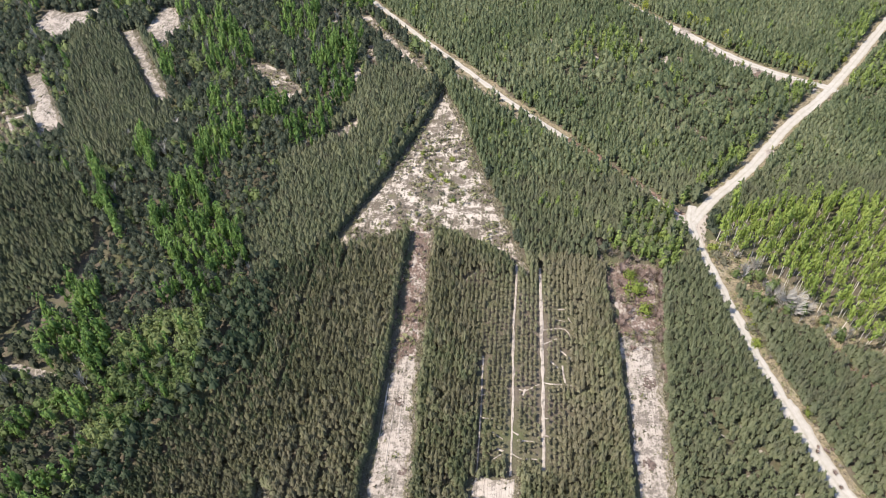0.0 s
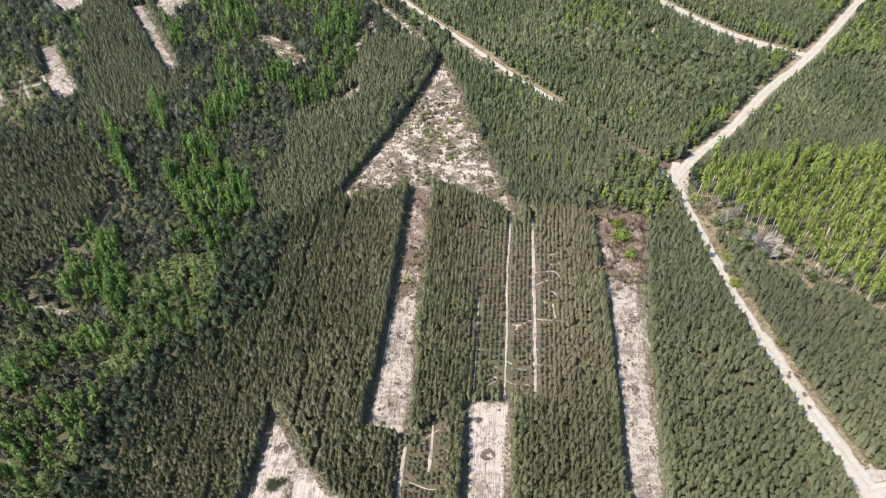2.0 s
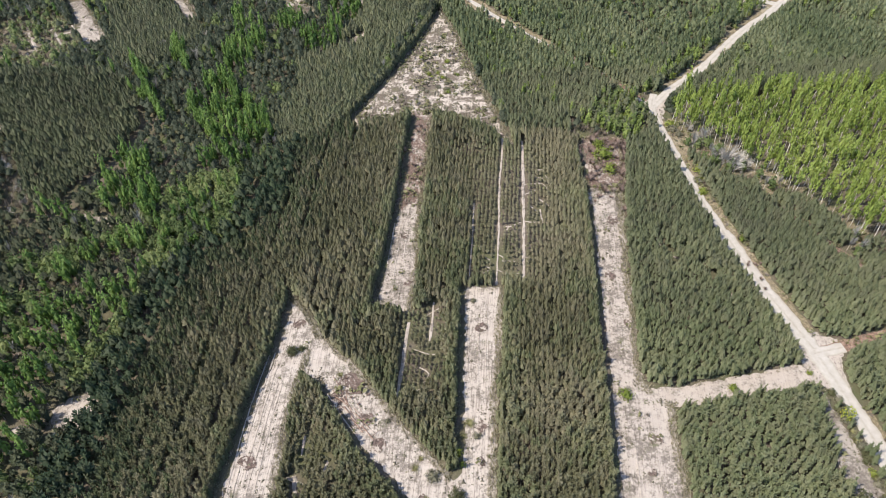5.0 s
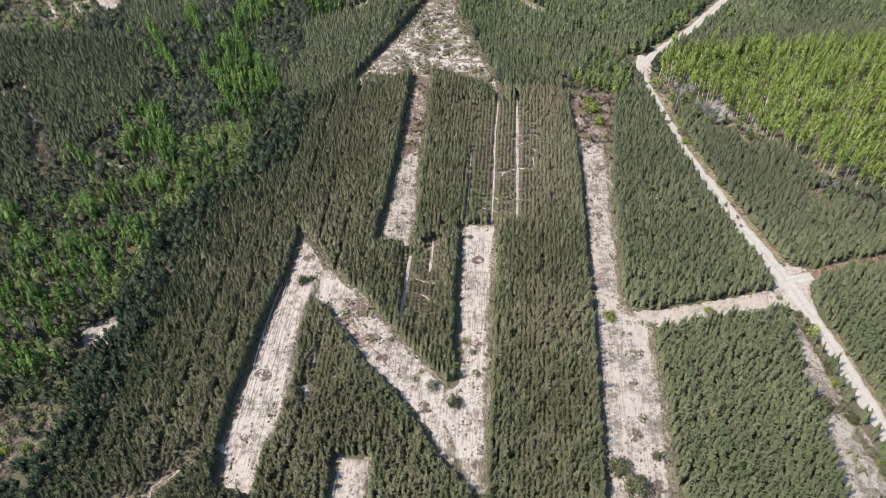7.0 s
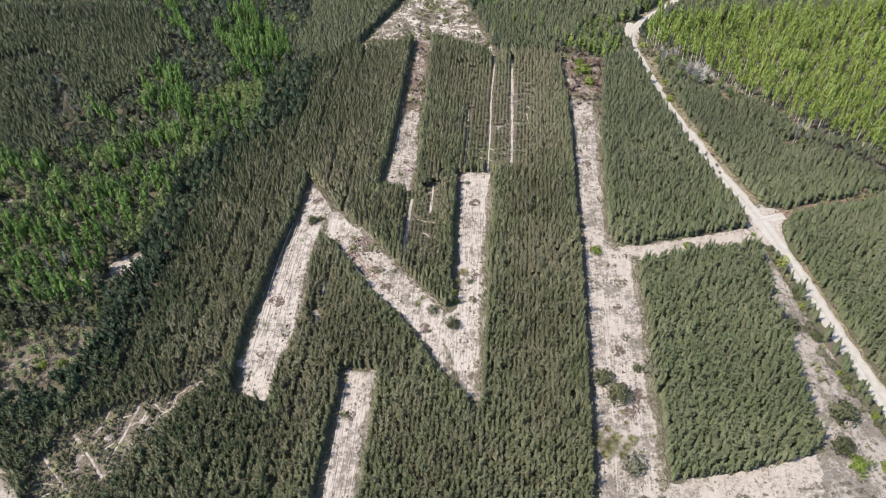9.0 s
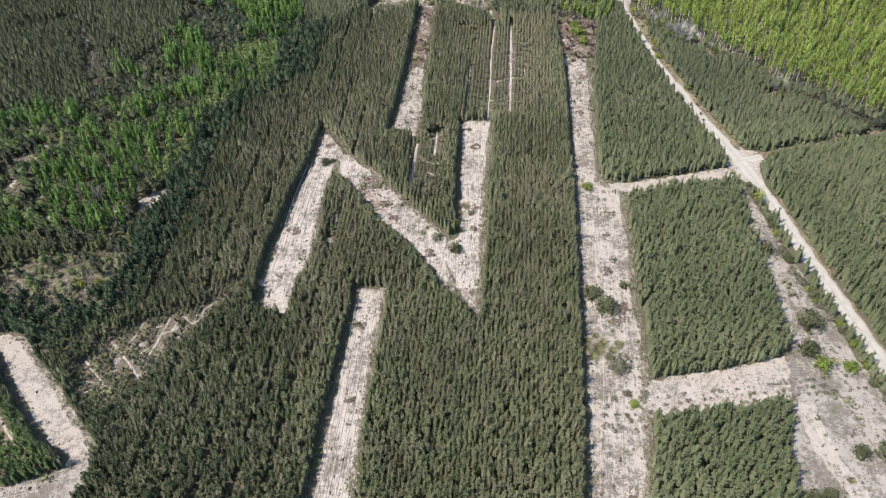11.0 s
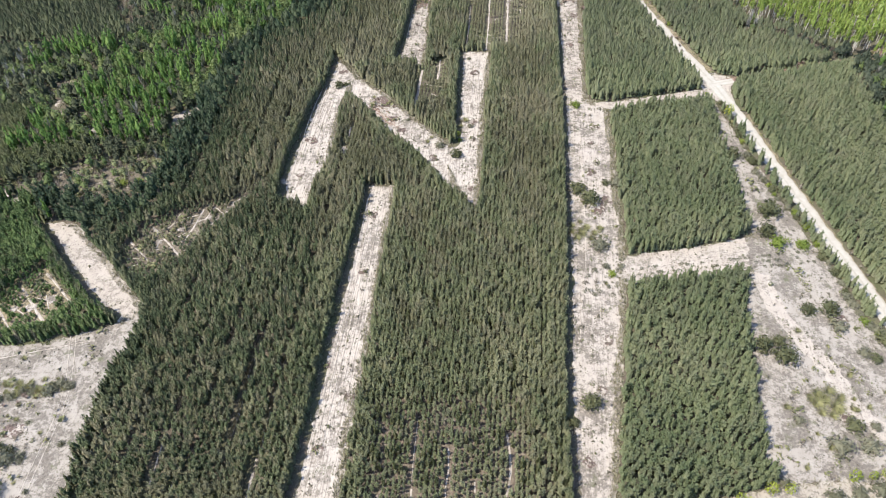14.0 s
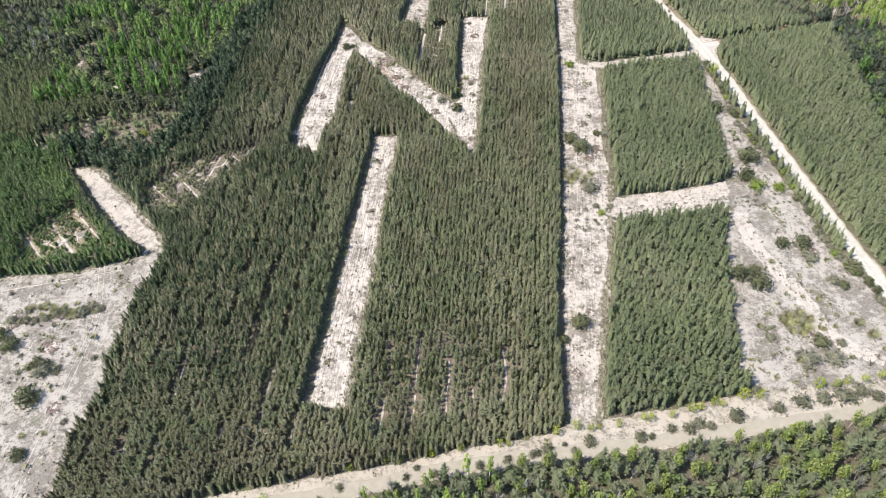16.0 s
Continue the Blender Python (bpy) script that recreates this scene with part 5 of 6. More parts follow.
grow("tall_far_pines", "old_pine", q2, 7.0, 1.35, 0.4 + 0.8 * (rng_noise(q2, 20, 6.5) - 0.5), [M_PINE_FAR, M_BARK_PINE], "taller blue-green pines within the far block", "pines", 49)
grow("roadside_pines", "big_pine", q, 6.4, 1.4, 0.45 + 0.8 * (rng_noise(q, 20, 6.0) - 0.5), [M_PINE_MID, M_BARK_PINE], "grey-green pines among birches", "pines", 42)
q = np.concatenate([pick(("W", 0, 0.14), ("G", 0, 0.30), ("S", 0, 0.25), ("T", 0, 0.06), ("Q", 0, 0.66), ("X", 0.52, 0.82), ("U", 0, 0.2)), p[mixed_dark]])
low_west = (q[:, 0] < -90) & (q[:, 1] < 130)
for sel, n_, m_, seed in ((~low_west, "mixed_pines", M_PINE_DARK, 34), (low_west, "thicket_pines", M_PINE_SHADY, 50)):
    grow(n_, "old_pine", q[sel], 5.8, 1.4, 0.45 + 0.8 * (rng_noise(q[sel], 20, 6.0) - 0.5), [m_, M_BARK_PINE], "dark self-sown pines of mixed height", "pines", seed)
q = np.concatenate([pick(("G", 0.30, 0.88), ("W", 0.84, 1.0), ("U", 0.8, 1.0)), p[mixed_green]])
q = q[rng_noise(q, 3.2, 31.0) > 0.36]
for line in ASPEN_ROWS:
    file = np.array([(v.x, v.y) for v in smooth_line(line, 1.25)])
    q = np.concatenate([q, file + g0.normal(0, 0.45, file.shape), file[::2] + g0.normal(0, 1.0, file[::2].shape)])
grow("aspen_wood", "aspen", q, 9.2, 1.22, 0.42 + 1.3 * (rng_noise(q, 15, 7.0) - 0.5), [M_ASPEN, M_BARK_GREY], "slender fresh green aspens in leaf", "aspens", 35)
q = pick(("A", 0, 0.66), ("Y", 0.86, 0.97), ("H", 0.86, 1.0), ("H", 0, 0.14))
q = np.concatenate([q, p[ok & (wood == "R") & (p[:, 1] > 150) & (dice < 0.10) & (rng_noise(p, 16, 17.0) > 0.52)]])
grow("young_birches", "aspen", q, 5.6, 1.2, 0.5 + 0.8 * (rng_noise(q, 15, 7.5) - 0.5), [M_YOUNG_BIRCH, M_BARK_BIRCH], "light green young birches among pines", "birches", 44)
q = np.concatenate([pick(("W", 0.14, 0.78), ("U", 0.2, 0.8), ("X", 0, 0.36), ("Q", 0.9, 0.97), ("K", 0.62, 0.68), ("O", 0.3, 0.48), ("H", 0.62, 0.85), ("T", 0.06, 0.11)), p[mixed_rest & (share < 0.50)]])
for line in WILLOW_ROWS:
    file = np.array([(v.x, v.y) for v in smooth_line(line, 1.7)])
    q = np.concatenate([q, file + g0.normal(0, 0.5, file.shape), file + g0.normal(0, 1.3, file.shape)])
grow("willow_thicket", "willow", q, 5.2, 1.9, 0.45 + 1.2 * (rng_noise(q, 15, 9.0) - 0.5), [M_WILLOW, M_BARK_GREY], "soft grey-green willow thicket", "willows", 36)
q = pick(("T", 0.44, 0.94))
q = q[rng_noise(q, 5.0, 33.0) + 0.03 * (q[:, 1] - 6) > 0.40]
grow("meadow_saplings", "willow", q, 2.3, 1.15, 0.5 + 1.0 * (rng_noise(q, 6, 9.5) - 0.5), [M_MEADOW_LEAF, M_BARK_GREY], "pale grey-green willow saplings in a dry meadow", "willows", 58)
q = np.concatenate([pick(("S", 0.25, 1.0), ("X", 0.36, 0.52), ("Q", 0.66, 0.86), ("W", 0.78, 0.84), ("T", 0.2, 0.42), ("O", 0.1, 0.3), ("K", 0.86, 1.0)), p[mixed_rest & (share >= 0.50) & (share < 0.90)]])
grow("dry_scrub", "scrub", q, 3.2, 1.4, 0.5 + 0.5 * (rng_noise(q, 15, 3.0) - 0.5), [M_SCRUB, M_BARK_GREY], "leafless brown scrub", "scrub", 37)
q = np.concatenate([pick(("O", 0.66, 0.92), ("K", 0.80, 0.86), ("G", 0.97, 1.0)), p[mixed_rest & (share >= 0.90)]])
grow("bare_trees", "grey", q, 7.0, 1.5, np.full(len(q), 0.5), [M_GREY, M_BARK_BIRCH], "pale grey leafless trees", "bare trees", 38)
p = lattice(*BOUNDS, 2.6, 2.5, 0.36, 24, 0)
p = p[inside(HEART, p)]
wood = wood_of(p)
dice = np.random.default_rng(6).uniform(0, 1, len(p))
ok = ~open_ground(p, 0.7)
q = pick(("B", 0, 1), ("K", 0, 0.26))
single = inside([(10, -165), (150, -150), (150, -105), (10, -123)], q) & inside(HEART, q)
SINGLE_BIRCHES = q[single][:260]
q = np.concatenate([q[~single], q[single][260:]])
grow("birch_wood", "birch", q, 10.5, 1.08, 0.45 + 0.7 * (rng_noise(q, 14, 2.5) - 0.5), [M_BIRCH, M_BARK_BIRCH], "yellow-green birches with white trunks", "birches", 39)

# the woods go on beyond
def clump(rnd, n):
    """A handful of plain pine crowns that stand close together."""
    pieces = []
    for i in range(n):
        a, d, r, h = 2.4 * i + rnd.uniform(-0.4, 0.4), ((i + 0.3) / n) ** 0.5 * 0.95, rnd.uniform(0.30, 0.42), rnd.uniform(0.7, 1.0)
        v, f, m = conifer(rnd, 3, ((0.35, 1.0),), 0.6)
        f = f[m == 0]
        pieces.append((v * np.array((r, r, h)) + np.array((d * math.cos(a), d * math.sin(a), 0)), f, 0))
    return shape_join(*pieces)


SHAPES["far"] = [clump(rnd, 5) for _ in range(6)]
p = lattice(*BOUNDS, 5.2, 5.2, 0.25, 27, 0)
p = p[~inside(HEART, p) & ~open_ground(p, 2.5)]
gf_ = np.random.default_rng(13)
leafy_share = np.where((p[:, 0] > 90) & (p[:, 1] > 40) & (p[:, 1] < 176), 0.9, np.where(p[:, 1] < -100, 0.3, 0.12))
light = gf_.uniform(0, 1, len(p)) < leafy_share
for sel, n_, m_, l_ in ((~light, "outer_pine_woods", [M_PINE_DARK, M_BARK_PINE], "dark pine woods around the plantation"), (light, "outer_birch_woods", [M_YOUNG_BIRCH, M_BARK_BIRCH], "light green birches in the woods around")):
    stuff(n_, "far", p[sel, 0], p[sel, 1], gf_.uniform(5.0, 7.5, sel.sum()), gf_.uniform(3.4, 4.4, sel.sum()), gf_.uniform(0.2, 0.9, sel.sum()), m_, l_, "woods", 64)
p = lattice(-460, 470, -440, 560, 14.0, 14.0, 0.3, 26, 0)
p = p[~inside([(-258, -238), (268, -238), (268, 358), (-258, 358)], p)]
p = p[~open_ground(p, 4.0)]
gf_ = np.random.default_rng(3)
stuff("far_woods", "far", p[:, 0], p[:, 1], gf_.uniform(6, 9, len(p)), gf_.uniform(7.6, 9.6, len(p)), gf_.uniform(0, 1, len(p)), [M_PINE_DARK, M_BARK_PINE], "far pine woods to the horizon", "woods", 41)


# ---- single plants on the open sand ----
def part(name, me, material, parent, label=""):
    ob = new(name, me)
    if not me.materials:
        me.materials.append(material)
    ob.parent = parent
    return tagged(ob, label)


def mesh_of(name, shape, slot):
    """The triangles of one material slot of a plant shape, as a mesh."""
    v, f, m = shape
    f = f[m == slot]
    used = np.unique(f)
    back = np.zeros(len(v), int)
    back[used] = np.arange(len(used))
    me = bpy.data.meshes.new(name)
    me.from_pydata(v[used].tolist(), [], back[f].tolist())
    me.update()
    return me


S_PINE = foliage("bush_needles", (0.082, 0.088, 0.045), (0.105, 0.111, 0.057), (0.133, 0.134, 0.071), 0.4, 1.6, True)
S_WILLOW = foliage("bush_willow_leaves", (0.123, 0.120, 0.082), (0.152, 0.148, 0.102), (0.184, 0.176, 0.123), 0.35, 1.6, True)
S_VERGE = foliage("verge_bush_leaves", (0.075, 0.078, 0.048), (0.105, 0.105, 0.068), (0.14, 0.135, 0.09), 0.35, 1.6, True)
S_WEED = foliage("dry_weed_stalks", (0.15, 0.145, 0.07), (0.195, 0.19, 0.09), (0.24, 0.23, 0.11), 0.3, 1.6, True)
S_FRESH = foliage("bush_fresh_leaves", (0.125, 0.165, 0.032), (0.17, 0.21, 0.042), (0.215, 0.25, 0.055), 0.4, 1.6, True)
S_SAPLING = foliage("sapling_leaves", (0.205, 0.25, 0.036), (0.255, 0.29, 0.045), (0.31, 0.33, 0.06), 0.4, 1.6, True)
S_PALE = foliage("young_birch_crown", (0.165, 0.195, 0.062), (0.205, 0.235, 0.078), (0.25, 0.272, 0.10), 0.4, 1.6, True)
S_BIRCH = foliage("birch_crown_leaves", (0.154, 0.188, 0.050), (0.201, 0.235, 0.066), (0.252, 0.277, 0.093), 0.45, 1.6, True)
S_YOUNG_PINE = foliage("young_pine_needles", (0.128, 0.140, 0.070), (0.150, 0.158, 0.080), (0.185, 0.185, 0.100), 0.5, 4.5, True)
S_BRUSH = foliage("brush_twigs", (0.147, 0.109, 0.092), (0.189, 0.139, 0.118), (0.236, 0.177, 0.151), 0.15, 1.6, True)
S_BARE = foliage("pale_bare_twigs", (0.329, 0.305, 0.275), (0.390, 0.366, 0.329), (0.451, 0.427, 0.384), 0.1, 1.6, True)
S_DWARF = foliage("dwarf_shrub_leaves", (0.075, 0.078, 0.05), (0.10, 0.10, 0.065), (0.13, 0.13, 0.08), 0.2, 1.6, True)

M_WEED = foliage("olive_weeds", (0.115, 0.118, 0.058), (0.155, 0.158, 0.076), (0.20, 0.195, 0.10), 0.3)

br = random.Random(5)


BUSH = {
    "pine": ("pine_bush", [leafy(br, 320, 0.120, 0.02, 1.0, 0.05, 0.8, 7, 0.9, 0.8, 0.9) for _ in range(4)], S_PINE, M_BARK_PINE, 1.15, "rounded dark green pine bush on open sand", "bush"),
    "willow": ("willow_bush", [leafy(br, 250, 0.128, 0.02, 1.0, 0.05, 0.7, 7, 0.9, 0.8, 0.85) for _ in range(4)], S_WILLOW, M_BARK_GREY, 0.85, "grey-green willow bush on sandy ground", "bush"),
    "verge": ("low_bush", [leafy(br, 230, 0.125, 0.02, 1.0, 0.05, 0.7, 7, 0.9, 0.8, 0.9) for _ in range(4)], S_VERGE, M_BARK_GREY, 0.95, "dense dark olive bush beside the sandy track", "bush"),
    "weed": ("weed_clump", [twiggy(br, 170, 1.0, 0.02, 0.035) for _ in range(3)], S_WEED, M_BARK_GREY, 0.55, "pale yellowish clump of dry weeds on sand", "weeds"),
    "fresh": ("green_bush", [leafy(br, 220, 0.135, 0.03, 1.0, 0.05, 0.8, 6, 0.8, 0.8, 0.8) for _ in range(3)], S_FRESH, M_BARK_GREY, 1.0, "bright green leafy bush beside the sand", "bush"),
    "sapling": ("birch_sapling", [leafy(br, 150, 0.15, 0.08, 0.9, 0.05, 0.95, 8, 0.5) for _ in range(4)], S_SAPLING, M_BARK_BIRCH, 2.6, "young birch with bright yellow-green leaves", "young birch"),
    "pale_sapling": ("young_birch", [leafy(br, 130, 0.17, 0.12, 0.9, 0.05, 0.95, 6, 0.45, 1.0, 0.6) for _ in range(3)], S_PALE, M_BARK_BIRCH, 2.8, "young birch with light green leaves by the track", "young birch"),
    "bare": ("bare_tree", [twiggy(br, 150, 0.95, 0.12, 0.022) for _ in range(3)], S_BARE, M_BARK_BIRCH, 1.9, "pale grey leafless tree with many fine twigs", "bare tree"),
    "brush": ("brown_brush", [twiggy(br, 110, 1.0, 0.03) for _ in range(3)], S_BRUSH, M_BARK_GREY, 1.1, "leafless reddish-brown brush on littered sand", "brush"),
    "dwarf": ("dwarf_shrub", [leafy(br, 70, 0.2, 0.03, 1.0, 0.05, 0.5, 3, 0.8) for _ in range(4)], S_DWARF, M_BARK_GREY, 0.7, "small dark heath shrub on bare sand", "shrub"),
}
MADE = {}


def bush(kind, x, y, r, group):
    """One plant standing on the sand: radius r, with its foliage and its stems as parts."""
    name, shapes, leaf, wood_, tall, label, category = BUSH[kind]
    i = br.randrange(len(shapes))
    turn = br.uniform(0, 360)
    if (kind, i) not in MADE:
        root = tagged(new(name), label, category, group)
        part("foliage", mesh_of("foliage", shapes[i], 0), leaf, root)
        part("stem", mesh_of("stem", shapes[i], 1), wood_, root)
        MADE[kind, i] = root
        root.matrix_basis = pose(x, y, 0.05, 0, 0, turn)
    else:
        root = copy_thing(MADE[kind, i], pose(x, y, 0.05, 0, 0, turn))
        tagged(root, "", "", group)
    root.scale = (r, r, r * tall * br.uniform(0.85, 1.15))
    return root


FIELD_EAST = [
    ("pine", 86.7, -73.4, 3.7), ("pine", 81.9, -69.9, 2.9), ("pine", 86.5, -68.5, 2.0), ("pine", 98.5, -58.0, 2.4), ("pine", 104.4, -58.3, 3.0),
    ("pine", 115.8, -69.1, 3.0), ("pine", 110.8, -75.4, 1.7), ("pine", 97.0, -94.9, 2.6), ("willow", 105.0, -64.1, 2.4), ("willow", 108.4, -73.2, 1.8),
    ("willow", 91.3, -100.3, 3.0), ("willow", 98.8, -100.5, 2.6), ("willow", 83.9, -92.5, 1.4), ("willow", 102.4, -95.1, 1.4), ("weed", 90.1, -87.9, 2.9),
    ("weed", 94.4, -89.1, 2.7), ("weed", 109.6, -88.7, 2.5), ("weed", 111.9, -92.6, 2.8), ("weed", 103.0, -89.4, 1.3), ("weed", 82.0, -88.6, 1.6),
    ("weed", 81.3, -105.2, 1.2), ("weed", 103.6, -99.8, 1.2), ("weed", 87.2, -96.4, 0.9),
    ("weed", 91.0, -84.8, 2.2), ("weed", 94.2, -84.4, 2.4), ("weed", 96.6, -86.6, 2.2), ("weed", 92.6, -87.0, 2.4), ("weed", 95.2, -89.8, 2.2), ("weed", 90.4, -90.6, 1.8), ("weed", 93.0, -91.4, 1.9), ("weed", 89.0, -86.4, 1.6),
]
LANE_SIDE = [
    ("pine", 100.0, -18.2, 3.9), ("pine", 96.3, -27.3, 3.0), ("pine", 96.0, 10.1, 3.4), ("pine", 92.9, 2.5, 1.6), ("fresh", 98.5, -32.4, 2.6),
    ("fresh", 105.7, -33.3, 2.1), ("fresh", 110.7, -32.5, 1.7), ("pine", 40.5, -4.5, 3.0), ("pine", 43.8, -10.0, 3.5), ("pine", 50.1, -1.8, 1.4),
    ("pine", 32.0, -86.1, 3.0), ("pine", 27.0, -91.4, 1.7), ("willow", 54.1, -2.0, 2.6), ("willow", 43.6, -29.9, 3.0), ("willow", 44.1, -38.6, 1.1),
    ("willow", 48.7, -38.8, 1.1), ("weed", 38.7, -24.6, 3.1), ("weed", 36.3, -21.0, 1.7), ("weed", 41.2, -27.0, 1.9), ("weed", 37.0, -26.5, 2.2), ("weed", 40.5, -22.0, 2.2), ("weed", 42.6, -24.8, 2.0), ("weed", 35.6, -23.6, 1.8), ("weed", 44.5, -22.6, 1.8), ("weed", 38.8, -19.4, 1.6), ("fresh", 45.4, -42.0, 1.3),
]
VERGE_SOUTH = [
    ("verge", 74.8, -109.3, 1.5), ("verge", 79.0, -114.5, 1.7), ("verge", 85.3, -113.0, 2.2), ("verge", 91.3, -112.4, 2.0), ("verge", 96.7, -111.8, 2.5),
    ("verge", 101.7, -110.3, 2.1), ("verge", 105.3, -112.1, 1.8), ("verge", 42.1, -121.5, 1.8), ("verge", 44.9, -121.6, 0.8), ("verge", 50.3, -119.4, 1.3),
    ("verge", 54.6, -119.6, 1.7), ("verge", 57.7, -118.3, 1.6), ("verge", 60.4, -119.0, 1.3), ("verge", 67.5, -116.5, 2.2), ("verge", 29.2, -122.3, 1.7),
    ("verge", 25.1, -124.5, 1.1), ("verge", 22.8, -122.9, 0.7), ("verge", 18.4, -124.3, 1.7), ("verge", 1.4, -127.8, 1.2), ("verge", 8.5, -125.9, 0.8),
    ("verge", 15.6, -124.9, 1.1), ("verge", -9.7, -129.7, 1.1), ("verge", -32.8, -132.5, 1.1),
    ("verge", 8.1, -126.8, 1.1), ("verge", 11.2, -127.2, 0.8), ("verge", 14.5, -125.4, 1.0), ("verge", -16.8, -130.3, 1.0), ("verge", -14.1, -127.9, 0.9), ("verge", 45.0, -121.2, 0.8),
]
SAPLINGS = [
    ("sapling", 70.6, -110.9, 1.5), ("sapling", 75.0, -111.0, 1.3), ("sapling", 91.3, -108.5, 1.5), ("sapling", 95.8, -108.4, 1.0), ("sapling", 99.0, -107.6, 1.0),
    ("sapling", 103.6, -107.3, 1.0), ("sapling", 108.5, -106.2, 1.0), ("sapling", 43.8, -116.5, 1.0), ("sapling", 56.5, -114.5, 1.2), ("sapling", 58.9, -113.8, 1.0),
    ("sapling", 62.8, -112.6, 1.2), ("sapling", 64.6, -113.2, 0.9), ("sapling", 51.1, -116.0, 0.9), ("sapling", 37.1, -117.9, 0.9), ("sapling", 26.3, -118.3, 1.1),
    ("sapling", 29.8, -118.9, 0.9), ("sapling", 32.0, -118.5, 0.7), ("sapling", 21.1, -119.7, 1.1), ("sapling", -30.4, -127.9, 0.8), ("sapling", -35.9, -127.7, 0.8),
    ("sapling", -26.3, -126.6, 0.7), ("sapling", -22.1, -126.0, 0.8), ("sapling", -10.3, -124.5, 1.0),
    ("sapling", -18.3, -126.1, 0.8), ("sapling", -3.1, -123.5, 0.9), ("sapling", 6.6, -122.4, 1.0), ("sapling", 8.9, -122.4, 0.7), ("sapling", 45.5, -116.6, 1.0),
]
FIELD_SOUTHWEST = [
    ("pine", -117.9, -105.1, 3.6), ("pine", -129.6, -87.4, 3.2), ("pine", -133.5, -83.8, 2.4), ("pine", -114.6, -121.5, 2.3), ("pine", -134.6, -92.9, 3.1),
    ("pine", -129.1, -113.9, 3.2), ("willow", -116.9, -96.3, 2.8), ("willow", -106.2, -112.2, 1.0), ("willow", -112.3, -76.5, 2.0), ("willow", -113.3, -95.5, 1.2),
    ("willow", -132.3, -78.4, 1.5), ("willow", -128.1, -78.5, 1.3), ("willow", -122.5, -78.1, 1.3), ("willow", -119.8, -76.2, 1.3), ("willow", -109.7, -74.1, 1.5),
    ("willow", -140.2, -79.1, 1.5), ("weed", -115.9, -115.9, 1.4), ("weed", -110.3, -115.3, 1.3), ("weed", -115.9, -78.0, 1.5), ("weed", -129.4, -102.1, 1.5),
]
LETTER = [
    ("pine", -44.3, 59.7, 1.9), ("pine", 0.4, 15.5, 2.2), ("pine", -41.9, 60.7, 1.2), ("willow", 7.8, 76.0, 0.9), ("willow", -5.3, 21.0, 1.8),
    ("willow", 6.2, 31.6, 1.1), ("willow", -16.8, 36.9, 0.8), ("weed", 4.3, 35.4, 2.0), ("weed", -9.8, 23.4, 1.5), ("weed", -8.3, 26.0, 1.2),
    ("weed", 2.6, 31.7, 1.4), ("weed", -30.3, 51.7, 1.3), ("fresh", 0.9, 27.3, 1.4), ("fresh", 2.2, 23.8, 0.9),
]
ROADSIDE = [
    ("fresh", 57.6, 139.7, 3.0), ("fresh", 59.0, 131.9, 2.5), ("fresh", 57.1, 145.6, 1.9), ("sapling", 101.6, 33.0, 1.7), ("fresh", 97.4, 46.8, 0.8),
    ("fresh", 46.4, 42.1, 1.8), ("fresh", 75.4, 42.8, 1.3), ("fresh", 96.1, 99.5, 1.5), ("fresh", 94.4, 96.8, 1.1), ("fresh", 87.8, 119.1, 1.6),
    ("fresh", 88.4, 125.3, 1.4), ("willow", 82.2, 63.7, 1.5),
]
BARE_TREES = [
    ("bare", 99.2, 132.1, 4.0), ("bare", 103.2, 133.0, 3.6), ("bare", 101.4, 129.4, 3.4), ("bare", 96.8, 134.6, 3.0), ("bare", 105.6, 130.2, 2.8), ("bare", 91.5, 152.5, 1.9), ("bare", 96.0, 148.4, 2.2), ("bare", 93.2, 145.8, 2.0),
    ("bare", -101.5, 211.8, 3.2), ("bare", -103.6, 208.6, 2.4), ("bare", -116.5, 219.0, 2.2), ("bare", -104.9, 202.4, 2.2), ("bare", -126.4, 203.4, 2.6), ("bare", -136.0, 211.0, 2.0), ("bare", -100.2, 227.0, 2.0),
    ("bare", -50.3, 211.1, 2.2), ("bare", -153.9, 141.8, 2.0), ("bare", -86.0, 164.0, 2.0),
    ("bare", -157.3, 145.0, 2.0), ("bare", -154.7, 141.3, 2.2), ("bare", -146.6, 131.7, 2.4), ("bare", -142.4, 124.9, 1.8), ("bare", -145.4, 119.7, 2.0),
]
GRASS_SLOPE = [
    ("willow", 85.8, 153.4, 2.0), ("willow", 87.6, 150.2, 1.6), ("fresh", 85.6, 156.0, 1.8), ("willow", 91.6, 135.6, 2.0), ("fresh", 89.4, 130.4, 2.0), ("fresh", 92.8, 131.6, 1.8), ("willow", 88.2, 125.0, 1.8), ("fresh", 94.6, 126.4, 1.6),
    ("weed", 88.5, 146.0, 1.6), ("weed", 97.5, 128.5, 2.0), ("weed", 108.0, 125.5, 2.2), ("weed", 113.0, 121.5, 2.0), ("willow", 117.0, 117.0, 1.8), ("weed", 104.0, 122.0, 1.8),
]
FAR_TRACK = [
    ("sapling", 87.7, 296.0, 1.7), ("sapling", 94.3, 303.0, 1.6), ("sapling", 110.3, 290.0, 2.0), ("sapling", 112.6, 287.6, 1.7), ("sapling", 116.6, 285.0, 1.9), ("sapling", 122.6, 276.0, 2.0), ("sapling", 130.2, 269.0, 1.6),
    ("sapling", 135.0, 264.6, 1.6), ("sapling", 142.0, 258.0, 1.7), ("sapling", 147.0, 251.6, 1.8), ("sapling", 150.5, 249.0, 1.6),
]
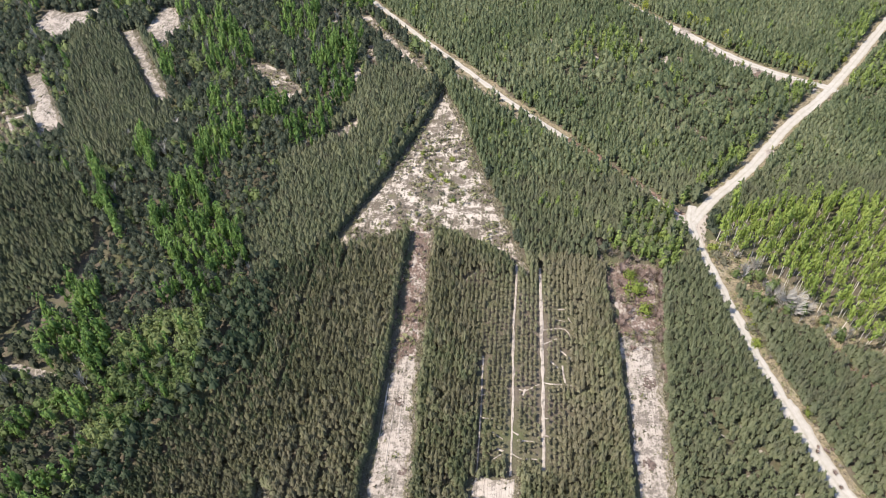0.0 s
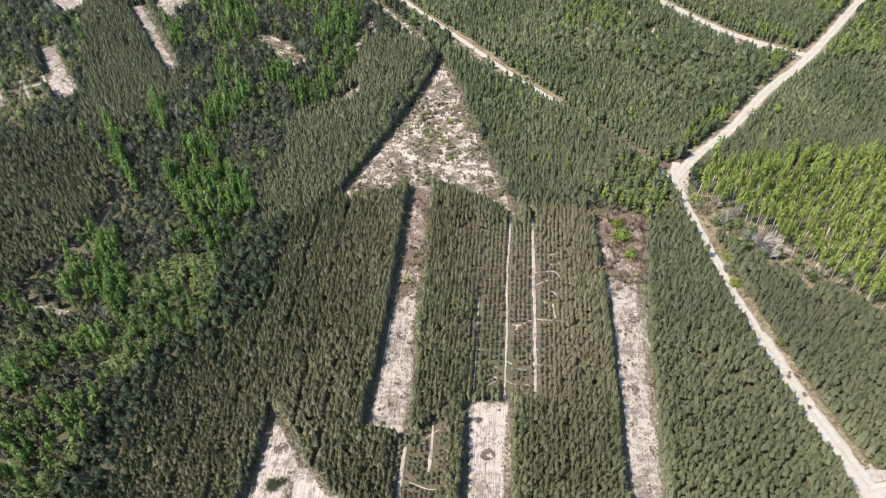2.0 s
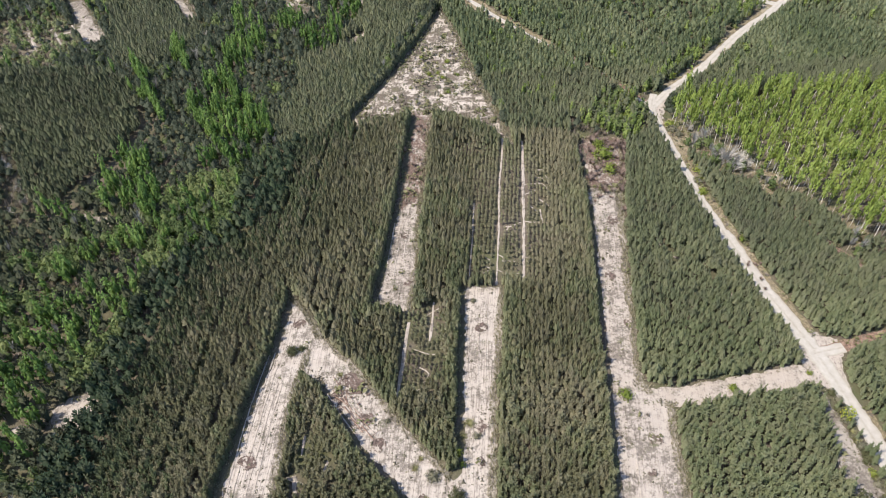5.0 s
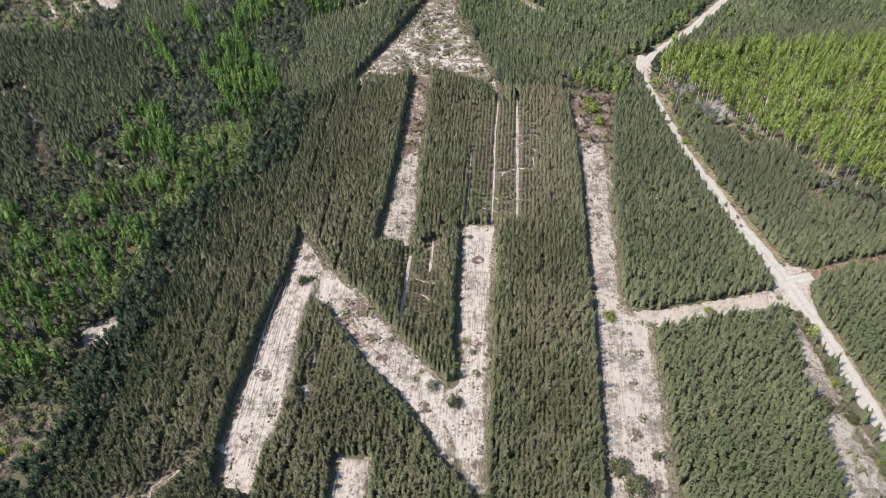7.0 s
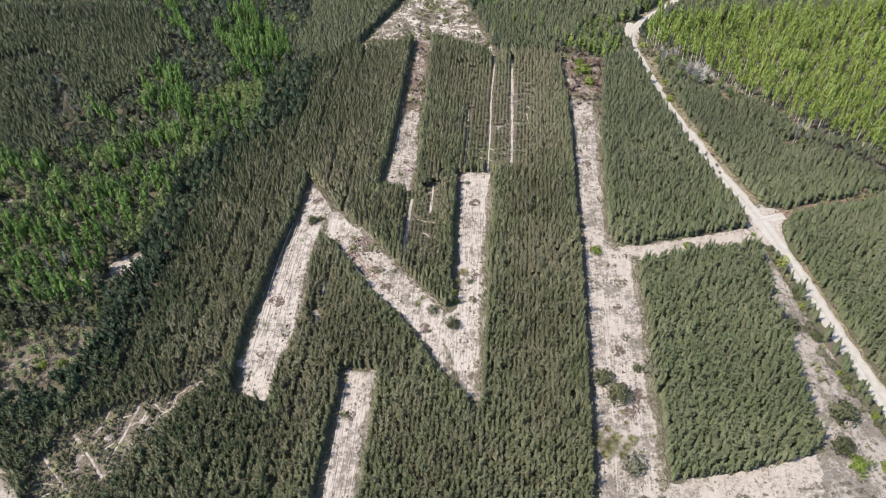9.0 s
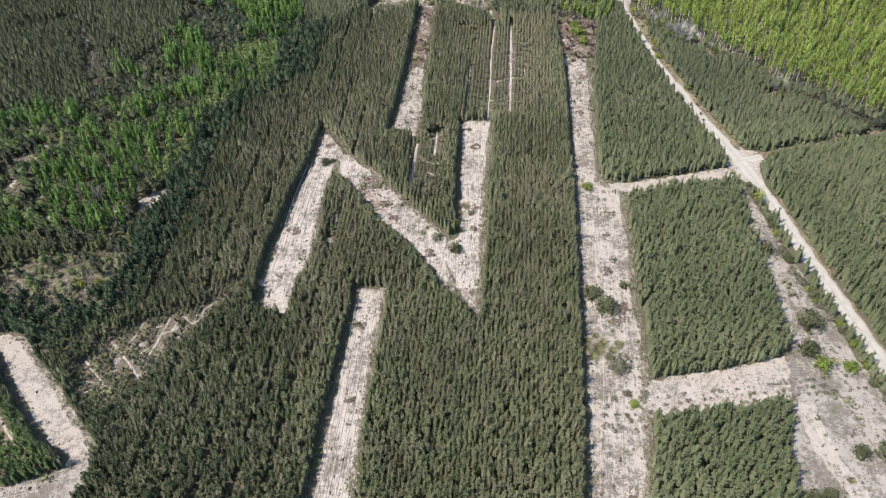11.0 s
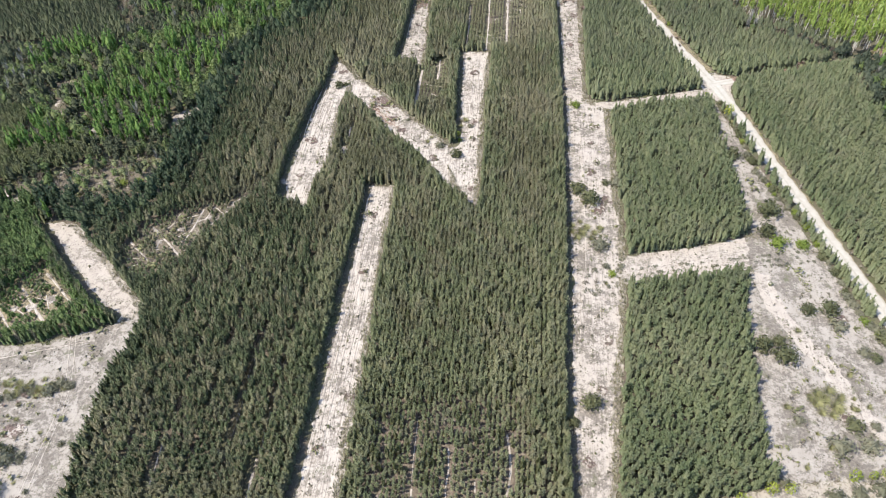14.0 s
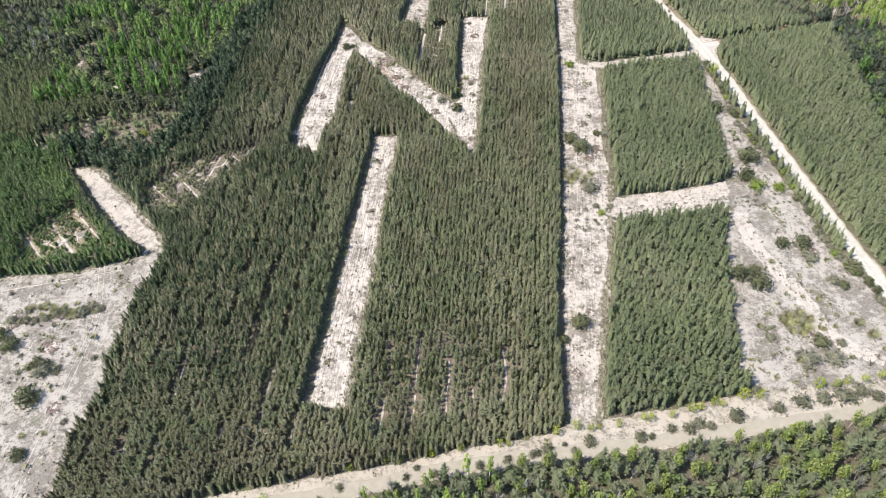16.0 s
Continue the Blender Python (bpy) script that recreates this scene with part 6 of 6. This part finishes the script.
HEDGES = [
    [ (101.1, 39.8), (102.3, 25.2), (102.1, 5.8), (103.8, -5.7), (106.4, -13.7), (110.2, -25.6) ],
    [ (109.6, -37.5), (112.4, -46.0), (111.9, -57.1), (115.0, -67.2), (118.0, -72.2), (119.8, -82.8), (121.4, -90.9) ],
]

for rows, group in ((FIELD_EAST, "bushes on the eastern sand"), (LANE_SIDE, "bushes along the sand lanes"), (VERGE_SOUTH, "bushes along the southern track"),
                    (SAPLINGS, "saplings along the southern track"), (FIELD_SOUTHWEST, "bushes on the south-western sand"),
                    (LETTER, "bushes in the sand letter"), (ROADSIDE, "bushes along the eastern road"), (BARE_TREES, "leafless trees"), (GRASS_SLOPE, "bushes on the grass slope"), (FAR_TRACK, "birches along the far track")):
    for kind, x, y, r in rows:
        bush(kind, x, y, r * (1.05 if kind == "pine" else 1.2), group)
for line in HEDGES:
    for q in smooth_line(line, 1.7):
        kind = br.choice(("willow", "willow", "pine", "willow", "fresh", "weed"))
        bush(kind, q.x + br.uniform(-0.7, 0.7), q.y + br.uniform(-0.7, 0.7), br.uniform(1.1, 1.9), "hedge along the eastern road")
# weedy bushes inside the arrowhead and the north-western patches
for kind, n, cx, cy, sx, sy, lo, hi in (("weed", 26, 1, 196, 9, 12, 0.9, 1.9), ("fresh", 10, 0, 196, 7, 9, 0.7, 1.3), ("willow", 12, -2, 184, 12, 8, 0.7, 1.4),
                                        ("weed", 14, -122, -95, 14, 24, 0.8, 1.8), ("willow", 8, -118, -95, 12, 22, 0.6, 1.2), ("weed", 16, 100, -82, 12, 22, 0.8, 1.8), ("weed", 8, 46, -20, 6, 18, 0.7, 1.5), ("weed", 6, -66, 252, 7, 7, 0.8, 1.6), ("brush", 56, 58, 140, 10, 15, 1.1, 2.4), ("brush", 9, 53, 120, 5, 6, 0.8, 1.4), ("brush", 20, -9, 148, 4, 20, 0.6, 1.4), ("brush", 10, -29, 46, 4, 4, 0.5, 1.1), ("weed", 14, -120, -74, 14, 3, 0.9, 2.0), ("willow", 8, -122, -75, 12, 3, 0.8, 1.5),
                                        ("brush", 14, 132, 64, 22, 4, 1.0, 2.0), ("brush", 8, 96, 84, 4, 12, 0.7, 1.3), ("willow", 5, -116, 6, 12, 4, 1.0, 1.9), ("fresh", 3, -116, 7, 5, 2, 1.2, 2.0)):
    for i in range(n):
        bush(kind, cx + br.gauss(0, sx * 0.6), cy + br.gauss(0, sy * 0.6), br.uniform(lo, hi), "bushes in the clearings")
for line, gap, sx, sy in (([(148, 245), (137, 253), (124, 265), (111, 282), (94, 303)], 2.6, 0.7, 0.7), ([(178, 265), (158, 243), (135, 221), (112, 197), (94, 180)], 4.0, 0.7, -0.7)):
    for q in smooth_line(line, gap):
        d = br.choice((-1, 1, 1) if sy > 0 else (-1, 1)) * br.uniform(3.6, 5.6)
        bush(br.choice(("sapling", "pale_sapling", "pale_sapling", "pale_sapling", "willow")), q.x + sx * d, q.y + sy * d, br.uniform(0.7, 1.3), "bushes along the far tracks")
for line in ([(49, 152), (48.6, 134), (47.6, 116)], [(66.5, 150), (64.6, 138), (61, 122)], [(-15.5, 168), (-14, 148), (-16.4, 124)]):
    for q in smooth_line(line, 1.5):
        bush("brush", q.x + br.uniform(-0.8, 0.8), q.y + br.uniform(-0.7, 0.7), br.uniform(1.0, 1.9), "brush along the littered strips")
for i in range(16):
    bush("pale_sapling" if i % 3 else "fresh", 70 + br.gauss(0, 4.0), 168 + br.gauss(0, 5.0), br.uniform(1.1, 1.9), "young birches by the junction")
# low dark shrubs in loose lines across the lower lane
for i in range(120):
    u = br.uniform(0, 1)
    x = 46 + 62 * u
    bush("dwarf", x, -40.5 + 9 * (u - 0.3) * 0.6 + br.choice((-2.6, -0.6, 1.6)) + br.uniform(-0.4, 0.4), br.uniform(0.35, 0.75), "shrubs on the lower lane")
for i in range(26):
    bush("dwarf", 36 + br.uniform(0, 11), -46 + br.uniform(-4, 8), br.uniform(0.4, 0.9), "shrubs on the lower lane")

# faint wheel tracks on the open sand
for line in ([(-112, -58), (-108, -78), (-109, -100), (-112, -135)], [(-152, -69), (-130, -65), (-106, -60)], [(88, -34), (70, -37.5), (50, -41)]):
    for off in (-0.75, 0.75):
        ribbon("wheel_track", [(x + off, y + 0.2 * off) for x, y in line], 0.30, 0.14, M_SAND_CLEAN, "faint wheel track pressed into the sand", "wheel track", 0.02, 1.0)

for line, offs in (([(-47.6, 60), (-50.6, 40), (-52.6, 20), (-54.4, 0)], (-3.2, -1.6, 0.2, 1.9, 3.4)), ([(-26.4, -4), (-29.6, -35), (-33.2, -66), (-38.2, -104)], (-3.4, -1.8, -0.4, 1.4, 3.0)),
                   ([(49, 30), (46, 5), (41, -35), (36, -60), (29, -100)], (-2.4, 2.8)), ([(9.6, 76), (8, 58), (6.4, 40)], (-2.8, 0.4, 2.6)), ([(-30.5, 46), (-24, 36), (-18.5, 29)], (-3.0, -1.8, -0.6, 0.8, 2.0, 3.2)), ([(-13.5, 110), (-15.5, 92), (-17, 78)], (-2.4, 0.2, 2.2))):
    for off in offs:
        a, b = br.uniform(0, 0.25), br.uniform(0.7, 1.0)
        pts = smooth_line([(x + off + br.uniform(-0.25, 0.25), y) for x, y in line], 3.0)
        pts = pts[int(a * len(pts)):max(int(b * len(pts)), 4)]
        ribbon("wheel_track", [(v.x, v.y) for v in pts], br.uniform(0.28, 0.48), 0.135, M_SAND_CLEAN, "pale furrow line scraped along the sand strip", "furrow", 0.03, 1.2)

# felled logs in the letter's diagonal
def log(x, y, turn, length, r):
    bm = bmesh.new()
    rings = []
    for i in range(6):
        s = i / 5
        k = r * (1 - 0.35 * s)
        rings.append([bm.verts.new((length * (s - 0.5), k * math.cos(6.2832 * j / 7) + 0.06 * math.sin(5 * s), k + k * math.sin(6.2832 * j / 7))) for j in range(7)])
    for a, b in zip(rings, rings[1:]):
        for j in range(7):
            bm.faces.new((a[j], a[(j + 1) % 7], b[(j + 1) % 7], b[j]))
    bm.faces.new(rings[0][::-1])
    bm.faces.new(rings[-1])
    me = bpy.data.meshes.new("felled_log")
    bm.to_mesh(me)
    bm.free()
    me.materials.append(M_LOG)
    ob = tagged(new("felled_log", me), "pale barked felled log lying on the sand", "log", "felled logs")
    ob.matrix_basis = pose(x, y, 0.22, 0, 0, turn)


M_LOG = bark("weathered_log", (0.26, 0.18, 0.145), (0.15, 0.10, 0.082), 2.0)
for x, y, turn, length in ((-26.5, 39, -52, 6.5), (-24.8, 36, -50, 5.5), (-27.6, 42.5, -55, 4.5), (-23.4, 37.2, -48, 6.0), (-22, 33.8, -50, 5.0), (-29.3, 43.5, -35, 4.0)):
    log(x, y, turn, length, 0.16)
for i in range(14):
    u = br.uniform(0, 1)
    log(-31 + 13 * u + br.uniform(-1.5, 1.5), 49 - 18 * u + br.uniform(-2, 2), br.choice((-52, -48, 30, -70)) + br.uniform(-15, 15), br.uniform(2.0, 4.5), br.uniform(0.06, 0.10))
# a band of weeds and dark bushes across the south-western field
for kind, n, (x0, y0), (x1, y1), wide, lo, hi in (("weed", 26, (-130, -78), (-106, -74), 3.0, 0.9, 2.0), ("willow", 14, (-130, -78), (-107, -75), 2.5, 0.8, 1.6), ("fresh", 4, (-124, -77), (-107, -75), 2.0, 0.6, 1.1), ("brush", 10, (-128, -80), (-110, -77), 2.0, 0.6, 1.2), ("pine", 6, (-123, -95), (-115, -93), 2.0, 0.9, 1.8)):
    for i in range(n):
        u = br.uniform(0, 1)
        bush(kind, x0 + (x1 - x0) * u, y0 + (y1 - y0) * u + br.gauss(0, wide * 0.5), br.uniform(lo, hi), "weeds across the south-western field")

# ---- tufts and litter on the sand ----
p = []
tg = np.random.default_rng(9)
for name, material, poly in CLEARINGS:
    q = np.asarray(poly)
    dens = {"bright_sand": 0.9, "pale_sand": 1.2, "clean_sand": 0.5, "verge_sand": 0.4, "weedy_sand": 2.4, "littered_sand": 1.2, "slash_litter": 1.0, "field_sand": 0.7, "dry_meadow": 1.2, "dry_verge": 1.5, "row_soil": 0.3}[material.name]
    area = (q.max(0) - q.min(0)).prod()
    c = np.stack([tg.uniform(q[:, 0].min(), q[:, 0].max(), int(area * dens)), tg.uniform(q[:, 1].min(), q[:, 1].max(), int(area * dens))], 1)
    t = radians(ROW_TURN)
    u = c[:, 0] * math.cos(t) - c[:, 1] * math.sin(t)
    snap = np.round(u / 1.1) * 1.1 + tg.normal(0, 0.14, len(u)) - u
    c[:, 0] += snap * math.cos(t)
    c[:, 1] -= snap * math.sin(t)
    c = c[inside(poly, c) & inside(HEART, c)]
    if len(c):
        n_ = rng_noise(c, 4.5, 1.7) + 0.5 * (rng_noise(c, 14, 3.1) - 0.5)
        p.append(c[n_ > 0.5])
p = np.concatenate(p)
far = np.ones(len(p), bool)
for _, width, line in ROADS:
    far &= off_line(line, p) > width / 2
p = p[far]
r_ = np.clip(tg.lognormal(-1.4, 0.45, len(p)), 0.12, 0.9)
stuff("heath_tufts", "tuft", p[:, 0], p[:, 1], r_ * 0.9, r_, tg.uniform(0, 1, len(p)), [M_TUFT], "grey-brown heath tufts in old furrows", "tufts", 55)

# weeds and low brush in the overgrown clearings and along the verges
q, big = [], {"bright_sand": 0.03, "weedy_sand": 1.0, "littered_sand": 0.8, "slash_litter": 0.7, "field_sand": 0.14, "pale_sand": 0.05, "clean_sand": 0.0, "verge_sand": 0.02, "dry_meadow": 1.2, "row_soil": 0.12, "dry_verge": 0.5}
for name, material, poly in CLEARINGS:
    o = np.asarray(poly)
    n_ = int((o.max(0) - o.min(0)).prod() * big[material.name])
    c = np.stack([tg.uniform(o[:, 0].min(), o[:, 0].max(), n_), tg.uniform(o[:, 1].min(), o[:, 1].max(), n_)], 1)
    c = c[inside(poly, c) & inside(HEART, c)]
    if len(c):
        q.append(c[rng_noise(c, 6.5, 7.7) + 0.4 * (rng_noise(c, 2.0, 9.1) - 0.5) > 0.52])
for _, width, line in VERGES:
    for pt in smooth_line(line, 0.8):
        q.append(np.array([[pt.x, pt.y]]) + tg.uniform(-0.5, 0.5, (2, 2)) * width)
q = np.concatenate(q)
q = q[inside(HEART, q)]
far = np.ones(len(q), bool)
for _, width, line in ROADS:
    far &= off_line(line, q) > width / 2 + 0.3
q = q[far]
half = tg.uniform(0, 1, len(q)) < 0.55
for sel, name, shape, mats, label in ((half, "dry_weeds", "low_scrub", [M_SCRUB, M_BARK_GREY], "low leafless brown weeds on sand"),
                                      (~half, "green_weeds", "low_weed", [M_WEED, M_BARK_GREY], "low olive-green weeds on sand")):
    r_ = np.clip(tg.lognormal(-0.32, 0.45, sel.sum()), 0.28, 1.9)
    stuff(name, shape, q[sel, 0], q[sel, 1], r_ * 0.9, r_, tg.uniform(0, 1, sel.sum()), mats, label, "weeds", 57)

# dry grass and low brush where the woods meet the sand
q = []
for name, material, poly in CLEARINGS:
    for pt in ragged(poly, 0.45, 0.0):
        if br.random() < 0.6:
            q.append((pt.x + br.gauss(0, 0.55), pt.y + br.gauss(0, 0.55)))
# a broader band of dead grass and low boughs along the borders that face the western sun
for name, material, poly in CLEARINGS:
    if not name.startswith(("sand_strip", "sand_letter", "sand_arrow", "weedy_strip", "littered")):
        continue
    pts = np.array([(v.x, v.y) for v in ragged(poly, 0.35, 0.0)])
    turn = sum(a[0] * b[1] - b[0] * a[1] for a, b in zip(poly, poly[1:] + poly[:1]))
    d = np.roll(pts, -2, 0) - np.roll(pts, 2, 0)
    out = np.stack([d[:, 1], -d[:, 0]], 1) / np.maximum(np.hypot(*d.T), 1e-6)[:, None] * (1 if turn > 0 else -1)
    for _ in range(5):
        sunny = tg.uniform(0, 1, len(pts)) < np.clip(out[:, 0], 0, 1) * 0.9
        q += list(pts[sunny] - out[sunny] * (tg.uniform(-0.3, 2.0, sunny.sum()) * (0.4 + rng_noise(pts[sunny], 5.0, 4.4)))[:, None])
lane_grass = []
for width, line in SCRAPES_ROWS:
    for pt in smooth_line(line, 0.16):
        lane_grass.append((pt.x + br.gauss(0, 0.22), pt.y + br.gauss(0, 0.3)))
lane_grass = np.array(lane_grass)
r_ = tg.uniform(0.35, 0.6, len(lane_grass))
stuff("lane_brush", "grass", lane_grass[:, 0], lane_grass[:, 1], r_ * 4.6, r_, tg.uniform(0.3, 1, len(lane_grass)), [M_FRINGE], "pale dry brush in lanes between pine rows", "dry grass", 61)
q = np.array(q)
q = q[inside(HEART, q)]
far = np.ones(len(q), bool)
for _, width, line in ROADS:
    far &= off_line(line, q) > width / 2 + 0.2
for name, material, poly in CLEARINGS:
    far &= ~(inside(poly, q) & (off_line(poly, q, True) > 2.2))
q = q[far]
r_ = np.clip(tg.lognormal(-0.75, 0.35, len(q)), 0.2, 1.0)
stuff("dry_grass_fringe", "grass", q[:, 0], q[:, 1], r_ * 1.5, r_, tg.uniform(0, 1, len(q)), [M_FRINGE], "dry grass and brush along the edges of the woods", "dry grass", 56)

# ---- single trees: the ones in the middle of the flight ----
TREE = {}


def tree(kind, shapes, leaf, wood_, name, label, category, group, x, y, r, h):
    i = br.randrange(len(shapes))
    if (kind, i) not in TREE:
        root = tagged(new(name), label, category, group)
        part("crown", mesh_of("crown", shapes[i], 0), leaf, root)
        part("trunk", mesh_of("trunk", shapes[i], 1), wood_, root)
        root.matrix_basis = pose(x, y, 0, 0, 0, br.uniform(0, 360))
        TREE[kind, i] = root
    else:
        root = copy_thing(TREE[kind, i], pose(x, y, 0, 0, 0, br.uniform(0, 360)))
    root.scale = (r, r, h)


FINE_PINE = [brush_pine(br, ((0.44, 1.0, 7), (0.64, 0.8, 6), (0.82, 0.45, 4)), 4) for _ in range(8)]
FINE_BIRCH = [leafy(br, 160, 0.18, 0.35, 0.85, 0.045, 0.94, 8, 0.26, 0.9, 0.6) for _ in range(6)]
for x, y in SINGLE_PINES:
    tree("pine", FINE_PINE, S_YOUNG_PINE, M_BARK_PINE, "young_pine", "young olive-green pine in a planted row", "pine tree", "pines of the plantation", x, y, 0.78 * br.uniform(0.85, 1.2), 5.2 * br.uniform(0.85, 1.12))
for x, y in SINGLE_BIRCHES:
    tree("birch", FINE_BIRCH, S_BIRCH, M_BARK_BIRCH, "birch_tree", "yellow-green birch with a white trunk", "birch tree", "birches south of the track", x, y, 1.5 * br.uniform(0.8, 1.2), 8.5 * br.uniform(0.85, 1.15))
